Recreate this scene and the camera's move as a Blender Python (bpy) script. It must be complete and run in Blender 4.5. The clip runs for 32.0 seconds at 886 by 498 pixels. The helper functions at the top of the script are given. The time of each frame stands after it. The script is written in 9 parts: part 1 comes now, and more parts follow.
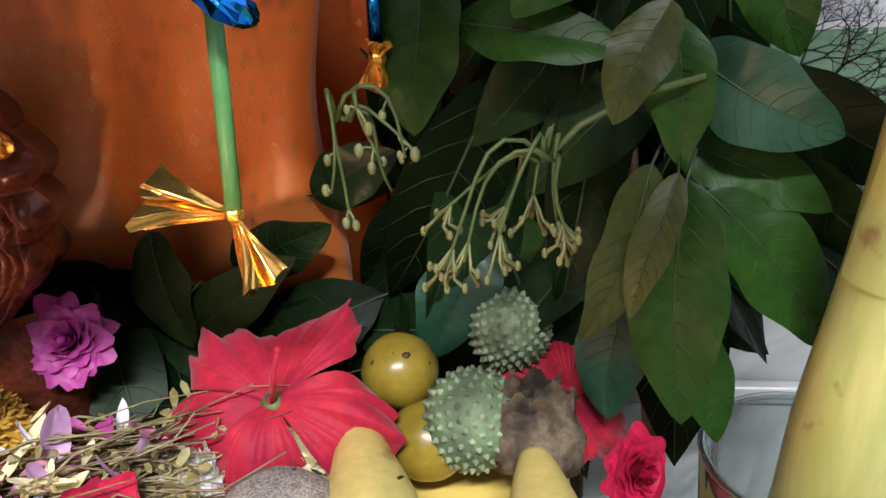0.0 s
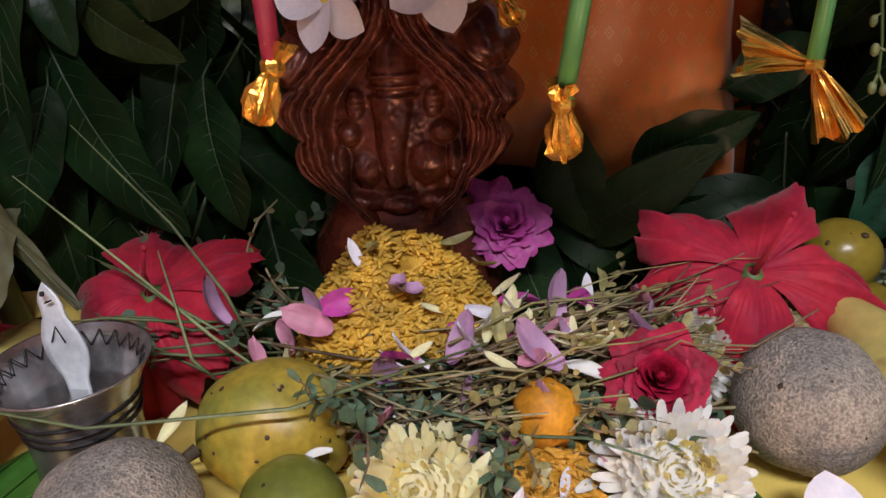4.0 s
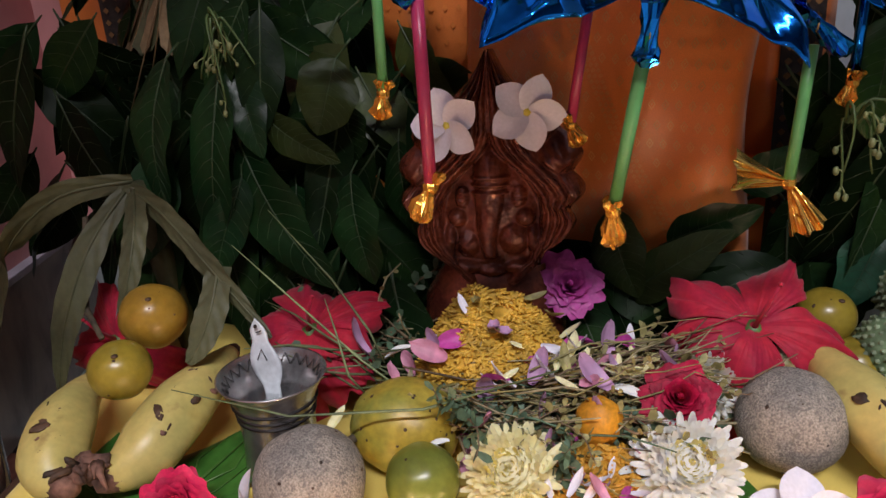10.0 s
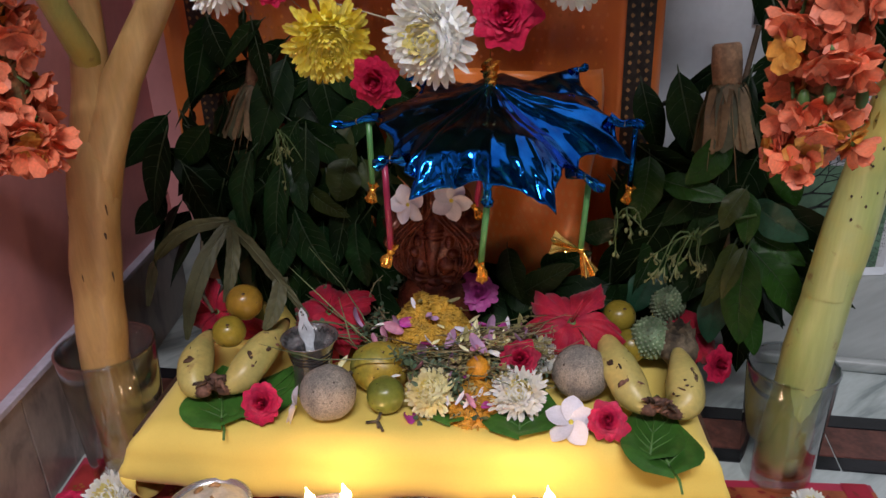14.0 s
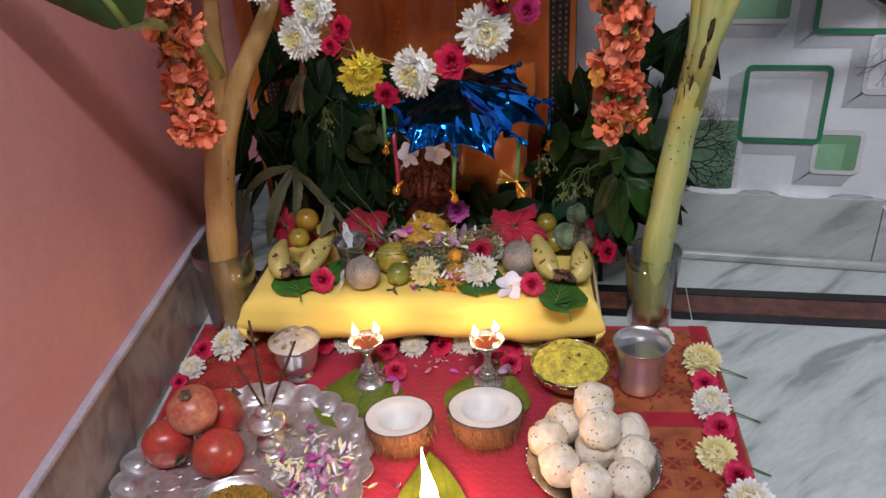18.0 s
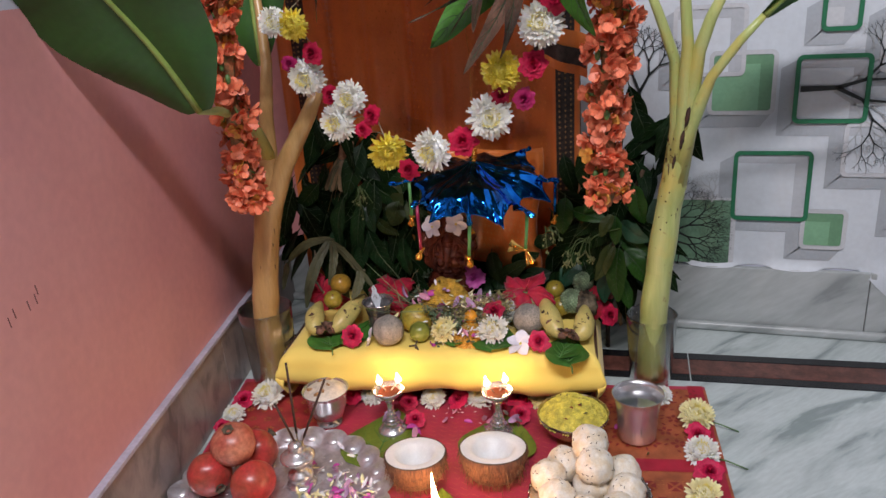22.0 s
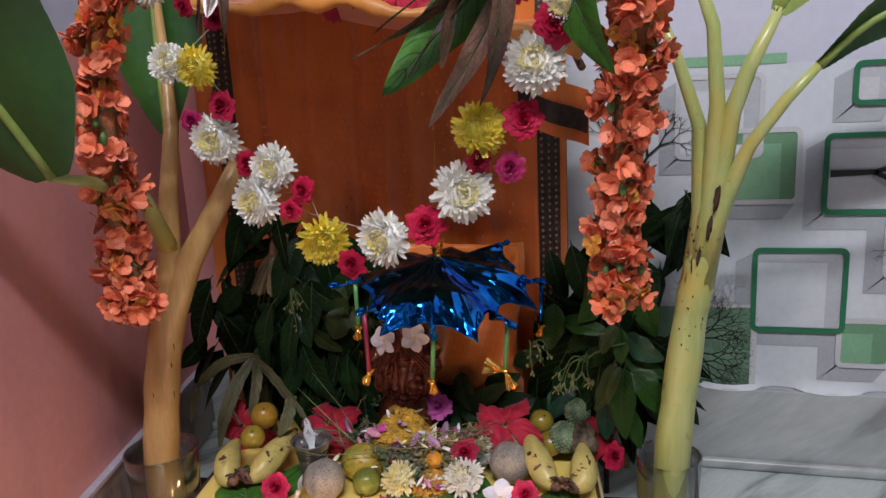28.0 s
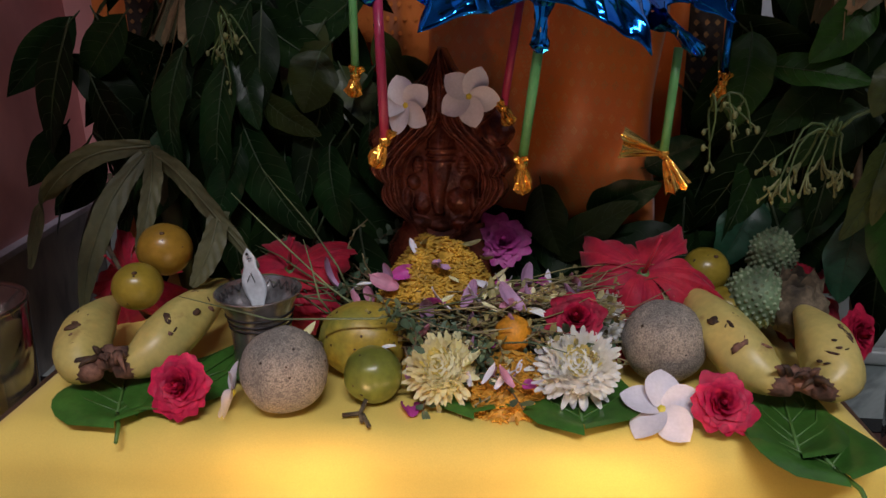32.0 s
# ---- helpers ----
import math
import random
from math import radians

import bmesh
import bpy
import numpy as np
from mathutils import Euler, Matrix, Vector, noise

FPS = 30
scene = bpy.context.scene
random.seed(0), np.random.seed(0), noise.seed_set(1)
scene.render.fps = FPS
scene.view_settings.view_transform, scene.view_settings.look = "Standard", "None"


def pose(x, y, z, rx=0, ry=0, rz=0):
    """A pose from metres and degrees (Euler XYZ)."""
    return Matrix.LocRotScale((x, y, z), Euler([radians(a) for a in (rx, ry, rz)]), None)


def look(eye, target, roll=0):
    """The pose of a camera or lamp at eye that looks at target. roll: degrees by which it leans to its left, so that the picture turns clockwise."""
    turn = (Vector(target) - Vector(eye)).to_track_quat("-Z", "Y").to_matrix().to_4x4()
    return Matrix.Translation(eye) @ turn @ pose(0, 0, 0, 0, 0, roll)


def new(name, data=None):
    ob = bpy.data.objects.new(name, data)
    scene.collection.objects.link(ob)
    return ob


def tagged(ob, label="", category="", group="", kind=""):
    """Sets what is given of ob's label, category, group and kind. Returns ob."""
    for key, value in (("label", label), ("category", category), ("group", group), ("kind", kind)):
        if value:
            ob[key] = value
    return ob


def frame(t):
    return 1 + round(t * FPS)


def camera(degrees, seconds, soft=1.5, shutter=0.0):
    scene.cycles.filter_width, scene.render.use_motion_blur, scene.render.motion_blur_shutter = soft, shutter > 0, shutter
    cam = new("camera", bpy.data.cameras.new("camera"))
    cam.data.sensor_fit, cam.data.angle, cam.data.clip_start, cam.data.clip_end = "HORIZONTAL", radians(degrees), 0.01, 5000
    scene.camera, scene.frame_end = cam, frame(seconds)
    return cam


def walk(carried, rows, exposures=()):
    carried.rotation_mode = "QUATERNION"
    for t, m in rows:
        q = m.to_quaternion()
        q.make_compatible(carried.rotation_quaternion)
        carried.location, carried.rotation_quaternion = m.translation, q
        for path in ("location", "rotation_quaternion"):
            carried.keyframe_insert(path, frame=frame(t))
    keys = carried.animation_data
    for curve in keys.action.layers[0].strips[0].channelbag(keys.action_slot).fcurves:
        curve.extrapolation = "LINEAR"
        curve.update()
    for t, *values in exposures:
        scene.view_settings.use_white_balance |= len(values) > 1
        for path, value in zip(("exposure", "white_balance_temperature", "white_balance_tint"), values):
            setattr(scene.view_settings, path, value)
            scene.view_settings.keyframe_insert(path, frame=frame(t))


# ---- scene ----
cam = camera(60.97, 32.0)
ROWS = [
    (0, 0.2250, -0.0191, 0.3893, 65.91, 3.43, 6.42),
    (0.5, 0.1979, -0.0366, 0.3836, 65.90, 3.08, 6.86),
    (1, 0.1706, -0.0462, 0.3780, 65.57, 2.98, 7.42),
    (1.5, 0.1423, -0.0560, 0.3778, 65.42, 2.85, 7.53),
    (2, 0.1177, -0.0633, 0.3754, 65.34, 2.54, 7.50),
    (2.5, 0.0892, -0.0696, 0.3673, 65.34, 2.41, 7.42),
    (3, 0.0633, -0.0753, 0.3636, 65.55, 2.48, 7.60),
    (3.5, 0.0383, -0.0787, 0.3654, 65.68, 2.76, 7.64),
    (4, 0.0169, -0.0736, 0.3533, 65.60, 3.08, 7.90),
    (4.5, -0.0008, -0.0519, 0.3469, 65.67, 3.34, 8.09),
    (6.5, -0.0315, -0.0143, 0.3455, 69.27, 2.39, 7.60),
    (7, -0.0253, -0.0374, 0.3530, 69.59, 1.98, 8.24),
    (7.5, -0.0219, -0.0597, 0.3602, 69.73, 2.32, 9.45),
    (8, -0.0190, -0.0794, 0.3654, 69.69, 2.83, 10.45),
    (8.5, -0.0118, -0.1048, 0.3795, 70.00, 3.19, 11.00),
    (9, -0.0096, -0.1315, 0.3886, 69.76, 3.43, 11.55),
    (9.5, -0.0020, -0.1621, 0.4010, 69.85, 3.37, 11.84),
    (10, 0.0166, -0.1984, 0.4117, 69.66, 3.24, 11.94),
    (10.5, 0.0368, -0.2325, 0.4206, 69.28, 3.43, 12.56),
    (11, 0.0579, -0.2786, 0.4495, 69.07, 3.33, 13.06),
    (11.5, 0.0722, -0.3127, 0.4716, 68.27, 3.05, 13.35),
    (12, 0.0797, -0.3284, 0.5044, 67.94, 2.72, 13.29),
    (12.5, 0.0908, -0.3571, 0.5385, 67.49, 2.52, 13.48),
    (13, 0.1145, -0.4065, 0.5713, 67.25, 2.34, 13.53),
    (13.5, 0.1339, -0.4480, 0.5867, 66.47, 2.02, 14.09),
    (14, 0.1592, -0.5038, 0.6169, 66.17, 1.88, 14.10),
    (14.5, 0.1804, -0.5605, 0.6524, 66.14, 1.73, 14.03),
    (16.5, 0.2568, -0.7941, 0.7715, 64.39, 3.28, 13.68),
    (17, 0.2805, -0.8433, 0.7886, 62.90, 3.49, 13.98),
    (17.5, 0.3008, -0.8857, 0.8004, 62.18, 3.61, 14.30),
    (18, 0.3181, -0.9295, 0.8089, 61.35, 3.52, 14.55),
    (18.5, 0.3360, -0.9549, 0.8157, 60.41, 3.63, 14.83),
    (19, 0.3605, -0.9899, 0.8282, 60.06, 3.79, 15.17),
    (19.5, 0.3806, -1.0269, 0.8355, 60.03, 4.07, 15.67),
    (20, 0.3965, -1.0514, 0.8390, 60.52, 4.38, 16.06),
    (20.5, 0.4030, -1.0688, 0.8384, 62.05, 4.57, 16.63),
    (21, 0.4094, -1.0867, 0.8302, 63.94, 4.56, 17.02),
    (21.5, 0.4120, -1.1023, 0.8222, 65.88, 4.25, 17.37),
    (22, 0.4048, -1.0837, 0.8183, 68.99, 4.14, 17.64),
    (22.5, 0.3914, -1.0506, 0.8175, 71.34, 3.90, 17.70),
    (23, 0.3723, -1.0159, 0.8179, 75.57, 3.56, 17.82),
    (23.5, 0.3612, -1.0032, 0.8228, 77.92, 3.44, 17.92),
    (24, 0.3597, -0.9940, 0.8363, 80.39, 3.29, 17.82),
    (24.5, 0.3652, -0.9841, 0.8467, 82.44, 3.00, 17.68),
    (26.5, 0.4132, -0.9193, 0.8307, 81.40, 3.56, 14.99),
    (27, 0.3935, -0.8852, 0.7992, 79.06, 3.75, 14.62),
    (27.5, 0.3520, -0.8459, 0.7668, 78.21, 3.48, 14.50),
    (28, 0.3066, -0.7962, 0.7193, 77.10, 3.04, 14.48),
    (28.5, 0.2665, -0.7434, 0.6736, 76.91, 2.68, 14.42),
    (29, 0.2302, -0.6798, 0.6204, 76.56, 2.38, 14.13),
    (29.5, 0.2001, -0.6203, 0.5608, 74.66, 2.16, 14.05),
    (30, 0.1613, -0.5484, 0.4968, 72.67, 2.09, 13.85),
    (30.5, 0.1365, -0.4987, 0.4609, 72.37, 1.93, 13.11),
    (31, 0.1121, -0.4381, 0.4317, 71.99, 1.65, 12.81),
    (31.5, 0.0860, -0.3710, 0.4097, 71.77, 1.52, 12.63),
    (32, 0.0716, -0.3206, 0.3982, 71.75, 1.08, 12.01),
]
walk(cam, [(t, pose(x, y, z, rx, ry, rz)) for t, x, y, z, rx, ry, rz in ROWS],
     exposures=[(0.0, 1.05), (0.7, 0.68), (1.5, 0.36), (3.0, 0.09), (4.5, 0.26), (6.5, 1.12), (8.0, 0.75), (9.5, 0.29), (11.5, -0.26), (14.5, -0.18), (17.0, -0.12), (20.0, -0.08), (22.5, 0.0), (24.5, 0.05), (28.0, -0.1), (30.0, -0.42), (32.0, -0.62)])

# ---- light ----
world = bpy.data.worlds.new("room_dark")
scene.world = world
world.use_nodes = True
world.node_tree.nodes["Background"].inputs[0].default_value = (0.75, 0.82, 1.0, 1)
world.node_tree.nodes["Background"].inputs[1].default_value = 0.012


def area_lamp(name, loc, target, sx, sy, watts, color):
    d = bpy.data.lights.new(name, "AREA")
    d.shape, d.size, d.size_y, d.energy, d.color = "RECTANGLE", sx, sy, watts, color
    ob = new(name, d)
    ob.matrix_world = look(loc, target)
    return ob


area_lamp("tube_light_glow", (0.50, -1.62, 2.45), (0.1, -0.15, 0.3), 1.2, 0.08, 66, (0.96, 0.93, 1.0))

# ---- materials ----
MATS = {}


def blotch(m, col, scale, lo, hi, amount=0.8):
    """Adds irregular patches of another colour to a surface."""
    N, L = m.node_tree.nodes, m.node_tree.links
    b = N["Principled BSDF"]
    tc, n, mr, mx = N.new("ShaderNodeTexCoord"), N.new("ShaderNodeTexNoise"), N.new("ShaderNodeMapRange"), N.new("ShaderNodeMix")
    mx.data_type = "RGBA"
    n.inputs["Scale"].default_value, n.inputs["Detail"].default_value = scale, 5
    mr.inputs[1].default_value, mr.inputs[2].default_value, mr.inputs[4].default_value = lo, hi, amount
    L.new(tc.outputs["Object"], n.inputs["Vector"]), L.new(n.outputs[0], mr.inputs[0]), L.new(mr.outputs[0], mx.inputs[0])
    L.new(b.inputs["Base Color"].links[0].from_socket, mx.inputs[6])
    mx.inputs[7].default_value = (*col, 1)
    L.new(mx.outputs[2], b.inputs["Base Color"])


def mat(name, col, rough=0.5, metal=0.0, var=0.15, scale=20.0, fine=160.0, bump=0.2, bdist=0.001, col2=None, spec=0.5, sub=0.0, rand=0.0, trans=0.0, sheen=0.0, coat=0.0, stretch=None, sss=0.01):
    """A surface with variation at two scales and a fine relief."""
    if name in MATS:
        return MATS[name]
    m = bpy.data.materials.new(name)
    m.use_nodes = True
    nt = m.node_tree
    N, L = nt.nodes, nt.links
    b = N["Principled BSDF"]
    tc = N.new("ShaderNodeTexCoord")
    n1, n2 = N.new("ShaderNodeTexNoise"), N.new("ShaderNodeTexNoise")
    vec = tc.outputs["Object"]
    if stretch:
        mp = N.new("ShaderNodeMapping")
        mp.inputs["Scale"].default_value = stretch
        L.new(vec, mp.inputs["Vector"])
        vec = mp.outputs[0]
    n1.inputs["Scale"].default_value, n2.inputs["Scale"].default_value = scale, fine
    n1.inputs["Detail"].default_value, n2.inputs["Detail"].default_value = 4, 3
    L.new(vec, n1.inputs["Vector"]), L.new(vec, n2.inputs["Vector"])
    ramp = N.new("ShaderNodeMix")
    ramp.data_type = "RGBA"
    c2 = col2 or tuple(max(0.0, c * (1 - 2 * var)) for c in col)
    ramp.inputs[6].default_value, ramp.inputs[7].default_value = (*c2, 1), (*col, 1)
    mr = N.new("ShaderNodeMapRange")
    mr.inputs[1].default_value, mr.inputs[2].default_value = 0.35, 0.62
    L.new(n1.outputs[0], mr.inputs[0]), L.new(mr.outputs[0], ramp.inputs[0])
    fin = N.new("ShaderNodeMix")
    fin.data_type, fin.blend_type = "RGBA", "MULTIPLY"
    fin.inputs[0].default_value = 1.0
    mr2 = N.new("ShaderNodeMapRange")
    mr2.inputs[1].default_value, mr2.inputs[2].default_value, mr2.inputs[3].default_value, mr2.inputs[4].default_value = 0.3, 0.7, 1 - var, 1 + var * 0.5
    L.new(n2.outputs[0], mr2.inputs[0]), L.new(ramp.outputs[2], fin.inputs[6]), L.new(mr2.outputs[0], fin.inputs[7])
    out = fin.outputs[2]
    if rand:
        oi = N.new("ShaderNodeObjectInfo")
        mr3 = N.new("ShaderNodeMapRange")
        mr3.inputs[3].default_value, mr3.inputs[4].default_value = 1 - rand, 1 + rand
        hs = N.new("ShaderNodeHueSaturation")
        L.new(oi.outputs["Random"], mr3.inputs[0]), L.new(mr3.outputs[0], hs.inputs["Value"]), L.new(out, hs.inputs["Color"])
        out = hs.outputs[0]
    L.new(out, b.inputs["Base Color"])
    b.inputs["Roughness"].default_value, b.inputs["Metallic"].default_value = rough, metal
    b.inputs["Specular IOR Level"].default_value = spec
    b.inputs["Subsurface Weight"].default_value, b.inputs["Subsurface Scale"].default_value = sub, sss
    b.inputs["Subsurface Radius"].default_value = (1.0, 0.92, 0.75)
    b.inputs["Transmission Weight"].default_value = trans
    b.inputs["Sheen Weight"].default_value, b.inputs["Coat Weight"].default_value = sheen, coat
    if bump:
        bp = N.new("ShaderNodeBump")
        bp.inputs["Strength"].default_value, bp.inputs["Distance"].default_value = bump, bdist
        L.new(n2.outputs[0], bp.inputs["Height"]), L.new(bp.outputs[0], b.inputs["Normal"])
    MATS[name] = m
    return m


def glow(name, col, strength):
    m = bpy.data.materials.new(name)
    m.use_nodes = True
    b = m.node_tree.nodes["Principled BSDF"]
    b.inputs["Base Color"].default_value = (*col, 1)
    b.inputs["Emission Color"].default_value, b.inputs["Emission Strength"].default_value = (*col, 1), strength
    return m


# ---- mesh building ----
class Mesh:
    """Collects grids and faces into one mesh, with a material slot a piece."""

    def __init__(self):
        self.v, self.f, self.m = [], [], []

    def add(self, verts, faces, slot=0, at=None):
        k = len(self.v)
        self.v += [tuple(at @ Vector(p)) for p in verts] if at is not None else [tuple(p) for p in verts]
        self.f += [tuple(i + k for i in f) for f in faces]
        self.m += [slot] * len(faces)
        return self

    def grid(self, fn, nu, nv, slot=0, wrap=False, at=None):
        """fn(u, v) with u, v in 0..1; wrap closes u."""
        verts = [fn(i / nu, j / nv) for j in range(nv + 1) for i in range(nu if wrap else nu + 1)]
        w = nu if wrap else nu + 1
        faces = [(j * w + i, j * w + (i + 1) % w, (j + 1) * w + (i + 1) % w, (j + 1) * w + i) for j in range(nv) for i in range(nu)]
        return self.add(verts, faces, slot, at)

    def lathe(self, prof, n=24, slot=0, at=None, lobe=None):
        """prof: rows of (radius, z) from the bottom up."""
        k = len(prof) - 1

        def fn(u, v):
            r, z = prof[round(v * k)]
            a = 2 * math.pi * u
            s = lobe(a, v) if lobe else 1.0
            return (r * s * math.cos(a), r * s * math.sin(a), z)
        return self.grid(fn, n, k, slot, True, at)

    def tube(self, pts, radii, n=8, slot=0, at=None):
        pts = [Vector(p) for p in pts]
        k = len(pts) - 1
        rr = radii if isinstance(radii, (list, tuple)) else [radii] * (k + 1)
        frames, side = [], None
        for i in range(k + 1):
            d = (pts[min(i + 1, k)] - pts[max(i - 1, 0)]).normalized()
            if side is None:
                side = d.orthogonal().normalized()
            side = (side - d * side.dot(d)).normalized()
            frames.append((side.copy(), d.cross(side)))

        def fn(u, v):
            i = round(v * k)
            a = 2 * math.pi * u
            return pts[i] + rr[i] * (math.cos(a) * frames[i][0] + math.sin(a) * frames[i][1])
        self.grid(fn, n, k, slot, True, at)
        for i, order in ((0, range(n - 1, -1, -1)), (k, range(n))):
            base = len(self.v) - (k + 1) * n + i * n
            self.f.append(tuple(base + j for j in order)), self.m.append(slot)
        return self

    def ball(self, r, nu=16, nv=10, slot=0, at=None, shape=None):
        def fn(u, v):
            a, b = 2 * math.pi * u, math.pi * (v - 0.5)
            p = Vector((math.cos(a) * math.cos(b), math.sin(a) * math.cos(b), math.sin(b)))
            s = shape(p) if shape else 1.0
            return p * (r * s)
        return self.grid(fn, nu, nv, slot, True, at)

    def box(self, a, b, bevel=0.003, slot=0, at=None):
        bm = bmesh.new()
        bmesh.ops.create_cube(bm, size=1.0)
        for v in bm.verts:
            v.co = Vector([a[i] + (v.co[i] + 0.5) * (b[i] - a[i]) for i in range(3)])
        if bevel:
            bmesh.ops.bevel(bm, geom=bm.edges[:], offset=bevel, segments=2, profile=0.5, affect="EDGES")
        bm.verts.index_update()
        self.add([v.co.copy() for v in bm.verts], [[v.index for v in f.verts] for f in bm.faces], slot, at)
        bm.free()
        return self

    def make(self, name, mats, smooth=True):
        me = bpy.data.meshes.new(name)
        me.from_pydata(self.v, [], self.f)
        for m in (mats if isinstance(mats, (list, tuple)) else [mats]):
            me.materials.append(m)
        me.polygons.foreach_set("material_index", self.m)
        me.polygons.foreach_set("use_smooth", [smooth] * len(self.f))
        me.update()
        return me


def part(name, mesh, mats, parent=None, label="", at=None, smooth=True):
    """Links a Mesh, or mesh data, as one object, under a thing or a part."""
    me = mesh.make(name, mats, smooth) if isinstance(mesh, Mesh) else mesh
    ob = new(name, me)
    ob.parent = parent
    if at is not None:
        ob.matrix_basis = at
    return tagged(ob, label) if label else ob


def thing(name, at, label, category, group="", kind=""):
    ob = new(name)
    ob.empty_display_size = 0.02
    ob.matrix_basis = at if isinstance(at, Matrix) else pose(*at)
    return tagged(ob, label, category, group, kind)


def solid(name, mesh, mats, label, category, kind="structure", at=None, smooth=False):
    return tagged(part(name, mesh, mats, None, "", at, smooth), label, category, "", kind)


rnd = random.Random(7)


def wob(p, s=30.0):
    return noise.noise(Vector(p) * s)


def marble(name, base, vein, scale, stretch=(1, 1, 1), rough=0.25, amount=0.5, turn=0.6, slant=0.3):
    m = bpy.data.materials.new(name)
    m.use_nodes = True
    nt = m.node_tree
    N, L = nt.nodes, nt.links
    b = N["Principled BSDF"]
    tc, mp = N.new("ShaderNodeTexCoord"), N.new("ShaderNodeMapping")
    mp.inputs["Rotation"].default_value, mp.inputs["Scale"].default_value = (0.0, slant, turn), stretch
    mp.vector_type = "TEXTURE"
    n1, n2, n3 = (N.new("ShaderNodeTexNoise") for _ in range(3))
    n1.inputs["Scale"].default_value, n1.inputs["Detail"].default_value, n1.inputs["Distortion"].default_value = scale, 7, 0.7
    n2.inputs["Scale"].default_value, n2.inputs["Detail"].default_value = scale * 0.35, 3
    n3.inputs["Scale"].default_value, n3.inputs["Detail"].default_value = scale * 9, 4
    L.new(tc.outputs["Object"], mp.inputs["Vector"])
    for n in (n1, n2, n3):
        L.new(mp.outputs[0], n.inputs["Vector"])
    r = N.new("ShaderNodeValToRGB")
    e = r.color_ramp.elements
    e[0].position, e[0].color, e[1].position, e[1].color = 0.36, (*vein, 1), 0.56, (*base, 1)
    mid = e.new(0.45)
    mid.color = tuple(0.35 * v + 0.65 * c for v, c in zip(vein, base)) + (1,)
    L.new(n1.outputs[0], r.inputs[0])
    mix, mix2 = N.new("ShaderNodeMix"), N.new("ShaderNodeMix")
    for x in (mix, mix2):
        x.data_type, x.blend_type = "RGBA", "MULTIPLY"
    mix.inputs[0].default_value, mix2.inputs[0].default_value = amount, 0.35
    L.new(r.outputs[0], mix.inputs[6]), L.new(n2.outputs[0], mix.inputs[7])
    L.new(mix.outputs[2], mix2.inputs[6]), L.new(n3.outputs[0], mix2.inputs[7])
    g = N.new("ShaderNodeBrightContrast")
    g.inputs["Bright"].default_value = 0.12
    L.new(mix2.outputs[2], g.inputs[0]), L.new(g.outputs[0], b.inputs["Base Color"])
    b.inputs["Roughness"].default_value = rough
    return m


FLOOR_M = marble("floor_marble", (0.54, 0.63, 0.61), (0.19, 0.26, 0.25), 16.0, (3.4, 0.75, 1), 0.22, 0.3, 0.85, 0.0)
SKIRT_M = marble("skirting_marble", (0.47, 0.52, 0.51), (0.20, 0.24, 0.235), 10.0, (3.0, 1, 0.75), 0.3, 0.35, 0.0, -0.6)
BROWN_M = marble("brown_marble", (0.37, 0.29, 0.25), (0.11, 0.075, 0.065), 13.0, (0.7, 0.7, 1.5), 0.3, 0.4, 0.2, 0.5)
PINK = mat("pink_wall_paint", (0.68, 0.33, 0.315), 0.5, 0, 0.05, 3, 60, 0.12, 0.001, col2=(0.62, 0.28, 0.28))
LILAC = mat("lilac_wall_paint", (0.58, 0.60, 0.70), 0.6, 0, 0.04, 3, 60, 0.12)
# for the unseen walls and ceiling: kept dark so little light bounces back
DIM = mat("unseen_wall_dark", (0.13, 0.12, 0.125), 0.7, 0, 0.06, 3, 60, 0.12)
WHITE = mat("white_paint", (0.80, 0.80, 0.80), 0.6, 0, 0.04, 4, 80, 0.1)
PAPER = mat("wallpaper_white", (0.61, 0.66, 0.70), 0.55, 0, 0.05, 5, 90, 0.08)
PGREY = mat("wallpaper_grey", (0.42, 0.45, 0.46), 0.55, 0, 0.06, 8)
PSHADE = mat("wallpaper_pale_grey", (0.56, 0.58, 0.60), 0.55, 0, 0.06, 8)
PSIDE = mat("wallpaper_shaded_side", (0.40, 0.435, 0.465), 0.55, 0, 0.06, 8)
PINNER = mat("wallpaper_inner_side", (0.47, 0.50, 0.53), 0.55, 0, 0.06, 8)
PGREEN = mat("wallpaper_green", (0.22, 0.45, 0.27), 0.55, 0, 0.08, 12)
PDKGREEN = mat("wallpaper_dark_green", (0.018, 0.17, 0.075), 0.5, 0, 0.08, 12)
PBLACK = mat("wallpaper_tree_ink", (0.02, 0.025, 0.025), 0.55, 0, 0.1, 12)
BLACKSTONE = mat("black_stone", (0.015, 0.015, 0.018), 0.25, 0, 0.2, 30)
REDSTONE = mat("red_brown_stone", (0.16, 0.06, 0.045), 0.28, 0, 0.25, 40)

# ---- the room ----
floor = solid("floor", Mesh().box((-1.6, -3.0, -0.08), (2.6, 0.56, 0.0), 0), FLOOR_M, "white and grey-green veined marble floor", "floor")
STRIP = 4.3
for nm, y0, y1, m_, lb in (("floor_inlay_black", 0.262, 0.285, BLACKSTONE, "thin black stone floor line"), ("floor_inlay_red", 0.287, 0.345, REDSTONE, "dark red-brown stone floor band"), ("floor_inlay_black", 0.347, 0.372, BLACKSTONE, "thin black stone floor line")):
    for x0, x1 in ((-0.7, 0.445), (0.447, 1.2), (1.202, 2.2)):
        solid(nm, Mesh().box((x0, y0, -0.01), (x1, y1, 0.0025), 0.0006), m_, lb, "floor", "structure", pose(0, 0, 0, 0, 0, STRIP))
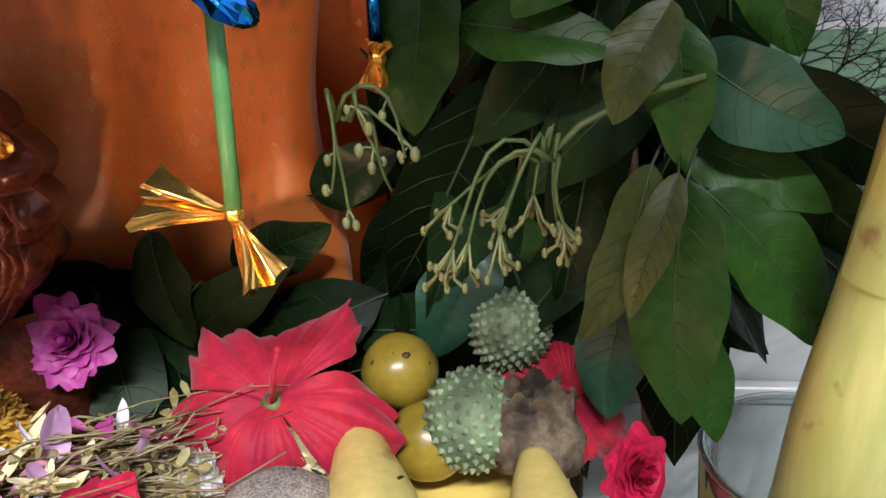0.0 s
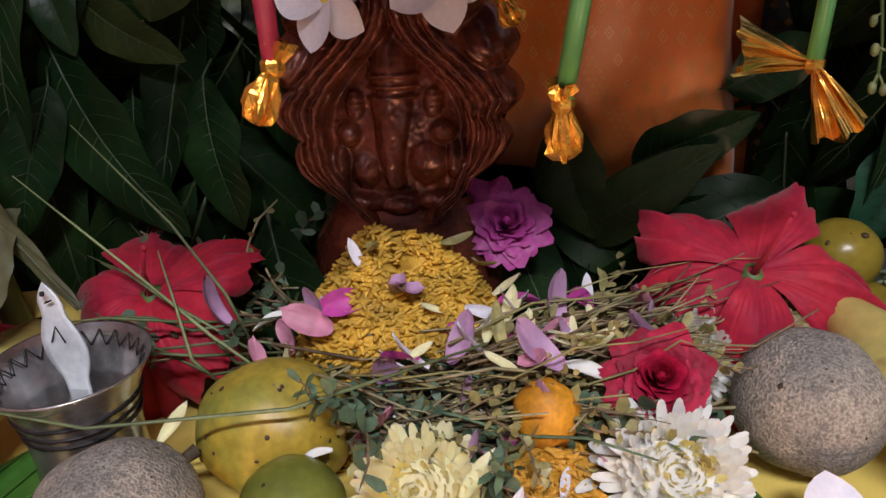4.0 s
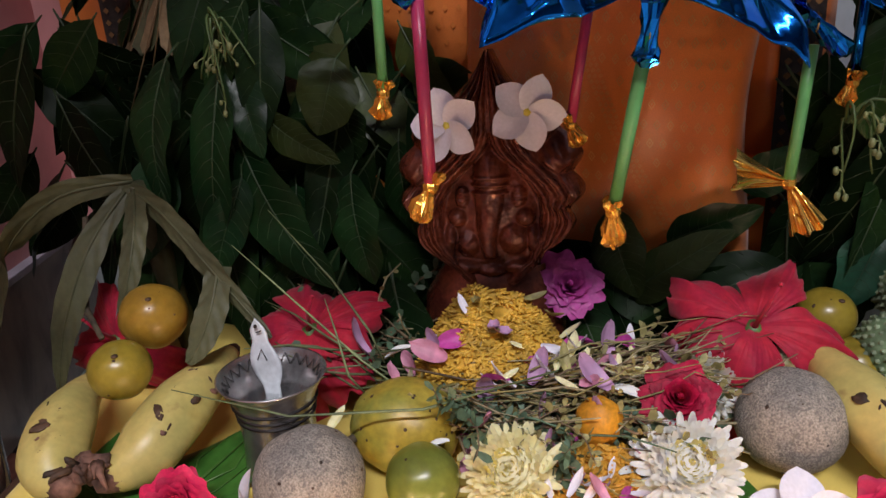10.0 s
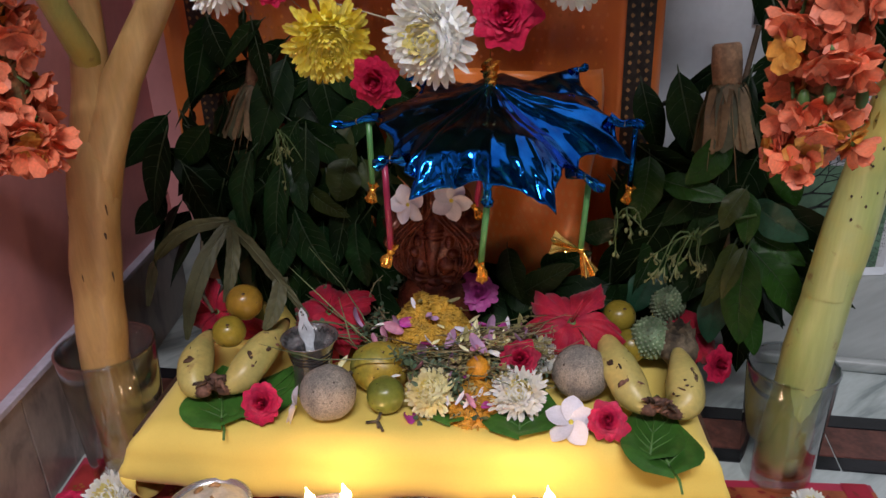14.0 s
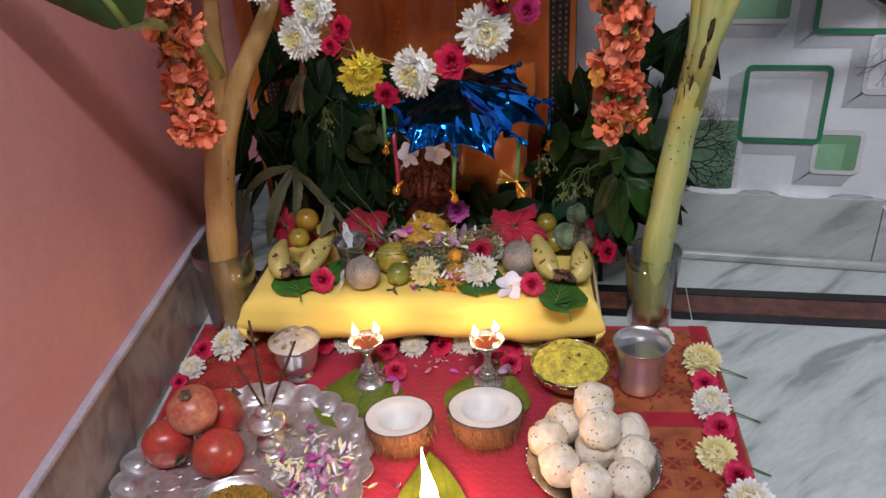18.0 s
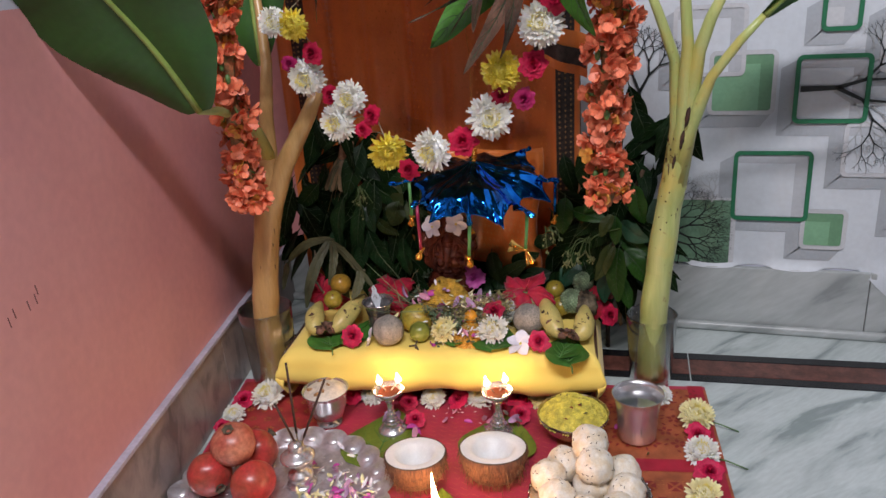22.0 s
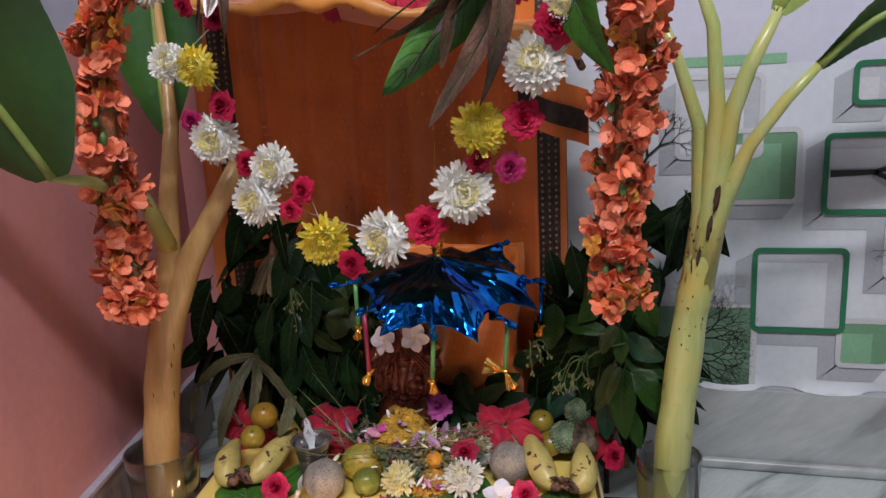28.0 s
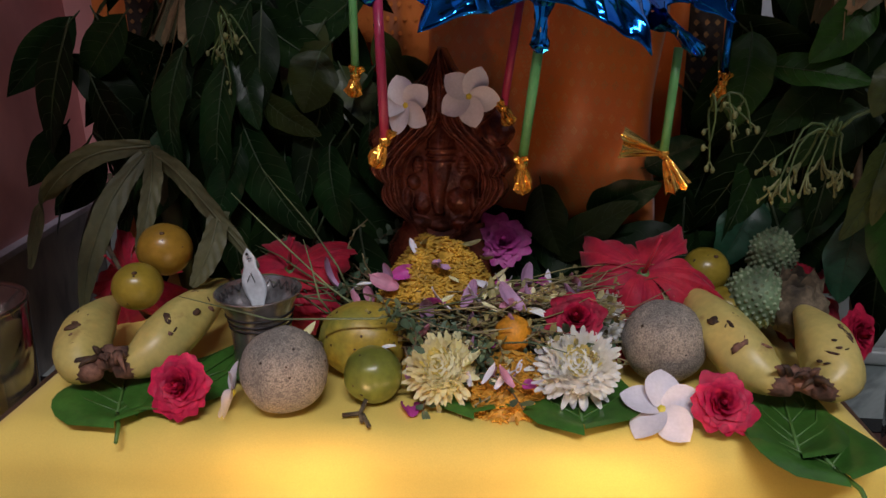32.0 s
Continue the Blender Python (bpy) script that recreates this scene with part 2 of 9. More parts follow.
solid("wall_back", Mesh().box((-0.95, 0.55, -0.08), (2.6, 0.70, 2.7), 0), LILAC, "plain pale lilac painted back wall", "wall")
# added strip: pink is darker than the lilac and stands in for shade
solid("wall_back_paint", Mesh().box((-0.95, 0.546, 0.0), (-0.40, 0.5499, 0.80), 0), PINK, "thin pink strip added on the back wall in place of shade", "wall")
solid("wall_right", Mesh().box((2.6, -3.0, -0.08), (2.75, 0.7, 2.7), 0), DIM, "unseen plain side wall, dark grey to cut bounced light", "wall")
solid("wall_front", Mesh().box((-1.6, -3.15, -0.08), (2.75, -3.0, 2.7), 0), DIM, "unseen plain wall, dark grey to cut bounced light", "wall")
solid("ceiling", Mesh().box((-1.6, -3.15, 2.7), (2.75, 0.7, 2.8), 0), DIM, "unseen plain ceiling, dark grey to cut bounced light", "ceiling")
# the pink side wall runs a little askew to the back wall
LEFT = pose(-0.519, 0.207, 0, 0, 0, 13.0)   # its local y runs along the wall, x into the room
solid("wall_left", Mesh().box((-0.16, -2.7, -0.08), (0, 0.352, 0.80), 0), PINK, "matt pink painted low wall", "wall", at=LEFT)
for ly, lz in ((-0.704, 0.452), (-0.692, 0.458), (-0.664, 0.455), (-0.648, 0.457), (-0.642, 0.467)):
    part("scratch", Mesh().box((-0.0002, -0.0007, -0.007), (0.0006, 0.0007, 0.007), 0.0002), mat("dark_scratch", (0.16, 0.06, 0.06), 0.7, 0, 0.2, 60), bpy.data.objects["wall_left"], "", pose(0, ly, lz, 6, 0, 0), smooth=False)
solid("wall_left_band", Mesh().box((-0.16, -2.7, 0.8), (0, 0.352, 0.994), 0), LILAC, "pale lilac band of wall below the niche", "wall", at=LEFT)
solid("wall_left_upper", Mesh().box((-0.43, 0.052, 0.994), (0, 0.352, 2.7), 0), LILAC, "pale lilac wall beside the niche", "wall", at=LEFT)
solid("wall_left_niche", Mesh().box((-0.42, -2.7, 0.5), (-0.30, 0.0515, 2.7), 0), LILAC, "pale lilac back of a wall niche", "wall", at=LEFT)
solid("niche_ledge", Mesh().box((-0.30, -2.7, 0.995), (0.006, 0.051, 1.005), 0.002), WHITE, "white ledge of a wall niche", "ledge", at=LEFT)
sk = thing("skirting_left", LEFT, "brown veined marble skirting of the pink wall", "skirting", kind="structure")
for i in range(6):
    part("skirting_slab", Mesh().box((0, -2.7 + i * 0.508, 0.0), (0.005, -2.194 + i * 0.508, 0.150), 0.001), BROWN_M, sk, smooth=False)
part("skirting_top", Mesh().box((-0.002, -2.7, 0.1505), (0.0125, 0.348, 0.158), 0.001), mat("lilac_grey_edge", (0.46, 0.44, 0.52), 0.5, 0, 0.1, 20), sk, smooth=False)
skb = thing("skirting_back", (0, 0.55, 0), "grey-green veined marble skirting below the wallpaper", "skirting", kind="structure")
for x0, x1 in ((-0.59, 0.16), (0.162, 0.770), (0.7715, 1.38), (1.3815, 2.0)):
    part("skirting_slab", Mesh().box((x0, -0.014, 0.0), (x1, 0.0, 0.150), 0.0015), SKIRT_M, skb, smooth=False)

part("floor_fillet", Mesh().box((-0.59, -0.030, 0.0), (2.0, -0.0145, 0.020), 0.006), SKIRT_M, skb)

# wallpaper printed with squares and bare trees
wp = thing("wallpaper", (0, 0.548, 0), "white wallpaper printed with green and white squares and bare trees", "wallpaper", kind="structure")


def sheet_edge(u, v):
    """The lower rim is wavy; past the joint it hangs down over the skirting."""
    x = 1.6 * u
    low = 0.151 + 0.004 * math.sin(u * 60) - 0.95 * max(0.0, min(x - 0.755, 0.10))
    z = low * (1 - v) + 0.712 * v
    return (x, (-0.0005 if z > 0.1515 else -0.0132) + 0.0004 * wob((u * 40, 0, v), 1.0), z)


part("sheet", Mesh().grid(sheet_edge, 96, 40), PAPER, wp)


def flat(x0, z0, x1, z1, y):
    return [(x0, y, z0), (x1, y, z0), (x1, y, z1), (x0, y, z1)], [(0, 1, 2, 3)]


def frame_mesh(x0, z0, x1, z1, w, y, t=0.0012):
    """A printed band round a square, with rounded corners."""
    def loop(d, r, yy):
        out = []
        for cx, cz, a0 in ((x1 - d - r, z1 - d - r, 0), (x0 + d + r, z1 - d - r, 90), (x0 + d + r, z0 + d + r, 180), (x1 - d - r, z0 + d + r, 270)):
            out += [(cx + r * math.cos(math.radians(a0 + 18 * k)), yy, cz + r * math.sin(math.radians(a0 + 18 * k))) for k in range(6)]
        return out
    vs = loop(0, w * 1.5, y) + loop(0, w * 1.5, y - t) + loop(w, w * 0.7, y - t) + loop(w, w * 0.7, y)
    fs = [(k * 24 + i, k * 24 + (i + 1) % 24, (k + 1) * 24 + (i + 1) % 24, (k + 1) * 24 + i) for k in range(3) for i in range(24)]
    return Mesh().add(vs, fs)


PRINTS = [0]


def print_square(x0, z0, s, frame_m, fill_m, w=0.0085, deep=0.026):
    """A printed open box: a frame, its shaded inner sides and its back, with a grey side below and to one side."""
    x1, z1 = x0 + s, z0 + s
    d = deep
    PRINTS[0] += 1
    y1, y2 = -0.0014 - 0.00006 * PRINTS[0], -0.0027 - 0.00006 * PRINTS[0]
    sh = Mesh().add([(x0 - d, y1, z0 - d), (x0 + w * 0.5, y1, z0), (x0 + w * 0.5, y1, z1 - w), (x0 - d, y1, z1 - d)], [(0, 1, 2, 3)])
    sh.add([(x0 - d, y1, z0 - d), (x1 - d, y1, z0 - d), (x1 - w * 0.5, y1, z0 + w * 0.5), (x0 + w * 0.5, y1, z0 + w * 0.5)], [(0, 1, 2, 3)])
    part("printed_shade", sh, PSIDE, wp, smooth=False)
    part("printed_square", Mesh().add(*flat(x0 + w, z0 + w, x1 - w, z1 - w, y2)), fill_m, wp, smooth=False)
    inn = Mesh().add([(x0 + w, y2 - 0.0005, z1 - w), (x0 + w, y2 - 0.0005, z1 - w - d * 0.7), (x1 - w - d * 0.9, y2 - 0.0005, z1 - w - d * 0.7), (x1 - w, y2 - 0.0005, z1 - w)], [(0, 1, 2, 3)])
    inn.add([(x1 - w, y2 - 0.0005, z1 - w), (x1 - w - d * 0.9, y2 - 0.0005, z1 - w - d * 0.7), (x1 - w - d * 0.9, y2 - 0.0005, z0 + w), (x1 - w, y2 - 0.0005, z0 + w)], [(0, 1, 2, 3)])
    part("printed_inner_side", inn, PINNER if fill_m is not PGREEN else mat("wallpaper_mid_green", (0.15, 0.32, 0.18), 0.55, 0, 0.08, 12), wp, smooth=False)
    part("printed_frame", frame_mesh(x0, z0, x1, z1, w, y2 - (0.0034 if frame_m is PDKGREEN else 0.001)), frame_m, wp, smooth=False)


for x0, z0, s, fm, fl in ((0.490, 0.258, 0.150, PDKGREEN, PAPER), (0.628, 0.197, 0.088, PSHADE, PGREEN), (0.432, 0.482, 0.128, PSHADE, PGREEN), (0.592, 0.464, 0.134, PDKGREEN, PAPER), (0.628, 0.640, 0.070, PDKGREEN, PSHADE), (0.794, 0.255, 0.155, PDKGREEN, PAPER), (0.735, 0.560, 0.13, PSHADE, PAPER), (0.36, 0.560, 0.14, PSHADE, PAPER), (0.69, 0.355, 0.11, PSHADE, PAPER), (0.93, 0.45, 0.14, PSHADE, PGREEN), (1.10, 0.25, 0.15, PDKGREEN, PAPER), (1.12, 0.48, 0.13, PSHADE, PAPER)):
    print_square(x0, z0, s, fm, fl)
part("printed_shelf", Mesh().add(*flat(0.36, 0.712, 0.53, 0.728, -0.002)), PGREEN, wp, smooth=False)


def printed_tree(x, z, h, seed, up=1, y=-0.0056, n=7):
    r = random.Random(seed)
    m = Mesh()

    def limb(px, pz, a, ln, w, depth):
        qx, qz = px + math.cos(a) * ln, pz + math.sin(a) * ln
        nx, nz = -math.sin(a), math.cos(a)
        m.add([(px - nx * w, y, pz - nz * w), (px + nx * w, y, pz + nz * w), (qx + nx * w * 0.7, y, qz + nz * w * 0.7), (qx - nx * w * 0.7, y, qz - nz * w * 0.7)], [(0, 1, 2, 3)])
        if depth:
            for k in (-1, 1):
                limb(qx, qz, a + k * r.uniform(0.25, 0.6), ln * r.uniform(0.68, 0.85), w * 0.70, depth - 1)
    limb(x, z, math.pi / 2 * up + r.uniform(-0.1, 0.1), h * 0.26, h * 0.024, n)
    return m


part("printed_tree_ground", Mesh().add(*flat(0.30, 0.155, 0.492, 0.300, -0.0052)), mat("wallpaper_tree_green", (0.16, 0.30, 0.19), 0.55, 0, 0.15, 20), wp, smooth=False)
part("printed_tree", printed_tree(0.335, 0.232, 0.165, 3, 0, n=8), PBLACK, wp, smooth=False)
part("printed_tree", printed_tree(0.345, 0.228, 0.15, 14, -0.35, n=8), PBLACK, wp, smooth=False)
part("printed_tree", printed_tree(0.345, 0.236, 0.12, 15, 0.3, n=8), PBLACK, wp, smooth=False)
part("printed_tree", printed_tree(0.452, 0.296, 0.075, 4, n=8), PGREY, wp, smooth=False)
part("printed_edge", Mesh().add(*flat(0.492, 0.155, 0.502, 0.305, -0.0054)).add(*flat(0.36, 0.300, 0.492, 0.306, -0.0054)), PSHADE, wp, smooth=False)
part("printed_tree", printed_tree(0.603, 0.532, 0.25, 5, 0, -0.0062, 8), PBLACK, wp, smooth=False)
part("printed_tree", printed_tree(0.665, 0.530, 0.17, 8, 0.4, -0.0060, 8), PGREY, wp, smooth=False)
part("printed_tree", printed_tree(0.665, 0.528, 0.17, 9, -0.4, -0.0060, 8), PGREY, wp, smooth=False)
part("printed_tree", printed_tree(0.30, 0.48, 0.20, 6), PBLACK, wp, smooth=False)

# ---- the offering board under its yellow cloth ----
BOARD = 8.6
BY = mat("yellow_cloth", (0.90, 0.69, 0.15), 0.75, 0, 0.04, 6, 900, 0.25, 0.0004, sheen=0.2)
TOPZ = 0.128
WOOD = mat("dark_wood", (0.10, 0.05, 0.03), 0.5, 0, 0.3, 14)
BF = pose(-0.03, 0.085, 0, 0, 0, BOARD)    # board frame: front top edge's middle, x along the front
bd = thing("low_wooden_platform", BF, "low wooden platform hidden under a yellow cloth", "platform")
part("top_plank", Mesh().box((-0.315, 0.012, 0.085), (0.296, 0.40, 0.120), 0.004), WOOD, bd)
for lx in (-0.30, 0.255):
    for ly in (0.06, 0.34):
        part("leg", Mesh().box((lx, ly, 0.0), (lx + 0.03, ly + 0.03, 0.085), 0.003), WOOD, bd)


def over_edge(e, r, fall):
    """How far out and down the cloth lies when it has run the share e over a rounded edge."""
    n = e * (r * math.pi / 2 + fall)
    if n < r * math.pi / 2:
        return r * math.sin(n / r), r * (1 - math.cos(n / r))
    t = (n - r * math.pi / 2) / fall
    return r + 0.010 * math.sin(math.pi * min(1.0, t * 0.75)) - 0.016 * t ** 3, r + fall * t


def cloth_pt(u, v):
    """u along the front, v from the back over the top and down the front; the sides fall likewise."""
    x = (u - 0.5) * 2
    ex = max(0.0, abs(x) - 0.78) / 0.22          # over the side edge
    ev = max(0.0, v - 0.60) / 0.40               # over the front edge
    fold = math.sin(x * 7 + 1.0) * 0.6 + math.sin(x * 17 + 2.0) * 0.4
    r = 0.034
    ox, dx = over_edge(ex, r, 0.072)
    oy, dy = over_edge(ev, r, 0.050 + 0.020 * ex)
    both = ex * ev
    px = math.copysign(min(abs(x) / 0.78, 1.0) * (0.318 - r) + ox + 0.004 * both, x) * (0.945 if x > 0 else 1.0)
    py = 0.41 - (0.41 - r) * min(v / 0.60, 1.0) - oy + (0.005 + 0.006 * fold) * ev * ev - 0.002 * both
    pz = TOPZ + 0.0012 * wob((px, py, 0), 18) * (1 - ev) - max(dx, dy) * (1 - 0.50 * both) + 0.004 * fold * ev ** 2 - 0.0035 * math.sin(px * 60 + py * 40) * ev * (1 - ev) * 2 + 0.0022 * wob((px * 1.4, ev * 0.05, 3.0), 34) * min(1.0, ev * 4)
    return (px, py, max(pz, 0.007 + 0.003 * fold * fold))


yc = part("yellow_tablecloth", Mesh().grid(cloth_pt, 150, 40), BY)
yc.matrix_basis = BF
tagged(yc, "plain yellow cotton cloth draped over the low platform", "cloth")
sm = yc.modifiers.new("thickness", "SOLIDIFY")
sm.thickness, sm.offset = 0.0012, -1

# ---- red silk cloth on the floor ----
RED = mat("red_silk", (0.50, 0.018, 0.065), 0.42, 0, 0.15, 12, 1200, 0.2, 0.0004, sheen=0.3)
RC = [Vector(p) for p in ((-0.335, -0.50, 0), (0.535, -0.36, 0), (0.450, 0.272, 0), (-0.49, 0.125, 0))]


def red_pt(u, v):
    p = (RC[0] * (1 - u) + RC[1] * u) * (1 - v) + (RC[3] * (1 - u) + RC[2] * u) * v
    return (p.x, p.y, 0.0035 + 0.0012 * wob((p.x, p.y, 0), 14))


rc = part("red_silk_cloth", Mesh().grid(red_pt, 60, 40), RED)
tagged(rc, "red silk cloth with gold brocade spread on the floor", "cloth")

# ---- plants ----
# green set below leaf tone: the shade behind the idol is in this colour
LEAF_D = mat("shade_mango_leaf", (0.011, 0.027, 0.007), 0.38, 0, 0.25, 25, 300, 0.25, 0.0006, col2=(0.005, 0.015, 0.006), rand=0.45, spec=0.07)
LEAF_O = mat("olive_leaf", (0.05, 0.075, 0.016), 0.42, 0, 0.25, 25, 300, 0.25, 0.0006, rand=0.35)
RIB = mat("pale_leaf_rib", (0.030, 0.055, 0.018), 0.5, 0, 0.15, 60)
LEAF_B = mat("young_bronze_leaf", (0.165, 0.088, 0.060), 0.25, 0, 0.35, 18, 300, 0.2, 0.0006, rand=0.3)
BANANA_LEAF = mat("banana_leaf", (0.028, 0.095, 0.014), 0.36, 0, 0.15, 8, 90, 0.3, 0.0008, col2=(0.018, 0.065, 0.011))
BANANA_YL = mat("banana_leaf_pale", (0.26, 0.36, 0.08), 0.45, 0, 0.15, 8, 90, 0.3, 0.0008)
STALK_L = mat("plantain_stalk_tan", (0.52, 0.33, 0.13), 0.30, 0, 0.10, 16, 120, 0.15, 0.0006, col2=(0.42, 0.25, 0.09), stretch=(3, 3, 0.25))
STALK_R = mat("plantain_stalk_green", (0.47, 0.51, 0.20), 0.30, 0, 0.08, 14, 120, 0.15, 0.0006, col2=(0.37, 0.44, 0.14), stretch=(3, 3, 0.25))
blotch(STALK_R, (0.52, 0.42, 0.10), 12, 0.50, 0.66, 0.7)
blotch(STALK_R, (0.20, 0.10, 0.04), 60, 0.66, 0.74, 0.7)
SCAR = mat("brown_stalk_scar", (0.06, 0.025, 0.015), 0.6, 0, 0.4, 60)


def leaf_mesh(L, w, curl=0.3, fold=0.25, twist=0.0, tip=1.6, wave=0.0, seed=0):
    """A leaf along +y from its base, its face up (+z), curling down towards the tip."""
    m = Mesh()

    def shape(v):
        return w * (math.sin(math.pi * min(1, v ** 0.85)) ** 0.9 if v < 1 else 0) * (1 - 0.25 * v ** tip)

    def spine(v):
        a = curl * v * v
        return Vector((0.0, L * (v - 0.25 * curl * curl * v ** 3), -L * curl * 0.5 * v * v))

    def fn(u, v):
        s = (u - 0.5) * 2
        hw = shape(v)
        p = spine(v)
        z = p.z + abs(s) * hw * fold - (s * s) * hw * fold * 0.5 + wave * hw * math.sin(v * 14 + seed + s * 2) * abs(s)
        t = twist * v
        x = s * hw
        return (x * math.cos(t) - (z - p.z) * math.sin(t), p.y, p.z + x * math.sin(t) + (z - p.z) * math.cos(t))
    m.grid(fn, 6, 10)
    m.tube([spine(v) + Vector((0, 0, 0.0004)) for v in (-0.06, 0.0, 0.25, 0.5, 0.75, 0.95)], [0.0007, 0.0006 + L * 0.005, L * 0.007, L * 0.006, L * 0.004, 0.0004], 5, 1)
    for k in range(1, 7):
        for sd in (-1, 1):
            v0 = k / 8
            a, b = Vector(fn(0.5, v0)), Vector(fn(0.5 + sd * 0.46, min(0.98, v0 + 0.13)))
            mid = Vector(fn(0.5 + sd * 0.25, v0 + 0.05))
            m.tube([a, mid + Vector((0, 0, 0.0002)), b], [L * 0.0022, L * 0.0018, 0.0002], 3, 1)
    return m


def leaf_set(n, L, w, mats, seed, **kw):
    r = random.Random(seed)
    return [leaf_mesh(L * r.uniform(0.85, 1.15), w * r.uniform(0.85, 1.2), r.uniform(0.1, 0.9), r.uniform(0.1, 0.45), r.uniform(-0.7, 0.7), 1.6, r.uniform(0, 0.2), r.uniform(0, 6), **kw).make("leaf", mats) for _ in range(n)]


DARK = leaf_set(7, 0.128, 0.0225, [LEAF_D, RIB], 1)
OLIVE = leaf_set(4, 0.085, 0.022, [LEAF_O, RIB], 2)
LEAF_N = mat("bright_mango_leaf", (0.055, 0.17, 0.022), 0.42, 0, 0.2, 30, 300, 0.2, 0.0006, rand=0.25, spec=0.2)


def aim(p, d, roll=0.0):
    """A pose at p whose +y runs along d and whose +z faces the viewer's side (-y), rolled about d."""
    y = Vector(d).normalized()
    z = Vector((0, -1, 0.25))
    z = (z - y * z.dot(y)).normalized()
    x = y.cross(z)
    m = Matrix((x, y, z)).transposed().to_4x4()
    return Matrix.Translation(p) @ m @ Matrix.Rotation(roll, 4, "Y")


def bunch(name, label, base, boxes, seed, stems):
    r = random.Random(seed)
    b = thing(name, base, label, "leaves")
    inv = b.matrix_basis.inverted()
    for s in stems:
        part("stem", Mesh().tube([inv @ Vector(p) for p in s], [0.005, 0.004, 0.003, 0.002][:len(s)], 7), mat("brown_twig", (0.10, 0.06, 0.03), 0.7, 0, 0.3, 40), b)
    for (x0, y0, z0), (x1, y1, z1), n, pool, down in boxes:
        for k in range(n):
            p = Vector((r.uniform(x0, x1), r.uniform(y0, y1), r.uniform(z0, z1)))
            side = r.uniform(-0.9, 0.9)
            d = Vector((side, r.uniform(-0.45, 0.1), -down + r.uniform(-0.35, 0.45)))
            part("leaf", pool[r.randrange(len(pool))], None, b, "", inv @ aim(p, d, r.uniform(-0.8, 0.8)) @ Matrix.Scale(r.uniform(0.75, 1.15), 4))
    return b


bl = bunch("mango_leaf_bunch", "dense bunch of glossy mango leaves, dark green deepened for shade", (-0.27, 0.40, 0.0),
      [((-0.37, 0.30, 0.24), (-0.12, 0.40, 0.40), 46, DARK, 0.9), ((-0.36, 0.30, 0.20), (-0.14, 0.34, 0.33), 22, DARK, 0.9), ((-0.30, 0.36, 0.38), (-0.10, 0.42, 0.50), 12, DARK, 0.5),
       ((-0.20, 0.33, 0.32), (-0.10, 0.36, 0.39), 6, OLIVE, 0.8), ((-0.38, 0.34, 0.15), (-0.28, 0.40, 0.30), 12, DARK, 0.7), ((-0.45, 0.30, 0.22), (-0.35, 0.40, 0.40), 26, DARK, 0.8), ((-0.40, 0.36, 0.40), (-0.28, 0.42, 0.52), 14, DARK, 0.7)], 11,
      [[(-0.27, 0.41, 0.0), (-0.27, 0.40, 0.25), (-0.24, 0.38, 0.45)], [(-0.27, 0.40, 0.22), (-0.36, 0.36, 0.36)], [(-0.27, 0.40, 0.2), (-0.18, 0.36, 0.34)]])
br_ = bunch("mango_leaf_bunch", "dense bunch of broad leaves with pale flower stalks, dark green deepened for shade", (0.25, 0.40, 0.0),
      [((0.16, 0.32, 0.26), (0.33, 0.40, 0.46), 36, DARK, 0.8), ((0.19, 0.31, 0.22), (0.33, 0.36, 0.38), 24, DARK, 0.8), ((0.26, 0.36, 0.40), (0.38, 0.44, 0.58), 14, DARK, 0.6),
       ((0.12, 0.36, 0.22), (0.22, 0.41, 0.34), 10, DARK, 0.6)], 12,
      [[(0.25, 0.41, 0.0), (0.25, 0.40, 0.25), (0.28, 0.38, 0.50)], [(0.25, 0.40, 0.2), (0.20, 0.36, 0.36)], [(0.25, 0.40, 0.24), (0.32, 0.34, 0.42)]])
bb = bunch("leaf_bed", "low bed of leaves behind the idol, dark green deepened for shade", (0.0, 0.38, 0.12),
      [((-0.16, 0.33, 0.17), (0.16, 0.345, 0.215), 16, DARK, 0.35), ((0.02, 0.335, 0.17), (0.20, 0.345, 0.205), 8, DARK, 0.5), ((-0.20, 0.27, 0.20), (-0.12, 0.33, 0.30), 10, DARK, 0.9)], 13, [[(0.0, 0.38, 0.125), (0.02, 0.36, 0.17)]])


LEAF_H = mat("glossy_mango_leaf", (0.010, 0.034, 0.010), 0.30, 0, 0.22, 22, 240, 0.3, 0.0006, col2=(0.006, 0.022, 0.008), spec=0.16, rand=0.2)
LEAF_P = mat("pale_olive_leaf", (0.024, 0.038, 0.010), 0.45, 0, 0.2, 25, 300, 0.25, 0.0006, spec=0.12)
LEAF_Y = mat("yellowing_leaf", (0.052, 0.066, 0.014), 0.38, 0, 0.25, 16, 260, 0.25, 0.0006, col2=(0.028, 0.046, 0.011), spec=0.2)
LEAF_K = mat("teal_green_leaf", (0.018, 0.075, 0.040), 0.38, 0, 0.2, 22, 260, 0.25, 0.0006, spec=0.35)
LEAF_F = mat("fresh_green_leaf", (0.018, 0.060, 0.008), 0.38, 0, 0.22, 22, 240, 0.3, 0.0006, col2=(0.011, 0.040, 0.007), spec=0.14, rand=0.2)
RIB_L = mat("light_leaf_rib", (0.028, 0.056, 0.018), 0.5, 0, 0.15, 60)


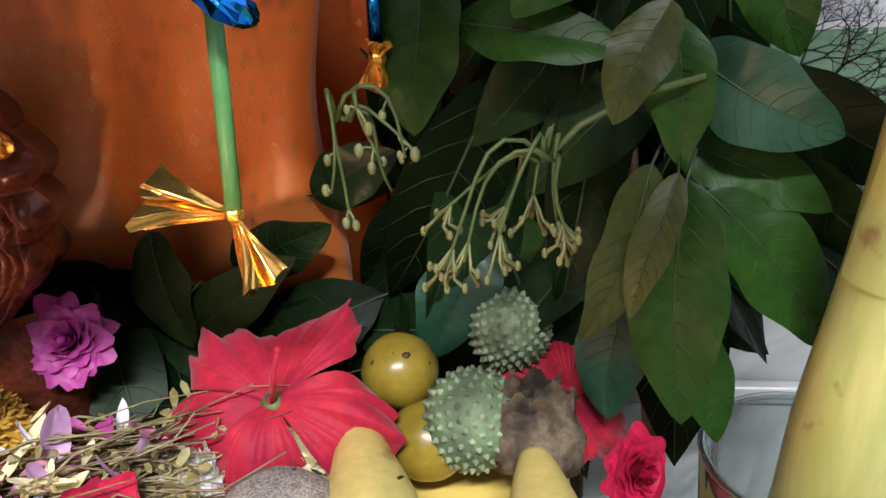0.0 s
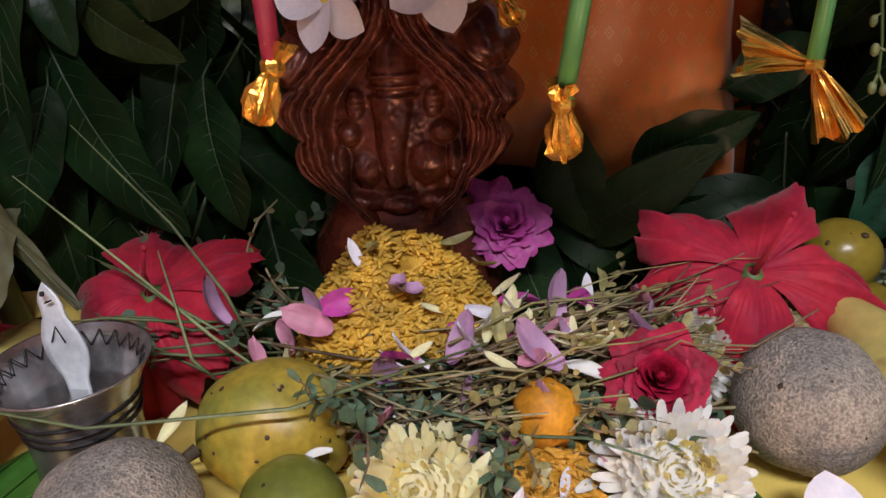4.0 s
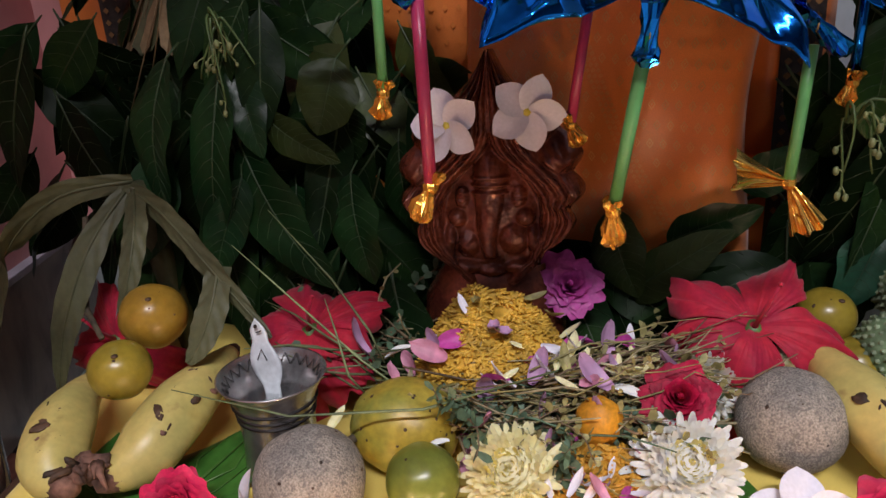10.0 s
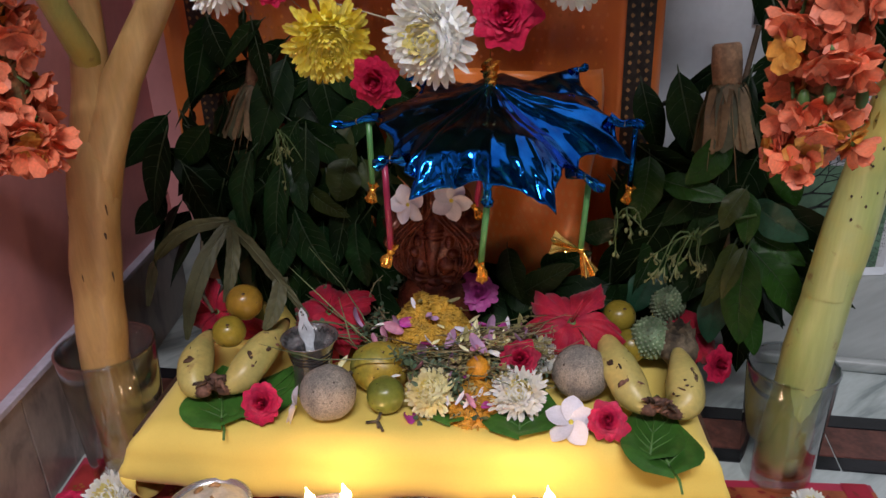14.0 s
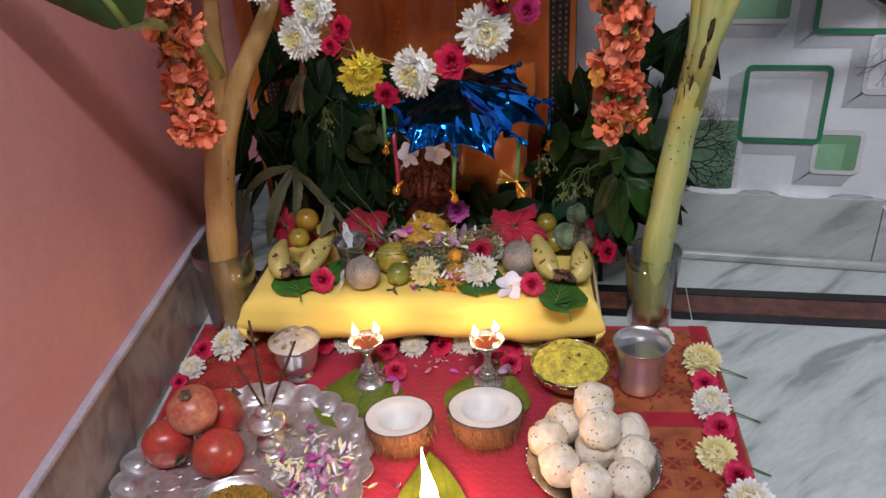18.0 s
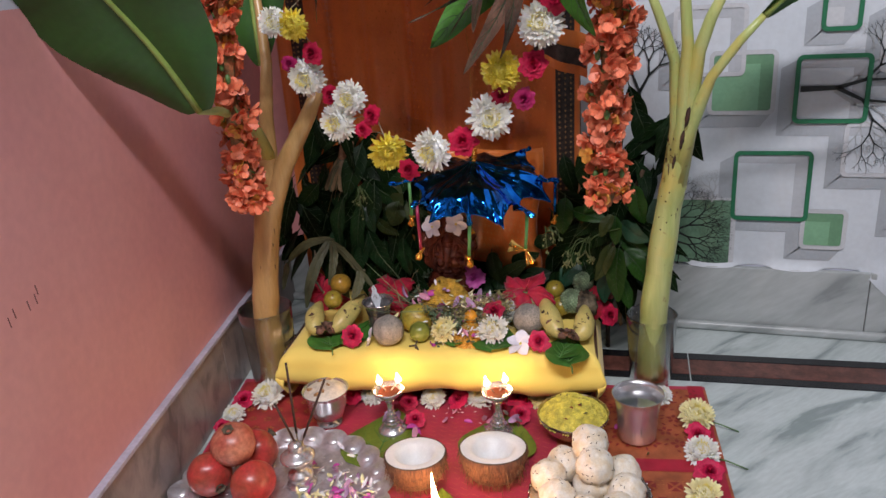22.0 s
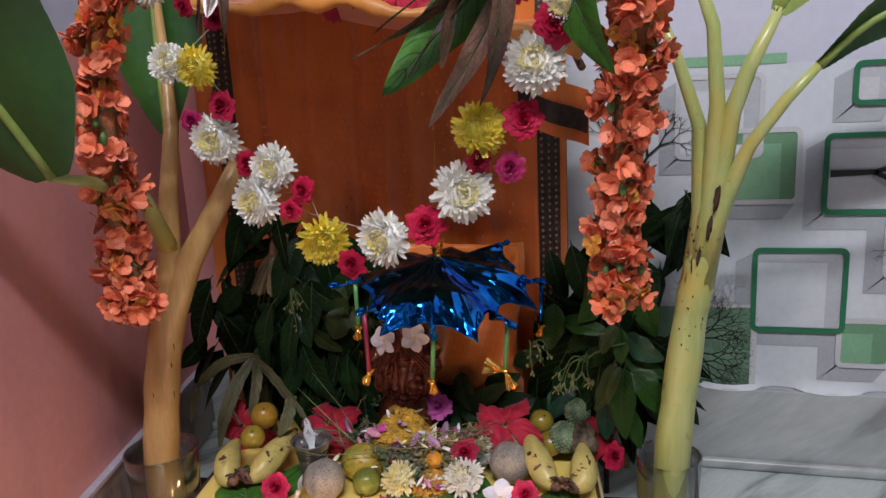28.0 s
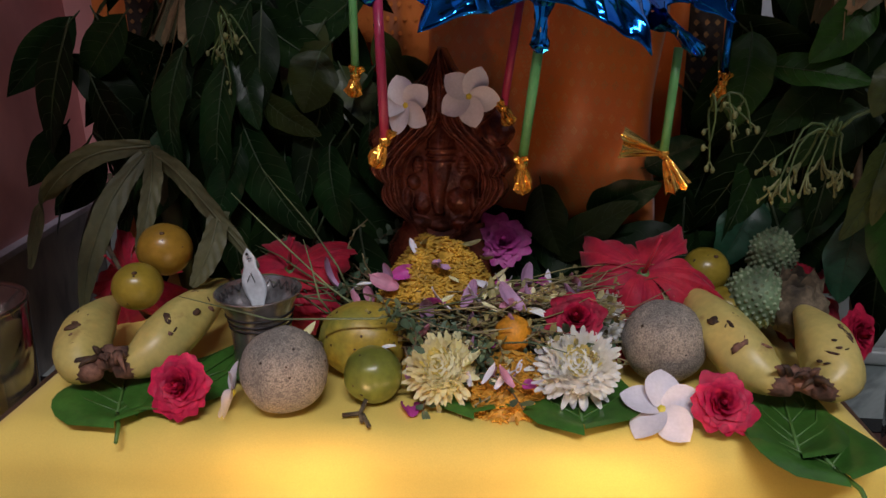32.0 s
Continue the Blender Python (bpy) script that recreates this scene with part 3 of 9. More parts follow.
def big_leaf(owner, p0, p1, w, m_, roll=0.0, bow=0.05, seed=0.0, blunt=0.8, twist=0.0):
    """One broad leaf from its stalk p0 to its tip p1, w to each side: wavy margin, raised ribs, a short stalk."""
    p0, p1 = Vector(p0), Vector(p1)
    L = (p1 - p0).length
    m = Mesh()

    def fn(u, v):
        s = (u - 0.5) * 2
        hw = w * math.sin(math.pi * min(1.0, max(0.0, v)) ** blunt) ** 0.72 * (1.0 + 0.045 * math.sin(v * 16 + seed + (2 if s > 0 else 0)))
        z = bow * L * math.sin(math.pi * v) + hw * (0.30 * abs(s) - 0.18 * s * s) + 0.09 * hw * math.sin(v * 13 + seed + s) * abs(s) ** 1.5 + 0.045 * hw * math.sin(v * 46) * abs(s) * (1 - abs(s))
        c, d = math.cos(twist * v), math.sin(twist * v)
        zb = bow * L * math.sin(math.pi * v)
        return Vector((s * hw * c - (z - zb) * d + 0.04 * L * math.sin(v * 3 + seed), L * v, zb + s * hw * d + (z - zb) * c))
    m.grid(fn, 12, 26)
    m.tube([Vector((0, -0.10 * L, -0.06 * L))] + [fn(0.5, k / 10) + Vector((0, 0, 0.0002)) for k in range(11)], [L * 0.008] + [L * 0.008 * (1 - 0.088 * k) for k in range(11)], 6, 1)
    for k in range(9):
        for sd in (-1, 1):
            v0 = 0.07 + 0.095 * k
            m.tube([fn(0.5 + sd * f * 0.47, min(0.985, v0 + 0.15 * f ** 1.5)) + Vector((0, 0, 0.00015)) for f in (0.0, 0.33, 0.66, 1.0)], [L * 0.0026, L * 0.0022, L * 0.0014, 0.0001], 4, 1)
    part("leaf", m, [m_, RIB_L], owner, "", owner.matrix_basis.inverted() @ aim(p0, p1 - p0, roll))


for k, (p0, p1, w, m_, roll) in enumerate((
        ((-0.239, 0.285, 0.304), (-0.169, 0.262, 0.205), 0.0225, LEAF_H, 0.15), ((-0.157, 0.287, 0.283), (-0.146, 0.270, 0.205), 0.0240, LEAF_H, 0.45), ((-0.249, 0.288, 0.356), (-0.258, 0.268, 0.225), 0.0205, LEAF_H, 0.3), ((-0.241, 0.292, 0.360), (-0.214, 0.274, 0.297), 0.0140, LEAF_H, -0.3),
        ((-0.222, 0.292, 0.326), (-0.165, 0.283, 0.290), 0.0130, LEAF_P, 0.2), ((-0.162, 0.292, 0.360), (-0.181, 0.282, 0.311), 0.0215, LEAF_P, -0.2), ((-0.167, 0.312, 0.325), (-0.164, 0.302, 0.279), 0.0180, LEAF_D, 0.3), ((-0.237, 0.272, 0.284), (-0.259, 0.258, 0.205), 0.0150, LEAF_H, -0.5),
        ((-0.285, 0.290, 0.365), (-0.300, 0.272, 0.255), 0.0220, LEAF_H, 0.4), ((-0.300, 0.285, 0.300), (-0.330, 0.268, 0.215), 0.0200, LEAF_H, -0.2), ((-0.210, 0.300, 0.270), (-0.205, 0.285, 0.190), 0.0230, LEAF_H, 0.2), ((-0.130, 0.310, 0.300), (-0.108, 0.300, 0.225), 0.0170, LEAF_H, 0.5), ((-0.225, 0.300, 0.400), (-0.262, 0.290, 0.330), 0.0180, LEAF_D, 0.2))):
    big_leaf(bl, p0, p1, w, m_, roll, 0.05 + 0.02 * (k % 3), k * 1.7)
for k, (p0, p1, w, m_, roll) in enumerate((
        ((0.272, 0.262, 0.357), (0.252, 0.250, 0.316), 0.0120, LEAF_Y, 0.3), ((0.270, 0.262, 0.297), (0.239, 0.248, 0.228), 0.0135, LEAF_Y, -0.3), ((0.275, 0.258, 0.296), (0.262, 0.243, 0.240), 0.0085, LEAF_Y, 0.4), ((0.286, 0.272, 0.288), (0.283, 0.255, 0.182), 0.0205, LEAF_F, 0.2), ((0.293, 0.280, 0.280), (0.343, 0.270, 0.211), 0.0195, LEAF_F, -0.3),
        ((0.261, 0.288, 0.236), (0.259, 0.275, 0.168), 0.0165, LEAF_K, 0.3), ((0.294, 0.280, 0.223), (0.303, 0.270, 0.160), 0.0125, LEAF_F, -0.2), ((0.274, 0.275, 0.350), (0.279, 0.262, 0.296), 0.0125, LEAF_F, 0.2), ((0.284, 0.290, 0.332), (0.340, 0.270, 0.305), 0.0185, LEAF_K, 0.3), ((0.282, 0.300, 0.300), (0.342, 0.280, 0.267), 0.0150, LEAF_F, -0.2),
        ((0.175, 0.312, 0.372), (0.173, 0.300, 0.300), 0.0200, LEAF_F, 0.2), ((0.190, 0.312, 0.347), (0.262, 0.290, 0.335), 0.0150, LEAF_F, -0.4), ((0.263, 0.332, 0.346), (0.205, 0.330, 0.308), 0.0190, LEAF_F, 0.3), ((0.193, 0.322, 0.242), (0.173, 0.304, 0.182), 0.0200, LEAF_K, -0.1), ((0.210, 0.340, 0.250), (0.233, 0.322, 0.192), 0.0200, LEAF_F, 0.2), ((0.255, 0.300, 0.400), (0.215, 0.290, 0.350), 0.0170, LEAF_F, 0.0), ((0.305, 0.305, 0.400), (0.330, 0.295, 0.330), 0.0190, LEAF_F, 0.3))):
    big_leaf(br_, p0, p1, w, m_, roll, 0.05 + 0.02 * (k % 3), k * 2.3)
for k, (p0, p1, w, m_, roll) in enumerate((((0.018, 0.332, 0.243), (0.040, 0.312, 0.183), 0.0190, LEAF_P, 0.2), ((0.020, 0.325, 0.181), (0.104, 0.316, 0.231), 0.0170, LEAF_P, -0.2), ((0.106, 0.345, 0.258), (0.156, 0.340, 0.280), 0.0160, LEAF_H, 0.2), ((0.060, 0.338, 0.215), (0.120, 0.325, 0.250), 0.0170, LEAF_H, 0.3))):
    big_leaf(bb, p0, p1, w, m_, roll, 0.04, k * 1.3)


def twig_flowers(name, label, base, origin, spread, n, seed, tuft=0, lead=None):
    """A spray of thin pale stalks that end in small buds."""
    r = random.Random(seed)
    t = thing(name, base, label, "buds")
    inv = t.matrix_basis.inverted()
    pale, bud = mat("pale_green_stalk", (0.085, 0.14, 0.04), 0.5, 0, 0.2, 60), mat("pale_bud", (0.22, 0.25, 0.10), 0.5, 0, 0.2, 80)
    o = inv @ Vector(origin)
    if lead:
        part("stalk", Mesh().tube([inv @ Vector(p) for p in lead] + [o], 0.0014, 6), pale, t)
    for k in range(n):
        e = o + Vector((r.uniform(*spread[0]), r.uniform(-0.02, 0.01), r.uniform(*spread[1])))
        rise = r.uniform(0.008, 0.022)
        arc = [o.lerp(e, f) + Vector((0.003 * math.sin(f * 5 + k), 0.002 * math.sin(f * 6 + 2 * k), rise * math.sin(math.pi * f ** 0.8))) for f in (0.0, 0.15, 0.3, 0.45, 0.6, 0.75, 0.9, 1.0)]
        part("stalk", Mesh().tube(arc, [0.0011, 0.0010, 0.0010, 0.0009, 0.0008, 0.0007, 0.0007, 0.0006], 6), pale, t)
        for j in range(tuft):
            tip = arc[-1] + Vector((r.uniform(-0.009, 0.009), r.uniform(-0.006, 0.006), r.uniform(-0.011, 0.001)))
            part("bud", Mesh().tube([arc[6], arc[-1].lerp(tip, 0.5), tip], [0.0005, 0.0007, 0.0011], 5).ball(0.0013, 7, 5, 0, Matrix.Translation(tip) @ Matrix.Diagonal((1, 1, 1.7, 1))), bud, t)
        for j in range(0 if tuft else r.randrange(1, 5)):
            i = r.choice((4, 5, 6, 7))
            q = arc[i] + Vector((r.uniform(-0.006, 0.006), r.uniform(-0.004, 0.003), r.uniform(-0.009, 0.001)))
            s_ = r.uniform(0.0011, 0.0022)
            part("bud", Mesh().tube([arc[i], arc[i].lerp(q, 0.6) + Vector((0, 0, 0.001)), q], [0.0005, 0.0005, 0.0008], 5).ball(s_, 8, 6, 0, Matrix.Translation(q) @ Matrix.Diagonal((1, 1, 1.5, 1))), bud, t)


twig_flowers("bud_spray", "pale green bud spray hanging among the dark leaves", (0.19, 0.27, 0.20), (0.228, 0.252, 0.303), ((-0.042, 0.022), (-0.040, -0.016)), 8, 5, 6, ((0.285, 0.262, 0.330), (0.262, 0.256, 0.326), (0.240, 0.252, 0.316)))
twig_flowers("bud_spray", "pale green bud spray hanging among the dark leaves", (0.16, 0.27, 0.20), (0.150, 0.262, 0.318), ((-0.045, 0.035), (-0.055, -0.005)), 6, 6)
twig_flowers("bud_spray", "pale green bud spray hanging among the dark leaves", (-0.26, 0.29, 0.2), (-0.245, 0.285, 0.385), ((-0.025, 0.03), (-0.05, -0.02)), 10, 8)


def blade(spine, widths, side, mats, droop=0.25, ripple=0.0004, n=130, name="leaf_blade", parent=None, at=None, rib=0.006):
    """A long banana leaf along spine, its width to both sides of the rib."""
    pts = [Vector(p) for p in spine]
    k = len(pts) - 1
    sd = Vector(side).normalized()

    def along(v):
        f = min(v * k, k - 1e-6)
        i = int(f)
        t = f - i
        p0, p1, p2, p3 = pts[max(i - 1, 0)], pts[i], pts[i + 1], pts[min(i + 2, k)]
        return 0.5 * ((2 * p1) + (p2 - p0) * t + (2 * p0 - 5 * p1 + 4 * p2 - p3) * t * t + (3 * p1 - p0 - 3 * p2 + p3) * t ** 3)

    def wid(v):
        f = min(v * (len(widths) - 1), len(widths) - 1 - 1e-6)
        i = int(f)
        return widths[i] * (1 - (f - i)) + widths[i + 1] * (f - i)
    m = Mesh()

    def fn(u, v):
        p = along(v)
        d = (along(min(1, v + 0.02)) - along(max(0, v - 0.02))).normalized()
        x = (sd - d * sd.dot(d)).normalized()
        nrm = x.cross(d)
        s = (u - 0.5) * 2
        w = wid(v)
        return p + x * s * w + nrm * (abs(s) * w * 0.22 - s * s * w * droop + ripple * math.sin(v * 210 + abs(s) * 9) * min(1.0, abs(s) * 3) + 0.006 * math.sin(v * 13 + s * 2) * abs(s) * (w / 0.09))
    m.grid(fn, 10, n)
    m.tube([along(i / 12) for i in range(13)], [rib * (1 - 0.75 * i / 12) for i in range(13)], 7, 1)
    return part(name, m, mats, parent, "", at)


GLASS = bpy.data.materials.new("clear_glass")
GLASS.use_nodes = True
gn, gl = GLASS.node_tree.nodes, GLASS.node_tree.links
gn.remove(gn["Principled BSDF"])
gt, gg, gm, gw = gn.new("ShaderNodeBsdfTransparent"), gn.new("ShaderNodeBsdfGlossy"), gn.new("ShaderNodeMixShader"), gn.new("ShaderNodeLayerWeight")
gt.inputs[0].default_value, gg.inputs["Roughness"].default_value, gw.inputs["Blend"].default_value = (0.88, 0.91, 0.91, 1), 0.05, 0.42
gl.new(gw.outputs["Facing"], gm.inputs[0]), gl.new(gt.outputs[0], gm.inputs[1]), gl.new(gg.outputs[0], gm.inputs[2]), gl.new(gm.outputs[0], gn["Material Output"].inputs[0])


def glass_vase(x, y, r, h, label):
    v = thing("glass_vase", (x, y, 0), label, "vase", "glass vases with plantain stalks")
    prof = [(0.001, 0.004), (r * 0.78, 0.004), (r * 0.82, 0.012), (r * 0.86, 0.03), (r, h), (r - 0.001, h + 0.0015), (r - 0.0025, h), (r * 0.86 - 0.003, 0.032), (r * 0.78, 0.022), (0.001, 0.020)]
    ob = part("glass_body", Mesh().lathe(prof, 40), GLASS, v)
    ob.visible_shadow = False
    part("rim", Mesh().tube([((r - 0.001) * math.cos(a * math.pi / 20), (r - 0.001) * math.sin(a * math.pi / 20), h + 0.001) for a in range(41)], 0.0020, 8), GLASS, v)
    return v


glass_vase(-0.405, 0.112, 0.054, 0.185, "clear glass tumbler vase holding a tan plantain stalk")
glass_vase(0.347, 0.272, 0.048, 0.152, "clear glass tumbler vase holding a green plantain stalk")


def stalk(at, base_pts, radii, mats, parent_label, seed, layers):
    st = thing("plantain_plant", at, parent_label, "plant", "plantain plants")
    inv = st.matrix_basis.inverted()
    pts = [inv @ Vector(p) for p in base_pts]
    fine, rr = [], []
    for i in range(len(pts) - 1):
        for j in range(8):
            t = j / 8
            fine.append(pts[i].lerp(pts[i + 1], t)), rr.append((radii[i] * (1 - t) + radii[i + 1] * t) * (1 + 0.03 * math.sin(9 * (i + t) + seed)))
    fine.append(pts[-1]), rr.append(radii[-1])
    part("stem", Mesh().tube(fine, rr, 20), mats, st)
    r = random.Random(seed)
    for k in range(layers):                       # sheath edges wrapping the stem
        i0 = r.randrange(4, len(fine) - 10)
        ang = r.uniform(0, 6.28)
        m = Mesh()

        def fn(u, v, i0=i0, ang=ang):
            i = min(i0 + round(v * 9), len(fine) - 1)
            a = ang + (u - 0.5) * 2.0 * (1 - 0.8 * v)
            q = rr[i] + 0.0012
            return fine[i] + Vector((math.cos(a) * q, math.sin(a) * q, 0))
        part("sheath", m.grid(fn, 10, 9), mats, st)
    for k in range(7):
        i = r.randrange(len(fine) // 3, len(fine) - 1)
        a = r.uniform(3.4, 6.0)
        q = fine[i] + Vector((math.cos(a) * rr[i], math.sin(a) * rr[i], 0))
        part("scar", Mesh().ball(0.0022, 7, 5, 0, Matrix.Translation(q) @ Matrix.Rotation(a, 4, "Z") @ Matrix.Diagonal((0.12, r.uniform(0.25, 0.6), r.uniform(2.0, 6.0), 1))), SCAR, st)
    return st, inv


def branch(st, inv, pts, radii, mats):
    part("leaf_stalk", Mesh().tube([inv @ Vector(p) for p in pts], radii, 12), mats, st)


pl, inv = stalk((-0.403, 0.11, 0.022), [(-0.408, 0.112, 0.022), (-0.390, 0.092, 0.186), (-0.366, 0.084, 0.30), (-0.340, 0.086, 0.42), (-0.334, 0.090, 0.455)], [0.028, 0.0262, 0.0248, 0.0242, 0.010], STALK_L, "tan plantain plant standing in a glass vase", 2, 0)
branch(pl, inv, [(-0.353, 0.086, 0.36), (-0.342, 0.088, 0.42), (-0.332, 0.095, 0.48), (-0.330, 0.11, 0.58), (-0.325, 0.13, 0.67), (-0.345, 0.165, 0.76), (-0.364, 0.192, 0.90)], [0.0235, 0.0220, 0.0185, 0.013, 0.0105, 0.0075, 0.005], STALK_L)
branch(pl, inv, [(-0.353, 0.086, 0.36), (-0.332, 0.089, 0.42), (-0.302, 0.10, 0.49), (-0.252, 0.12, 0.575), (-0.222, 0.14, 0.64)], [0.0235, 0.0210, 0.018, 0.0145, 0.010], STALK_L)
blade([inv @ Vector(p) for p in ((-0.36, 0.17, 0.66), (-0.37, 0.19, 0.82), (-0.36, 0.20, 1.0), (-0.33, 0.20, 1.2), (-0.30, 0.18, 1.36))], [0.01, 0.07, 0.085, 0.085, 0.05, 0.005], (1, 0.1, 0), [BANANA_LEAF, BANANA_YL], 0.15, parent=pl)
branch(pl, inv, [(-0.330, 0.10, 0.50), (-0.318, 0.04, 0.585), (-0.295, -0.08, 0.625), (-0.274, -0.158, 0.640)], [0.014, 0.010, 0.007, 0.005], STALK_R)
blade([inv @ Vector(p) for p in ((-0.272, -0.160, 0.640), (-0.288, -0.205, 0.726), (-0.304, -0.265, 0.806), (-0.316, -0.34, 0.886), (-0.318, -0.42, 0.966), (-0.30, -0.50, 1.04))], [0.020, 0.082, 0.108, 0.118, 0.115, 0.085, 0.02], (0.80, -0.1, 0.60), [BANANA_LEAF, BANANA_YL], 0.2, parent=pl)

pr, inv = stalk((0.347, 0.27, 0.022), [(0.347, 0.268, 0.022), (0.352, 0.243, 0.19), (0.371, 0.238, 0.377), (0.382, 0.226, 0.46), (0.392, 0.215, 0.57)], [0.0270, 0.0250, 0.0225, 0.0215, 0.010], STALK_R, "green plantain plant with drooping leaves in a glass vase", 5, 4)
branch(pr, inv, [(0.377, 0.230, 0.43), (0.383, 0.216, 0.53), (0.374, 0.19, 0.645), (0.348, 0.16, 0.72), (0.326, 0.155, 0.775)], [0.0205, 0.0145, 0.009, 0.0075, 0.006], STALK_R)
branch(pr, inv, [(0.379, 0.229, 0.43), (0.391, 0.208, 0.54), (0.393, 0.17, 0.67), (0.385, 0.155, 0.76), (0.352, 0.155, 0.857)], [0.0205, 0.0150, 0.0095, 0.008, 0.006], STALK_R)
branch(pr, inv, [(0.380, 0.229, 0.43), (0.396, 0.209, 0.54), (0.41, 0.17, 0.66), (0.425, 0.155, 0.71), (0.455, 0.15, 0.775)], [0.0205, 0.0155, 0.0105, 0.009, 0.006], STALK_R)
branch(pr, inv, [(0.381, 0.229, 0.43), (0.400, 0.207, 0.53), (0.43, 0.165, 0.62), (0.468, 0.155, 0.675), (0.500, 0.15, 0.712)], [0.0200, 0.0135, 0.008, 0.007, 0.005], STALK_R)
blade([inv @ Vector(p) for p in ((0.326, 0.155, 0.775), (0.30, 0.15, 0.83), (0.27, 0.16, 0.86), (0.22, 0.18, 0.86))], [0.012, 0.045, 0.05, 0.03, 0.004], (0.5, 0, 0.8), [BANANA_LEAF, BANANA_YL], 0.3, parent=pr)
blade([inv @ Vector(p) for p in ((0.356, 0.155, 0.85), (0.325, 0.18, 0.915), (0.235, 0.20, 0.955), (0.13, 0.20, 0.955), (0.055, 0.18, 0.900))], [0.012, 0.05, 0.065, 0.060, 0.048, 0.010], (0.25, -0.75, 0.6), [BANANA_LEAF, BANANA_YL], 0.35, parent=pr)
blade([inv @ Vector(p) for p in ((0.452, 0.15, 0.77), (0.50, 0.145, 0.835), (0.57, 0.14, 0.885), (0.68, 0.14, 0.905), (0.80, 0.15, 0.87))], [0.010, 0.035, 0.040, 0.040, 0.03, 0.005], (0.5, -0.5, -0.7), [BANANA_YL, BANANA_YL], 0.35, parent=pr)
blade([inv @ Vector(p) for p in ((0.498, 0.15, 0.71), (0.55, 0.15, 0.755), (0.62, 0.15, 0.775), (0.72, 0.16, 0.75), (0.80, 0.18, 0.69))], [0.010, 0.030, 0.034, 0.032, 0.02, 0.004], (0.3, -0.5, 0.8), [BANANA_LEAF, BANANA_YL], 0.35, parent=pr)
for p in ((0.372, 0.213, 0.43), (0.378, 0.211, 0.445), (0.384, 0.206, 0.50)):
    part("scar", Mesh().ball(0.006, 12, 9, 0, Matrix.Translation(inv @ Vector(p)) @ Matrix.Diagonal((0.6, 0.30, 2.0, 1)), lambda d: 1 + 0.7 * noise.noise(d * 2.5 + Vector(p) * 90)), SCAR, pr)
for (x, y, z), s_ in (((0.378, 0.202, 0.475), 1.0), ((0.390, 0.196, 0.515), 1.3), ((0.397, 0.186, 0.555), 1.5), ((0.384, 0.199, 0.535), 0.9), ((0.408, 0.186, 0.575), 1.2)):
    part("scar", Mesh().ball(0.004 * s_, 12, 9, 0, Matrix.Translation(inv @ Vector((x, y, z))) @ Matrix.Rotation(0.15, 4, "Y") @ Matrix.Diagonal((0.55, 0.35, 3.2, 1)), lambda d: 1 + 0.8 * noise.noise(d * 2.2 + Vector((z * 90, 0, 0)))), SCAR, pr)
for k in range(40):
    a, f = rnd.uniform(3.6, 5.6), rnd.betavariate(2, 1.6)
    c = Vector((0.360, 0.240, 0.33)).lerp(Vector((0.391, 0.216, 0.545)), f)
    rr_ = 0.0228 - 0.0022 * f
    part("scar", Mesh().ball(rnd.uniform(0.0006, 0.0017), 6, 4, 0, Matrix.Translation(inv @ (c + Vector((math.cos(a) * rr_, math.sin(a) * rr_, 0)))) @ Matrix.Diagonal((0.8, 0.5, rnd.uniform(0.8, 2.2), 1))), SCAR, pr)

# ---- orange cloth shelter ----
ORANGE = mat("orange_silk", (0.74, 0.215, 0.04), 0.34, 0, 0.12, 10, 1500, 0.25, 0.0004, col2=(0.62, 0.155, 0.03), sheen=0.3)
GOLDT = mat("gold_thread", (0.34, 0.20, 0.08), 0.45, 0.2, 0.2, 80, 900, 0.3)
DKB = mat("dark_woven_border", (0.05, 0.035, 0.03), 0.6, 0, 0.3, 120, 700, 0.3)


def hang(u, v):
    x = -0.485 + 0.67 * u
    z = 0.10 + 0.77 * v
    return (x, 0.455 + 0.013 * math.sin(x * 31 + 0.6 + 0.8 * v) + 0.007 * math.sin(x * 67 + v * 3) + 0.003 * math.sin(x * 140 - v * 5) + 0.02 * (1 - v) * (0.5 - u), z + 0.01 * math.sin(x * 14) * v)


oc = thing("orange_cloth_shelter", (-0.15, 0.455, 0.0), "orange silk cloth with woven borders draped behind the idol", "cloth")
inv = oc.matrix_basis.inverted()


def rel(fn):
    return lambda u, v: inv @ Vector(fn(u, v))


bk = part("back_panel", Mesh().grid(rel(hang), 90, 24), ORANGE, oc)
bk.modifiers.new("thickness", "SOLIDIFY").thickness = 0.0012
for u0, u1 in ((0.055, 0.105), (0.935, 0.985)):
    part("woven_border", Mesh().grid(lambda u, v, u0=u0, u1=u1: inv @ (Vector(hang(u0 + (u1 - u0) * u, v)) + Vector((0, -0.004, 0))), 6, 24), DKB, oc)
    m = Mesh()
    for j in range(70):
        for i in range(3):
            p = Vector(hang(u0 + (u1 - u0) * (0.2 + 0.3 * i), 0.02 + j / 72)) + Vector((0, -0.0052, 0))
            q = inv @ p
            m.add([q + Vector((-0.003, 0, 0)), q + Vector((0, 0, -0.003)), q + Vector((0.003, 0, 0)), q + Vector((0, 0, 0.003))], [(0, 1, 2, 3)])
    tagged(part("woven_motif", m, GOLDT, oc, smooth=False), kind="stuff")


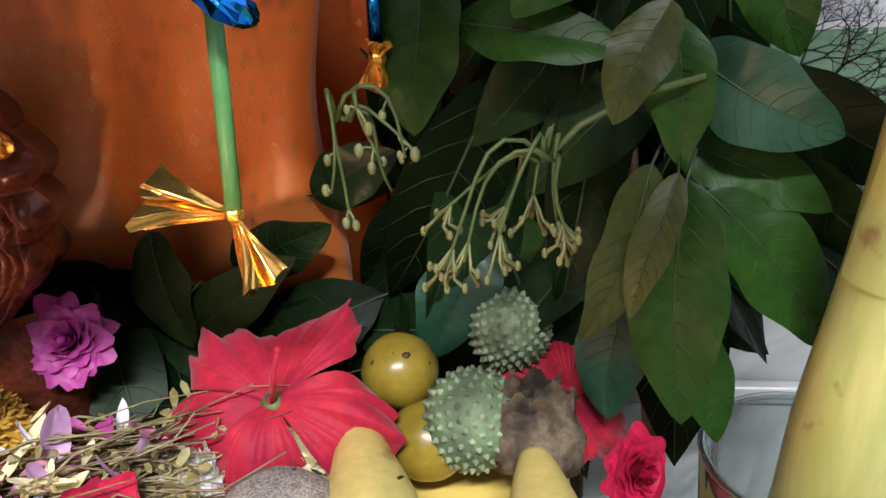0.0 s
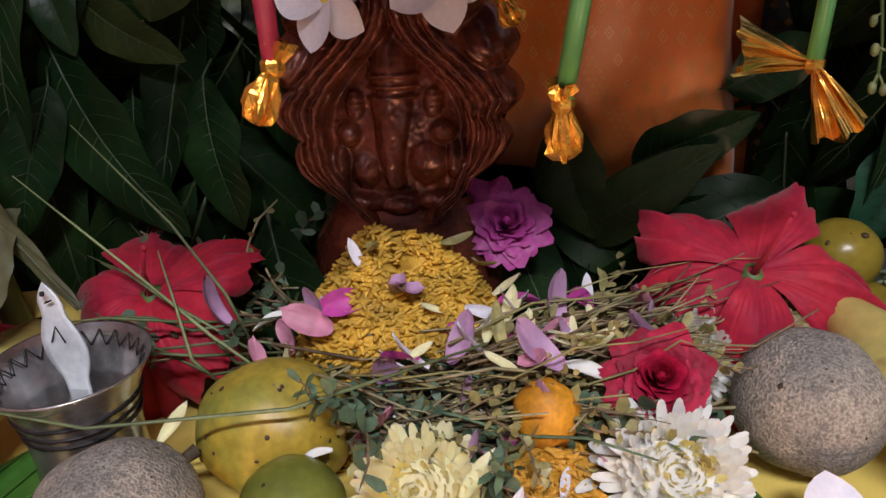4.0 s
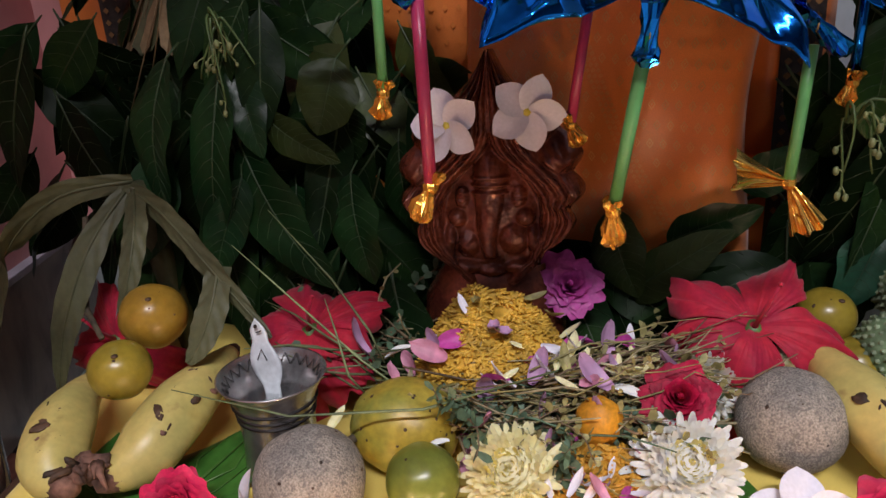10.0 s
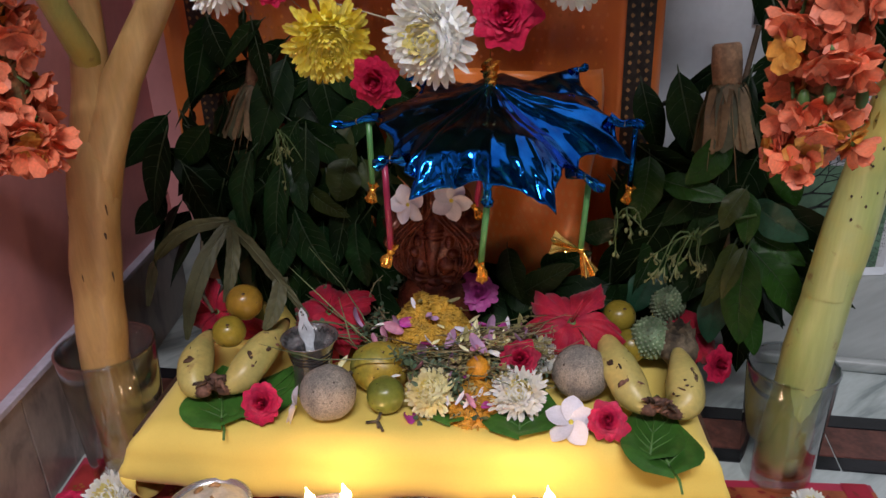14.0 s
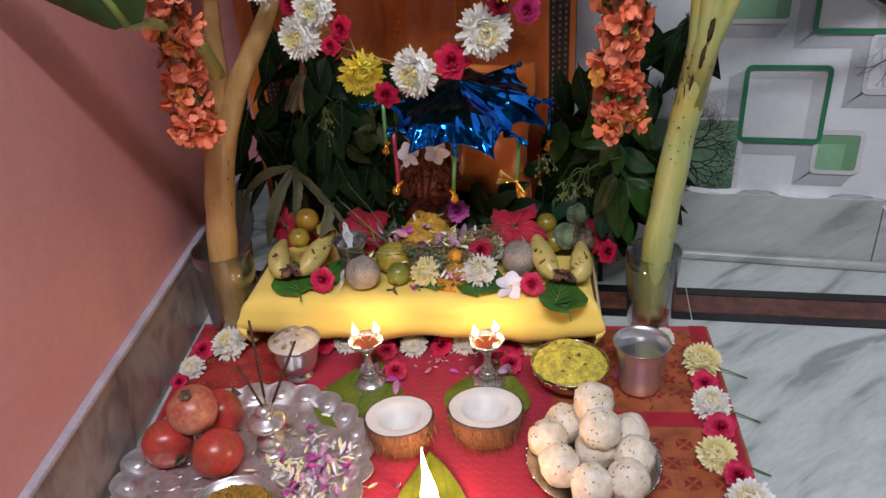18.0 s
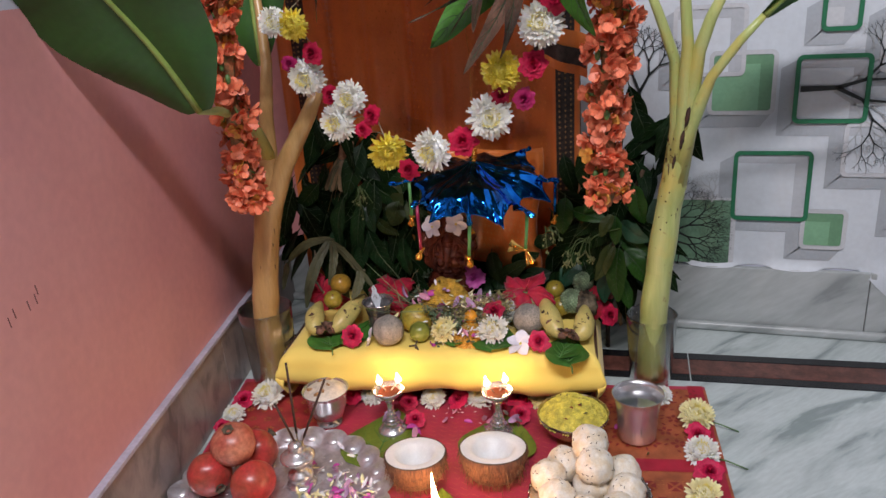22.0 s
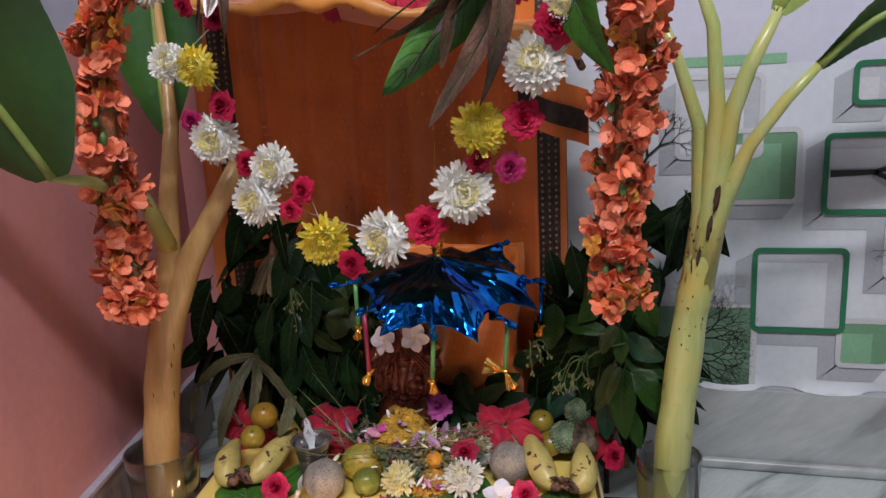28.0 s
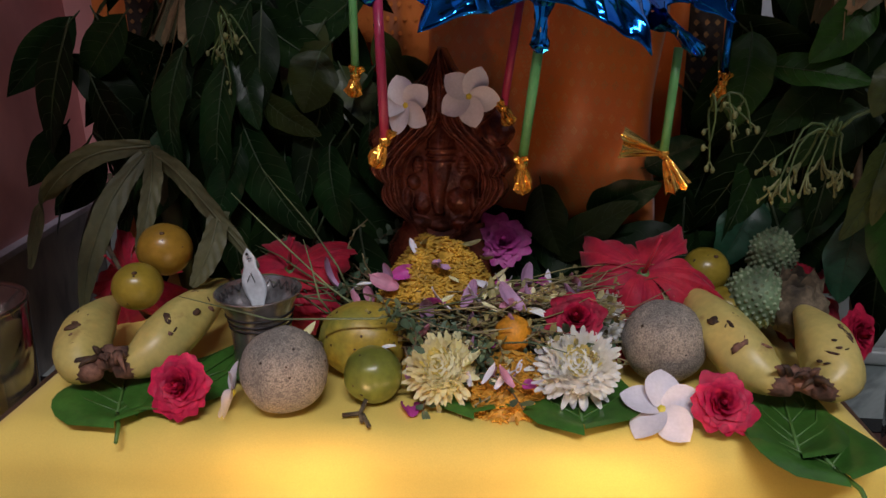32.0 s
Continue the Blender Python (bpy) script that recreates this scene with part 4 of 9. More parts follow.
m = Mesh()
for i in range(46):
    for j in range(52):
        u = 0.13 + 0.78 * (i + 0.5 * (j % 2)) / 46
        q_ = inv @ (Vector(hang(u, 0.02 + 0.96 * j / 52)) + Vector((0, -0.0016, 0)))
        m.add([q_ + Vector((-0.0024, 0, 0)), q_ + Vector((0, 0, -0.0030)), q_ + Vector((0.0024, 0, 0)), q_ + Vector((0, 0, 0.0030))], [(0, 1, 2, 3)])
tagged(part("woven_diamond", m, mat("pale_gold_weave", (0.76, 0.228, 0.043), 0.4, 0.0, 0.1, 80, 900, 0.3), oc, smooth=False), kind="stuff")


fall = thing("orange_brocade_cloth", (0.02, 0.35, 0.1295), "orange silk brocade with woven gold diamonds hanging behind the idol", "cloth")
finv = fall.matrix_basis.inverted()


def fall_pt(u, v, off=0.0):
    """The stretch of brocade that hangs in front of the back panel; its far edge is turned over."""
    z = 0.131 + 0.318 * v
    xr = 0.116 + 0.006 * math.sin(v * 9) - 0.020 * max(0.0, 0.35 - v)
    x = -0.085 + (xr + 0.085) * u
    y = 0.352 + 0.075 * max(0.0, v - 0.45) ** 1.5 + 0.007 * math.sin(x * 42 + v * 3.0) + 0.003 * math.sin(x * 90 - v * 8) + 0.010 * max(0.0, (u - 0.93) / 0.07) ** 2
    return Vector((x, y - off, z))


fs = part("brocade", Mesh().grid(lambda u, v: finv @ fall_pt(u, v), 70, 40), mat("bright_orange_brocade", (0.88, 0.27, 0.05), 0.30, 0, 0.12, 10, 1500, 0.25, 0.0004, col2=(0.78, 0.21, 0.038), sheen=0.3), fall)
fs.modifiers.new("thickness", "SOLIDIFY").thickness = 0.0012


def woven(m, u, v, w, h, wire):
    """One open diamond of gold thread, with a small one in its middle."""
    ring = []
    for k in (1.0, wire):
        ring += [finv @ fall_pt(u + dx * w * k, v + dz * h * k, 0.0014) for dx, dz in ((-1, 0), (0, -1), (1, 0), (0, 1))]
    m.add(ring, [(i, (i + 1) % 4, 4 + (i + 1) % 4, 4 + i) for i in range(4)])
    m.add([finv @ fall_pt(u + dx * w * 0.28, v + dz * h * 0.28, 0.0014) for dx, dz in ((-1, 0), (0, -1), (1, 0), (0, 1))], [(0, 1, 2, 3)])


wm = Mesh()
for j in range(21):
    for i in range(20):
        u, v = 0.03 + 0.047 * i + 0.0235 * (j % 2), 0.04 + 0.044 * j - 0.05 * (0.03 + 0.047 * i)
        if u < 0.95 and abs(u - (0.47 + (0.62 - v) * 0.75)) > 0.045 and 0.02 < v < 0.97:
            woven(wm, u, v, 0.0135, 0.0125, 0.68)
for j in range(64):                               # a slanting band of small close diamonds
    for i in (-1, 0, 1):
        v = 0.10 + 0.0125 * j
        u = 0.47 + (0.62 - v) * 0.75 + 0.020 * i
        if 0.02 < u < 0.95:
            woven(wm, u, v, 0.0085, 0.0058, 0.6)
tagged(part("woven_diamond", wm, mat("bright_gold_weave", (0.86, 0.40, 0.13), 0.34, 0.35, 0.1, 80, 900, 0.3), fall, smooth=False), kind="stuff")


def roof(u, v):
    a = Vector((-0.262 + 0.50 * u, 0.10 + 0.02 * math.sin(u * 9), 0.826 - 0.012 * u - 0.115 * max(0, u - 0.35) ** 1.3))
    b = Vector((-0.475 + 0.655 * u, 0.455, 0.895 - 0.10 * u))
    p = a.lerp(b, v)
    p.z += 0.010 * math.sin(v * 7 + u * 13) * (1 - v) * v * 4 - 0.02 * math.sin(math.pi * u) * math.sin(math.pi * v)
    return p


rf = part("roof_panel", Mesh().grid(rel(roof), 60, 24), ORANGE, oc)
rf.modifiers.new("thickness", "SOLIDIFY").thickness = 0.002
part("rolled_edge", Mesh().tube([inv @ (roof(i / 30, 0) + Vector((0, 0, -0.004 + 0.004 * math.sin(i)))) for i in range(31)], [0.008 + 0.003 * math.sin(i * 1.3) for i in range(31)], 12), mat("orange_silk_edge", (0.74, 0.30, 0.06), 0.45, 0, 0.15, 20, 1200, 0.3, 0.0005), oc)
part("hanging_fold", Mesh().grid(rel(lambda u, v: Vector((0.16 + 0.085 * u, 0.12 + 0.01 * math.sin(u * 9), 0.725 - 0.03 * u - 0.066 * v))), 10, 6), ORANGE, oc)
part("woven_border", Mesh().grid(rel(lambda u, v: Vector((0.162 + 0.081 * u, 0.1175 + 0.01 * math.sin(u * 9), 0.700 - 0.03 * u - 0.026 * v))), 10, 3), DKB, oc)
RODM = mat("plain_wood_rod", (0.22, 0.13, 0.06), 0.6, 0, 0.3, 30)
fr = thing("shelter_frame", (-0.15, 0.30, 0.0), "plain wooden frame that carries the orange cloth", "frame")
inv = fr.matrix_basis.inverted()
for a, b in (((-0.47, 0.475, 0.0), (-0.47, 0.475, 0.885)), ((0.18, 0.475, 0.0), (0.18, 0.475, 0.785)), ((-0.47, 0.475, 0.882), (0.18, 0.475, 0.782)), ((-0.262, 0.115, 0.818), (-0.47, 0.470, 0.882)), ((0.238, 0.115, 0.722), (0.18, 0.470, 0.785))):
    part("rod", Mesh().tube([inv @ Vector(a), inv @ Vector(b)], 0.005, 8), RODM, fr)
# cords that hold the garlands
cord = mat("maroon_cord", (0.16, 0.05, 0.06), 0.6, 0, 0.3, 200)
for p in (((-0.075, 0.02, 1.06), (-0.088, 0.02, 0.97), (-0.10, 0.02, 0.878)), ((0.202, 0.0, 1.05), (0.203, 0.0, 0.98), (0.210, -0.02, 0.90)), ((0.178, 0.03, 1.05), (0.19, 0.03, 0.98), (0.20, 0.02, 0.92))):
    c0 = Vector(p[0])
    c = thing("hanging_cord", pose(*p[-1]), "thin maroon cord hanging from the ceiling hook", "cord", "hanging cords")
    inv = c.matrix_basis.inverted()
    part("strand", Mesh().tube([inv @ Vector(q) for q in ((c0.x + 0.05, c0.y + 0.25, 2.69), (c0.x + 0.02, c0.y + 0.1, 1.6), *p)], 0.0022, 7), cord, c)

# ---- flowers ----
PET_W = mat("white_petal", (0.93, 0.92, 0.84), 0.55, 0, 0.04, 60, 500, 0.1, 0.0003, sub=0.7, sss=0.006)
PET_CY = mat("cream_petal", (0.93, 0.82, 0.30), 0.55, 0, 0.06, 60, 500, 0.1, 0.0003, sub=0.7, sss=0.006)
PET_Y = mat("yellow_petal", (0.95, 0.78, 0.10), 0.55, 0, 0.1, 60, 500, 0.1, 0.0003, sub=0.7, sss=0.006)
PET_PY = mat("pale_yellow_petal", (0.97, 0.89, 0.50), 0.55, 0, 0.06, 60, 500, 0.1, 0.0003, sub=0.7, sss=0.006)
PET_YM = mat("soft_yellow_petal", (0.95, 0.83, 0.28), 0.55, 0, 0.06, 60, 500, 0.1, 0.0003, sub=0.7, sss=0.006)
PET_R = mat("crimson_rose_petal", (0.41, 0.008, 0.042), 0.6, 0, 0.25, 60, 400, 0.35, 0.0005, col2=(0.32, 0.005, 0.036), rand=0.3, spec=0.25)
PET_RB = mat("bright_red_petal", (0.45, 0.014, 0.036), 0.62, 0, 0.2, 50, 260, 0.35, 0.0006, col2=(0.34, 0.008, 0.038), sub=0.15, spec=0.25, sheen=0.15)
PET_M = mat("magenta_petal", (0.56, 0.07, 0.36), 0.5, 0, 0.15, 50, 400, 0.2, 0.0004, sub=0.1)
PET_L = mat("lilac_petal", (0.55, 0.32, 0.52), 0.55, 0, 0.2, 50)
PET_PK = mat("pink_petal", (0.70, 0.30, 0.42), 0.55, 0, 0.2, 50)
PET_O = mat("orange_crossandra_petal", (0.96, 0.26, 0.13), 0.5, 0, 0.14, 60, 500, 0.15, 0.0003, sub=0.25, rand=0.2)
PET_OY = mat("amber_crossandra_petal", (0.80, 0.36, 0.06), 0.5, 0, 0.12, 60, 500, 0.15, 0.0003, sub=0.15)
PET_S = mat("white_lilac_petal", (0.84, 0.81, 0.88), 0.5, 0, 0.06, 60, 500, 0.1, 0.0003, sub=0.2)
GREEN_S = mat("green_sepal", (0.10, 0.20, 0.05), 0.5, 0, 0.2, 60)


def petal(m, base, out, up, L, w, curl=0.3, cup=0.2, slot=0, n=4, blunt=0.5, ruffle=0.0, seed=0.0):
    """One petal from base, growing along out and bending towards up."""
    o, u = Vector(out).normalized(), Vector(up).normalized()
    s = o.cross(u).normalized()

    def fn(a, v):
        x = (a - 0.5) * 2
        hw = w * math.sin(math.pi * min(1.0, 0.12 + v * (0.88 - 0.38 * blunt))) ** 0.8 * math.sqrt(max(0.0, 1 - v ** 10))
        k = curl * v
        d = o * (L * v * math.cos(k * 0.7)) + u * (L * v * math.sin(k) + cup * hw * x * x + ruffle * w * math.sin(x * 7 + seed + v * 6) * v)
        return Vector(base) + d + s * (x * hw)
    return m.grid(fn, 2 if n < 8 else 6, n)if slot == 0 else m.grid(fn, 2 if n < 8 else 6, n, slot)


def strap(m, base, o, up, L, w, curl, slot):
    """One round-ended strap petal, slightly hollow."""
    side = o.cross(up).normalized()

    def fn(a, v):
        x, v = (a - 0.5) * 2, 1 - (1 - v) ** 1.8
        hw = w * (0.45 + 0.55 * math.sin(math.pi / 2 * min(1.0, v * 1.5))) * math.sqrt(max(0.0, 1 - v ** 7))
        return base + o * (L * v * math.cos(curl * v * 0.7)) + up * (L * v * math.sin(curl * v) + 0.35 * hw * x * x) + side * (x * hw)
    m.grid(fn, 2, 6, slot)


def mum_mesh(r, seed, n=310, two=True, pieces=None):
    """A full chrysanthemum that faces +z: strap petals spread evenly over a dome; the inner ones in the second slot."""
    m, q = Mesh(), random.Random(seed)
    for k in range(n):
        f = (k + 0.5) / n
        lift = math.pi / 2 * (1 - f ** 0.62) - 0.12 + q.uniform(-0.10, 0.10)
        a = k * 2.39996 + q.uniform(-0.12, 0.12)
        reach = r * (0.52 + 0.48 * f ** 0.8) * q.uniform(0.88, 1.08)
        o = Vector((math.cos(a) * math.cos(lift), math.sin(a) * math.cos(lift), math.sin(lift)))
        up = Vector((-math.cos(a) * math.sin(lift), -math.sin(a) * math.sin(lift), math.cos(lift)))
        own = pieces is not None and k >= n - 56
        if own:
            pieces.append(Mesh())
        strap(pieces[-1] if own else m, o * (0.25 * reach), o, up, reach * 0.75, r * q.uniform(0.064, 0.090) * (0.36 + 0.64 * f ** 0.5), 0.42 if f < 0.75 else q.uniform(-0.20, 0.35), 1 if (two and f < 0.34) else 0)
    m.ball(r * 0.64, 16, 10, 0, Matrix.Diagonal((1, 1, 0.80, 1)))
    m.lathe([(0.0005, -r * 0.42), (r * 0.18, -r * 0.38), (r * 0.25, -r * 0.2), (r * 0.2, r * 0.05)], 10, 2)
    return m


def rose_mesh(r, seed, ruffle=0.2, pieces=None):
    """An open rose that faces +z: curved petals wrapped about its middle, ring upon ring, the outer ones rolled back."""
    m, q = Mesh(), random.Random(seed)
    r *= 0.92
    for i, n in enumerate((3, 3, 4, 4, 5, 5, 6, 6, 7)):
        f = i / 8
        for j in range(n):
            a0 = 2 * math.pi * (j + 0.43 * i) / n + q.uniform(-0.2, 0.2)
            R, H = r * (0.08 + 0.60 * f) * q.uniform(0.90, 1.07), r * (0.58 - 0.26 * f) * q.uniform(0.84, 1.10)
            hw, flare, sd = math.pi / n * 1.42, (0.04 + 0.24 * f ** 1.8) * q.uniform(0.6, 1.3), q.uniform(0, 6)

            def fn(u, v, a0=a0, R=R, H=H, hw=hw, flare=flare, sd=sd, f=f):
                x = (u - 0.5) * 2
                h = v * (1 - 0.24 * abs(x) ** 2.6 + 0.03 * math.sin(x * 7 + sd))
                th = a0 + x * hw * (0.55 + 0.45 * math.sin(math.pi / 2 * min(1.0, h * 1.4)))
                rad = R * (0.22 + 0.78 * min(1.0, h) ** 0.55) + r * flare * h ** 3 + 0.035 * r * x + ruffle * 0.30 * r * h ** 3 * math.sin(x * 4.4 + sd) * (0.35 + f)
                z = -r * 0.12 * f + H * h - r * (0.06 + 0.22 * f) * max(0.0, h - 0.68) ** 1.3 * 2.2 + ruffle * 0.16 * r * h ** 3 * math.sin(x * 7 + sd * 2)
                return Vector((rad * math.cos(th), rad * math.sin(th), z))
            if pieces is not None:
                pieces.append(Mesh())
            (pieces[-1] if pieces else m).grid(fn, 10, 8)
    m.lathe([(0.0005, -r * 0.3), (r * 0.2, -r * 0.22), (r * 0.28, -0.02 * r)], 10, 1)
    m.ball(r * 0.10, 10, 8, 0, Matrix.Translation((0, 0, r * 0.26)) @ Matrix.Diagonal((1, 1, 2.2, 1)))
    return m


def plumeria_mesh(r, pieces):
    m = Mesh()
    for j in range(5):
        a = 2 * math.pi * j / 5
        o = Vector((math.cos(a) * 0.96, math.sin(a) * 0.96, 0.28))
        pieces.append(Mesh())
        petal(pieces[-1], o * r * 0.04, o, (0.3 * math.sin(a), -0.3 * math.cos(a), 1), r, r * 0.42, -0.2, 0.15, 0, 9, 0.12)
    m.ball(r * 0.13, 8, 5, 1, Matrix.Diagonal((1, 1, 0.5, 1)))
    return m


def hibiscus_mesh(r, seed, pieces):
    """Five broad overlapping petals that open wide, crinkled along their veins and ruffled at the margin."""
    m, q = Mesh(), random.Random(seed)
    for j in range(5):
        a = -1.65 + 2 * math.pi * j / 5 + q.uniform(-0.14, 0.14)
        lift, roll, L, wd, sd = (0.55, 0.28, 0.34, 0.22, 0.38)[j], (-1, 1)[j % 2] * q.uniform(0.25, 0.6), r * q.uniform(1.15, 1.35), r * q.uniform(0.41, 0.47), q.uniform(0, 6)
        droop = (1.30, 0.50, 0.35, 0.40, 0.75)[j]
        o, s_ = Vector((math.cos(a), math.sin(a), 0)), Vector((-math.sin(a), math.cos(a), 0))

        def fn(u, v, o=o, s_=s_, lift=lift, roll=roll, L=L, wd=wd, sd=sd, droop=droop, k=j):
            x = (u - 0.5) * 2
            fan = (0.10 + 0.90 * math.sin(min(1.0, v * 1.05) * math.pi / 2) ** 1.25)
            rim = 1.0 - 0.24 * x * x + 0.035 * math.sin(x * 11 + sd) + 0.02 * math.sin(x * 23 + sd * 2)
            th = x * 0.85
            out = L * v * (0.90 * rim) * (1 - 0.10 * v)
            z = L * (lift * v - droop * v ** 2.2) + 0.0015 * (k % 2)
            z += 0.030 * wd * math.sin(x * 34) * v + 0.012 * wd * math.sin(x * 71 + 1) * v
            z += v ** 3 * wd * (0.15 * math.sin(x * 5.5 + sd) + 0.09 * math.sin(x * 12 + sd * 2) + 0.05 * math.sin(x * 21 + sd))
            z += v * wd * 0.22 * noise.noise(Vector((x * 1.6 + sd, v * 1.8, sd)))
            return o * (out * (1 - 0.10 * x * x * v)) + s_ * (math.sin(th) / 0.75 * wd * fan * (1 - 0.16 * v ** 6)) + Vector((0, 0, z + x * wd * roll * v + (0.10 - 0.34 * v) * wd * x * x * v))
        pieces.append(Mesh().grid(fn, 34, 18))
    m.lathe([(0.0005, -r * 0.25), (r * 0.10, -r * 0.16), (r * 0.12, r * 0.03), (r * 0.05, r * 0.06)], 10, 0)
    return m


MUM_W = [mum_mesh(0.030, s).make("petals", [PET_W, PET_CY, GREEN_S]) for s in (1, 2, 3)]
MUM_Y = [mum_mesh(0.028, s).make("petals", [PET_Y, PET_Y, GREEN_S]) for s in (4, 5)]
ROSE = [rose_mesh(0.024, s).make("petals", [PET_R, GREEN_S]) for s in (1, 2, 3)]
ROSE_D = rose_mesh(0.024, 12, 0.15).make("petals", [mat("pink_crimson_petal", (0.42, 0.012, 0.11), 0.5, 0, 0.15, 50, 400, 0.2, 0.0004, sub=0.1), GREEN_S])


def flower_parts(build, core, mats, core_mats):
    """The meshes of one flower: its core and each petal."""
    pieces = []
    m = build(pieces)
    return [(core, m.make(core, core_mats))] + [("petal", p.make("petal", mats)) for p in pieces]


PLUM = flower_parts(lambda p: plumeria_mesh(0.027, p), "throat", [PET_S], [PET_S, PET_Y])
MUM_WB = [flower_parts(lambda p, s=s: mum_mesh(0.030, s, 310, True, p), "heart", [PET_W], [PET_W, PET_CY, GREEN_S]) for s in (1, 2, 3)]
MUM_PB = [flower_parts(lambda p, s=s: mum_mesh(0.029, s, 310, True, p), "heart", [PET_PY], [PET_PY, PET_YM, GREEN_S]) for s in (6, 7)]
HIBI = [flower_parts(lambda p, s=s: hibiscus_mesh(0.058, s, p), "calyx", [PET_RB], [GREEN_S]) for s in (1, 2)]
ROSE_P = [flower_parts(lambda p, s=s: rose_mesh(0.024, s, 0.16, p), "heart", [PET_R], [PET_R, GREEN_S]) for s in (1, 2, 3)]
PET_K = mat("bright_rose_petal", (0.56, 0.016, 0.075), 0.55, 0, 0.2, 60, 400, 0.3, 0.0005, col2=(0.44, 0.010, 0.058), rand=0.25, spec=0.3)
ROSE_K = [flower_parts(lambda p, s=s: rose_mesh(0.024, s, 0.16, p), "heart", [PET_K], [PET_K, GREEN_S]) for s in (4, 5, 6)]
ROSE_MP = flower_parts(lambda p: rose_mesh(0.024, 9, 0.26, p), "heart", [PET_M], [PET_M, GREEN_S])


def dress(f, pieces, at):
    for nm, me in pieces:
        part(nm, me, None, f, "", at)


def facing(p, d, spin=0.0):
    """A pose at p whose +z looks along d."""
    return Matrix.Translation(p) @ Vector(d).to_track_quat("Z", "Y").to_matrix().to_4x4() @ Matrix.Rotation(spin, 4, "Z")


# ---- the mixed flower garland ----
G_M, G_W, G_Y, G_R = "magenta", "white", "yellow", "rose"
gar = thing("flower_garland", (0.05, -0.055, 0.56), "garland of white and yellow chrysanthemums and red roses on a string", "garland")
inv = gar.matrix_basis.inverted()
LOOP = (((-0.168, -0.062, 0.869), G_W, 0.0208), ((-0.125, -0.062, 0.888), G_R, 0.0250), ((-0.148, -0.062, 0.862), G_M, 0.0187), ((-0.198, -0.062, 0.832), G_W, 0.0270), ((-0.162, -0.058, 0.806), G_R, 0.0136), ((-0.132, -0.055, 0.792), G_R, 0.0147), ((-0.200, -0.041, 0.750), G_W, 0.0245), ((-0.170, -0.038, 0.744), G_Y, 0.0267), ((-0.149, -0.022, 0.700), G_R, 0.0217), ((-0.193, -0.017, 0.685), G_M, 0.0164), ((-0.173, -0.010, 0.663), G_W, 0.0329), ((-0.142, -0.004, 0.633), G_R, 0.0177), ((-0.107, -0.003, 0.628), G_W, 0.0298), ((-0.133, -0.002, 0.589), G_W, 0.0332), ((-0.073, -0.002, 0.600), G_R, 0.0199), ((-0.053, -0.002, 0.540), G_Y, 0.0332), ((-0.019, -0.002, 0.513), G_R, 0.0210), ((-0.093, -0.002, 0.576), G_R, 0.0166), ((0.024, -0.002, 0.544), G_W, 0.0354), ((0.073, -0.002, 0.558), G_R, 0.0266), ((0.116, -0.002, 0.595), G_W, 0.0376), ((0.171, -0.003, 0.621), G_M, 0.0199), ((0.137, -0.003, 0.628), G_R, 0.0166), ((0.139, -0.010, 0.663), G_Y, 0.0318), ((0.189, -0.013, 0.672), G_R, 0.0241), ((0.204, -0.032, 0.728), G_W, 0.0354), ((0.226, -0.045, 0.763), G_R, 0.0254), ((0.255, -0.057, 0.802), G_W, 0.0272), ((0.237, -0.052, 0.781), G_W, 0.0252), ((0.249, -0.062, 0.832), G_Y, 0.0322), ((0.205, -0.061, 0.826), G_R, 0.0302), ((0.191, -0.057, 0.800), G_R, 0.0209), ((0.252, -0.062, 0.868), G_R, 0.0208))
part("string", Mesh().tube([inv @ Vector((x, y + 0.012, z)) for (x, y, z), k, s in LOOP if k != G_M], 0.0008, 5), mat("cotton_string", (0.5, 0.45, 0.3), 0.8, 0, 0.2, 200), gar)
for i, ((x, y, z), k, s) in enumerate(LOOP):
    q = random.Random(i)
    me, r0 = {G_W: (MUM_W[i % 3], 0.030), G_Y: (MUM_Y[i % 2], 0.028), G_R: (ROSE[i % 3], 0.024), G_M: (ROSE_D, 0.024)}[k]
    d = Vector((q.uniform(-0.35, 0.5), -1, q.uniform(-0.45, 0.25)))
    part({G_W: "white_chrysanthemum", G_Y: "yellow_chrysanthemum"}.get(k, "rose"), me, None, gar, "", inv @ facing((x, y + q.uniform(-0.006, 0.006), z), d, q.uniform(0, 6)) @ Matrix.Scale(s / r0, 4))


# ---- orange garlands ----
def floret(r, seed):
    m, q = Mesh(), random.Random(seed)
    for j in range(9):
        a = 2 * math.pi * j / 5 + (0.6 if j > 4 else 0) + q.uniform(-0.25, 0.25)
        h = 0.4 if j < 5 else 1.1
        o = Vector((math.sin(a), math.cos(a), h + q.uniform(-0.1, 0.3))).normalized()
        petal(m, (0, 0, 0), o, (0, 0, 1), r * q.uniform(0.8, 1.1), r * q.uniform(0.30, 0.40), q.uniform(-0.6, 0.2), 0.15, 0, 8 if j % 3 == 0 else 5, 0.95, 0.16, q.uniform(0, 6))
    m.tube([(0, 0, 0), (0, -r * 0.25, -r * 0.7)], [r * 0.08, r * 0.06], 5, 1)
    return m


FLO = [floret(0.0172, s).make("floret", [PET_O, GREEN_S]) for s in range(4)] + [floret(0.0155, 9).make("floret", [PET_OY, GREEN_S])]


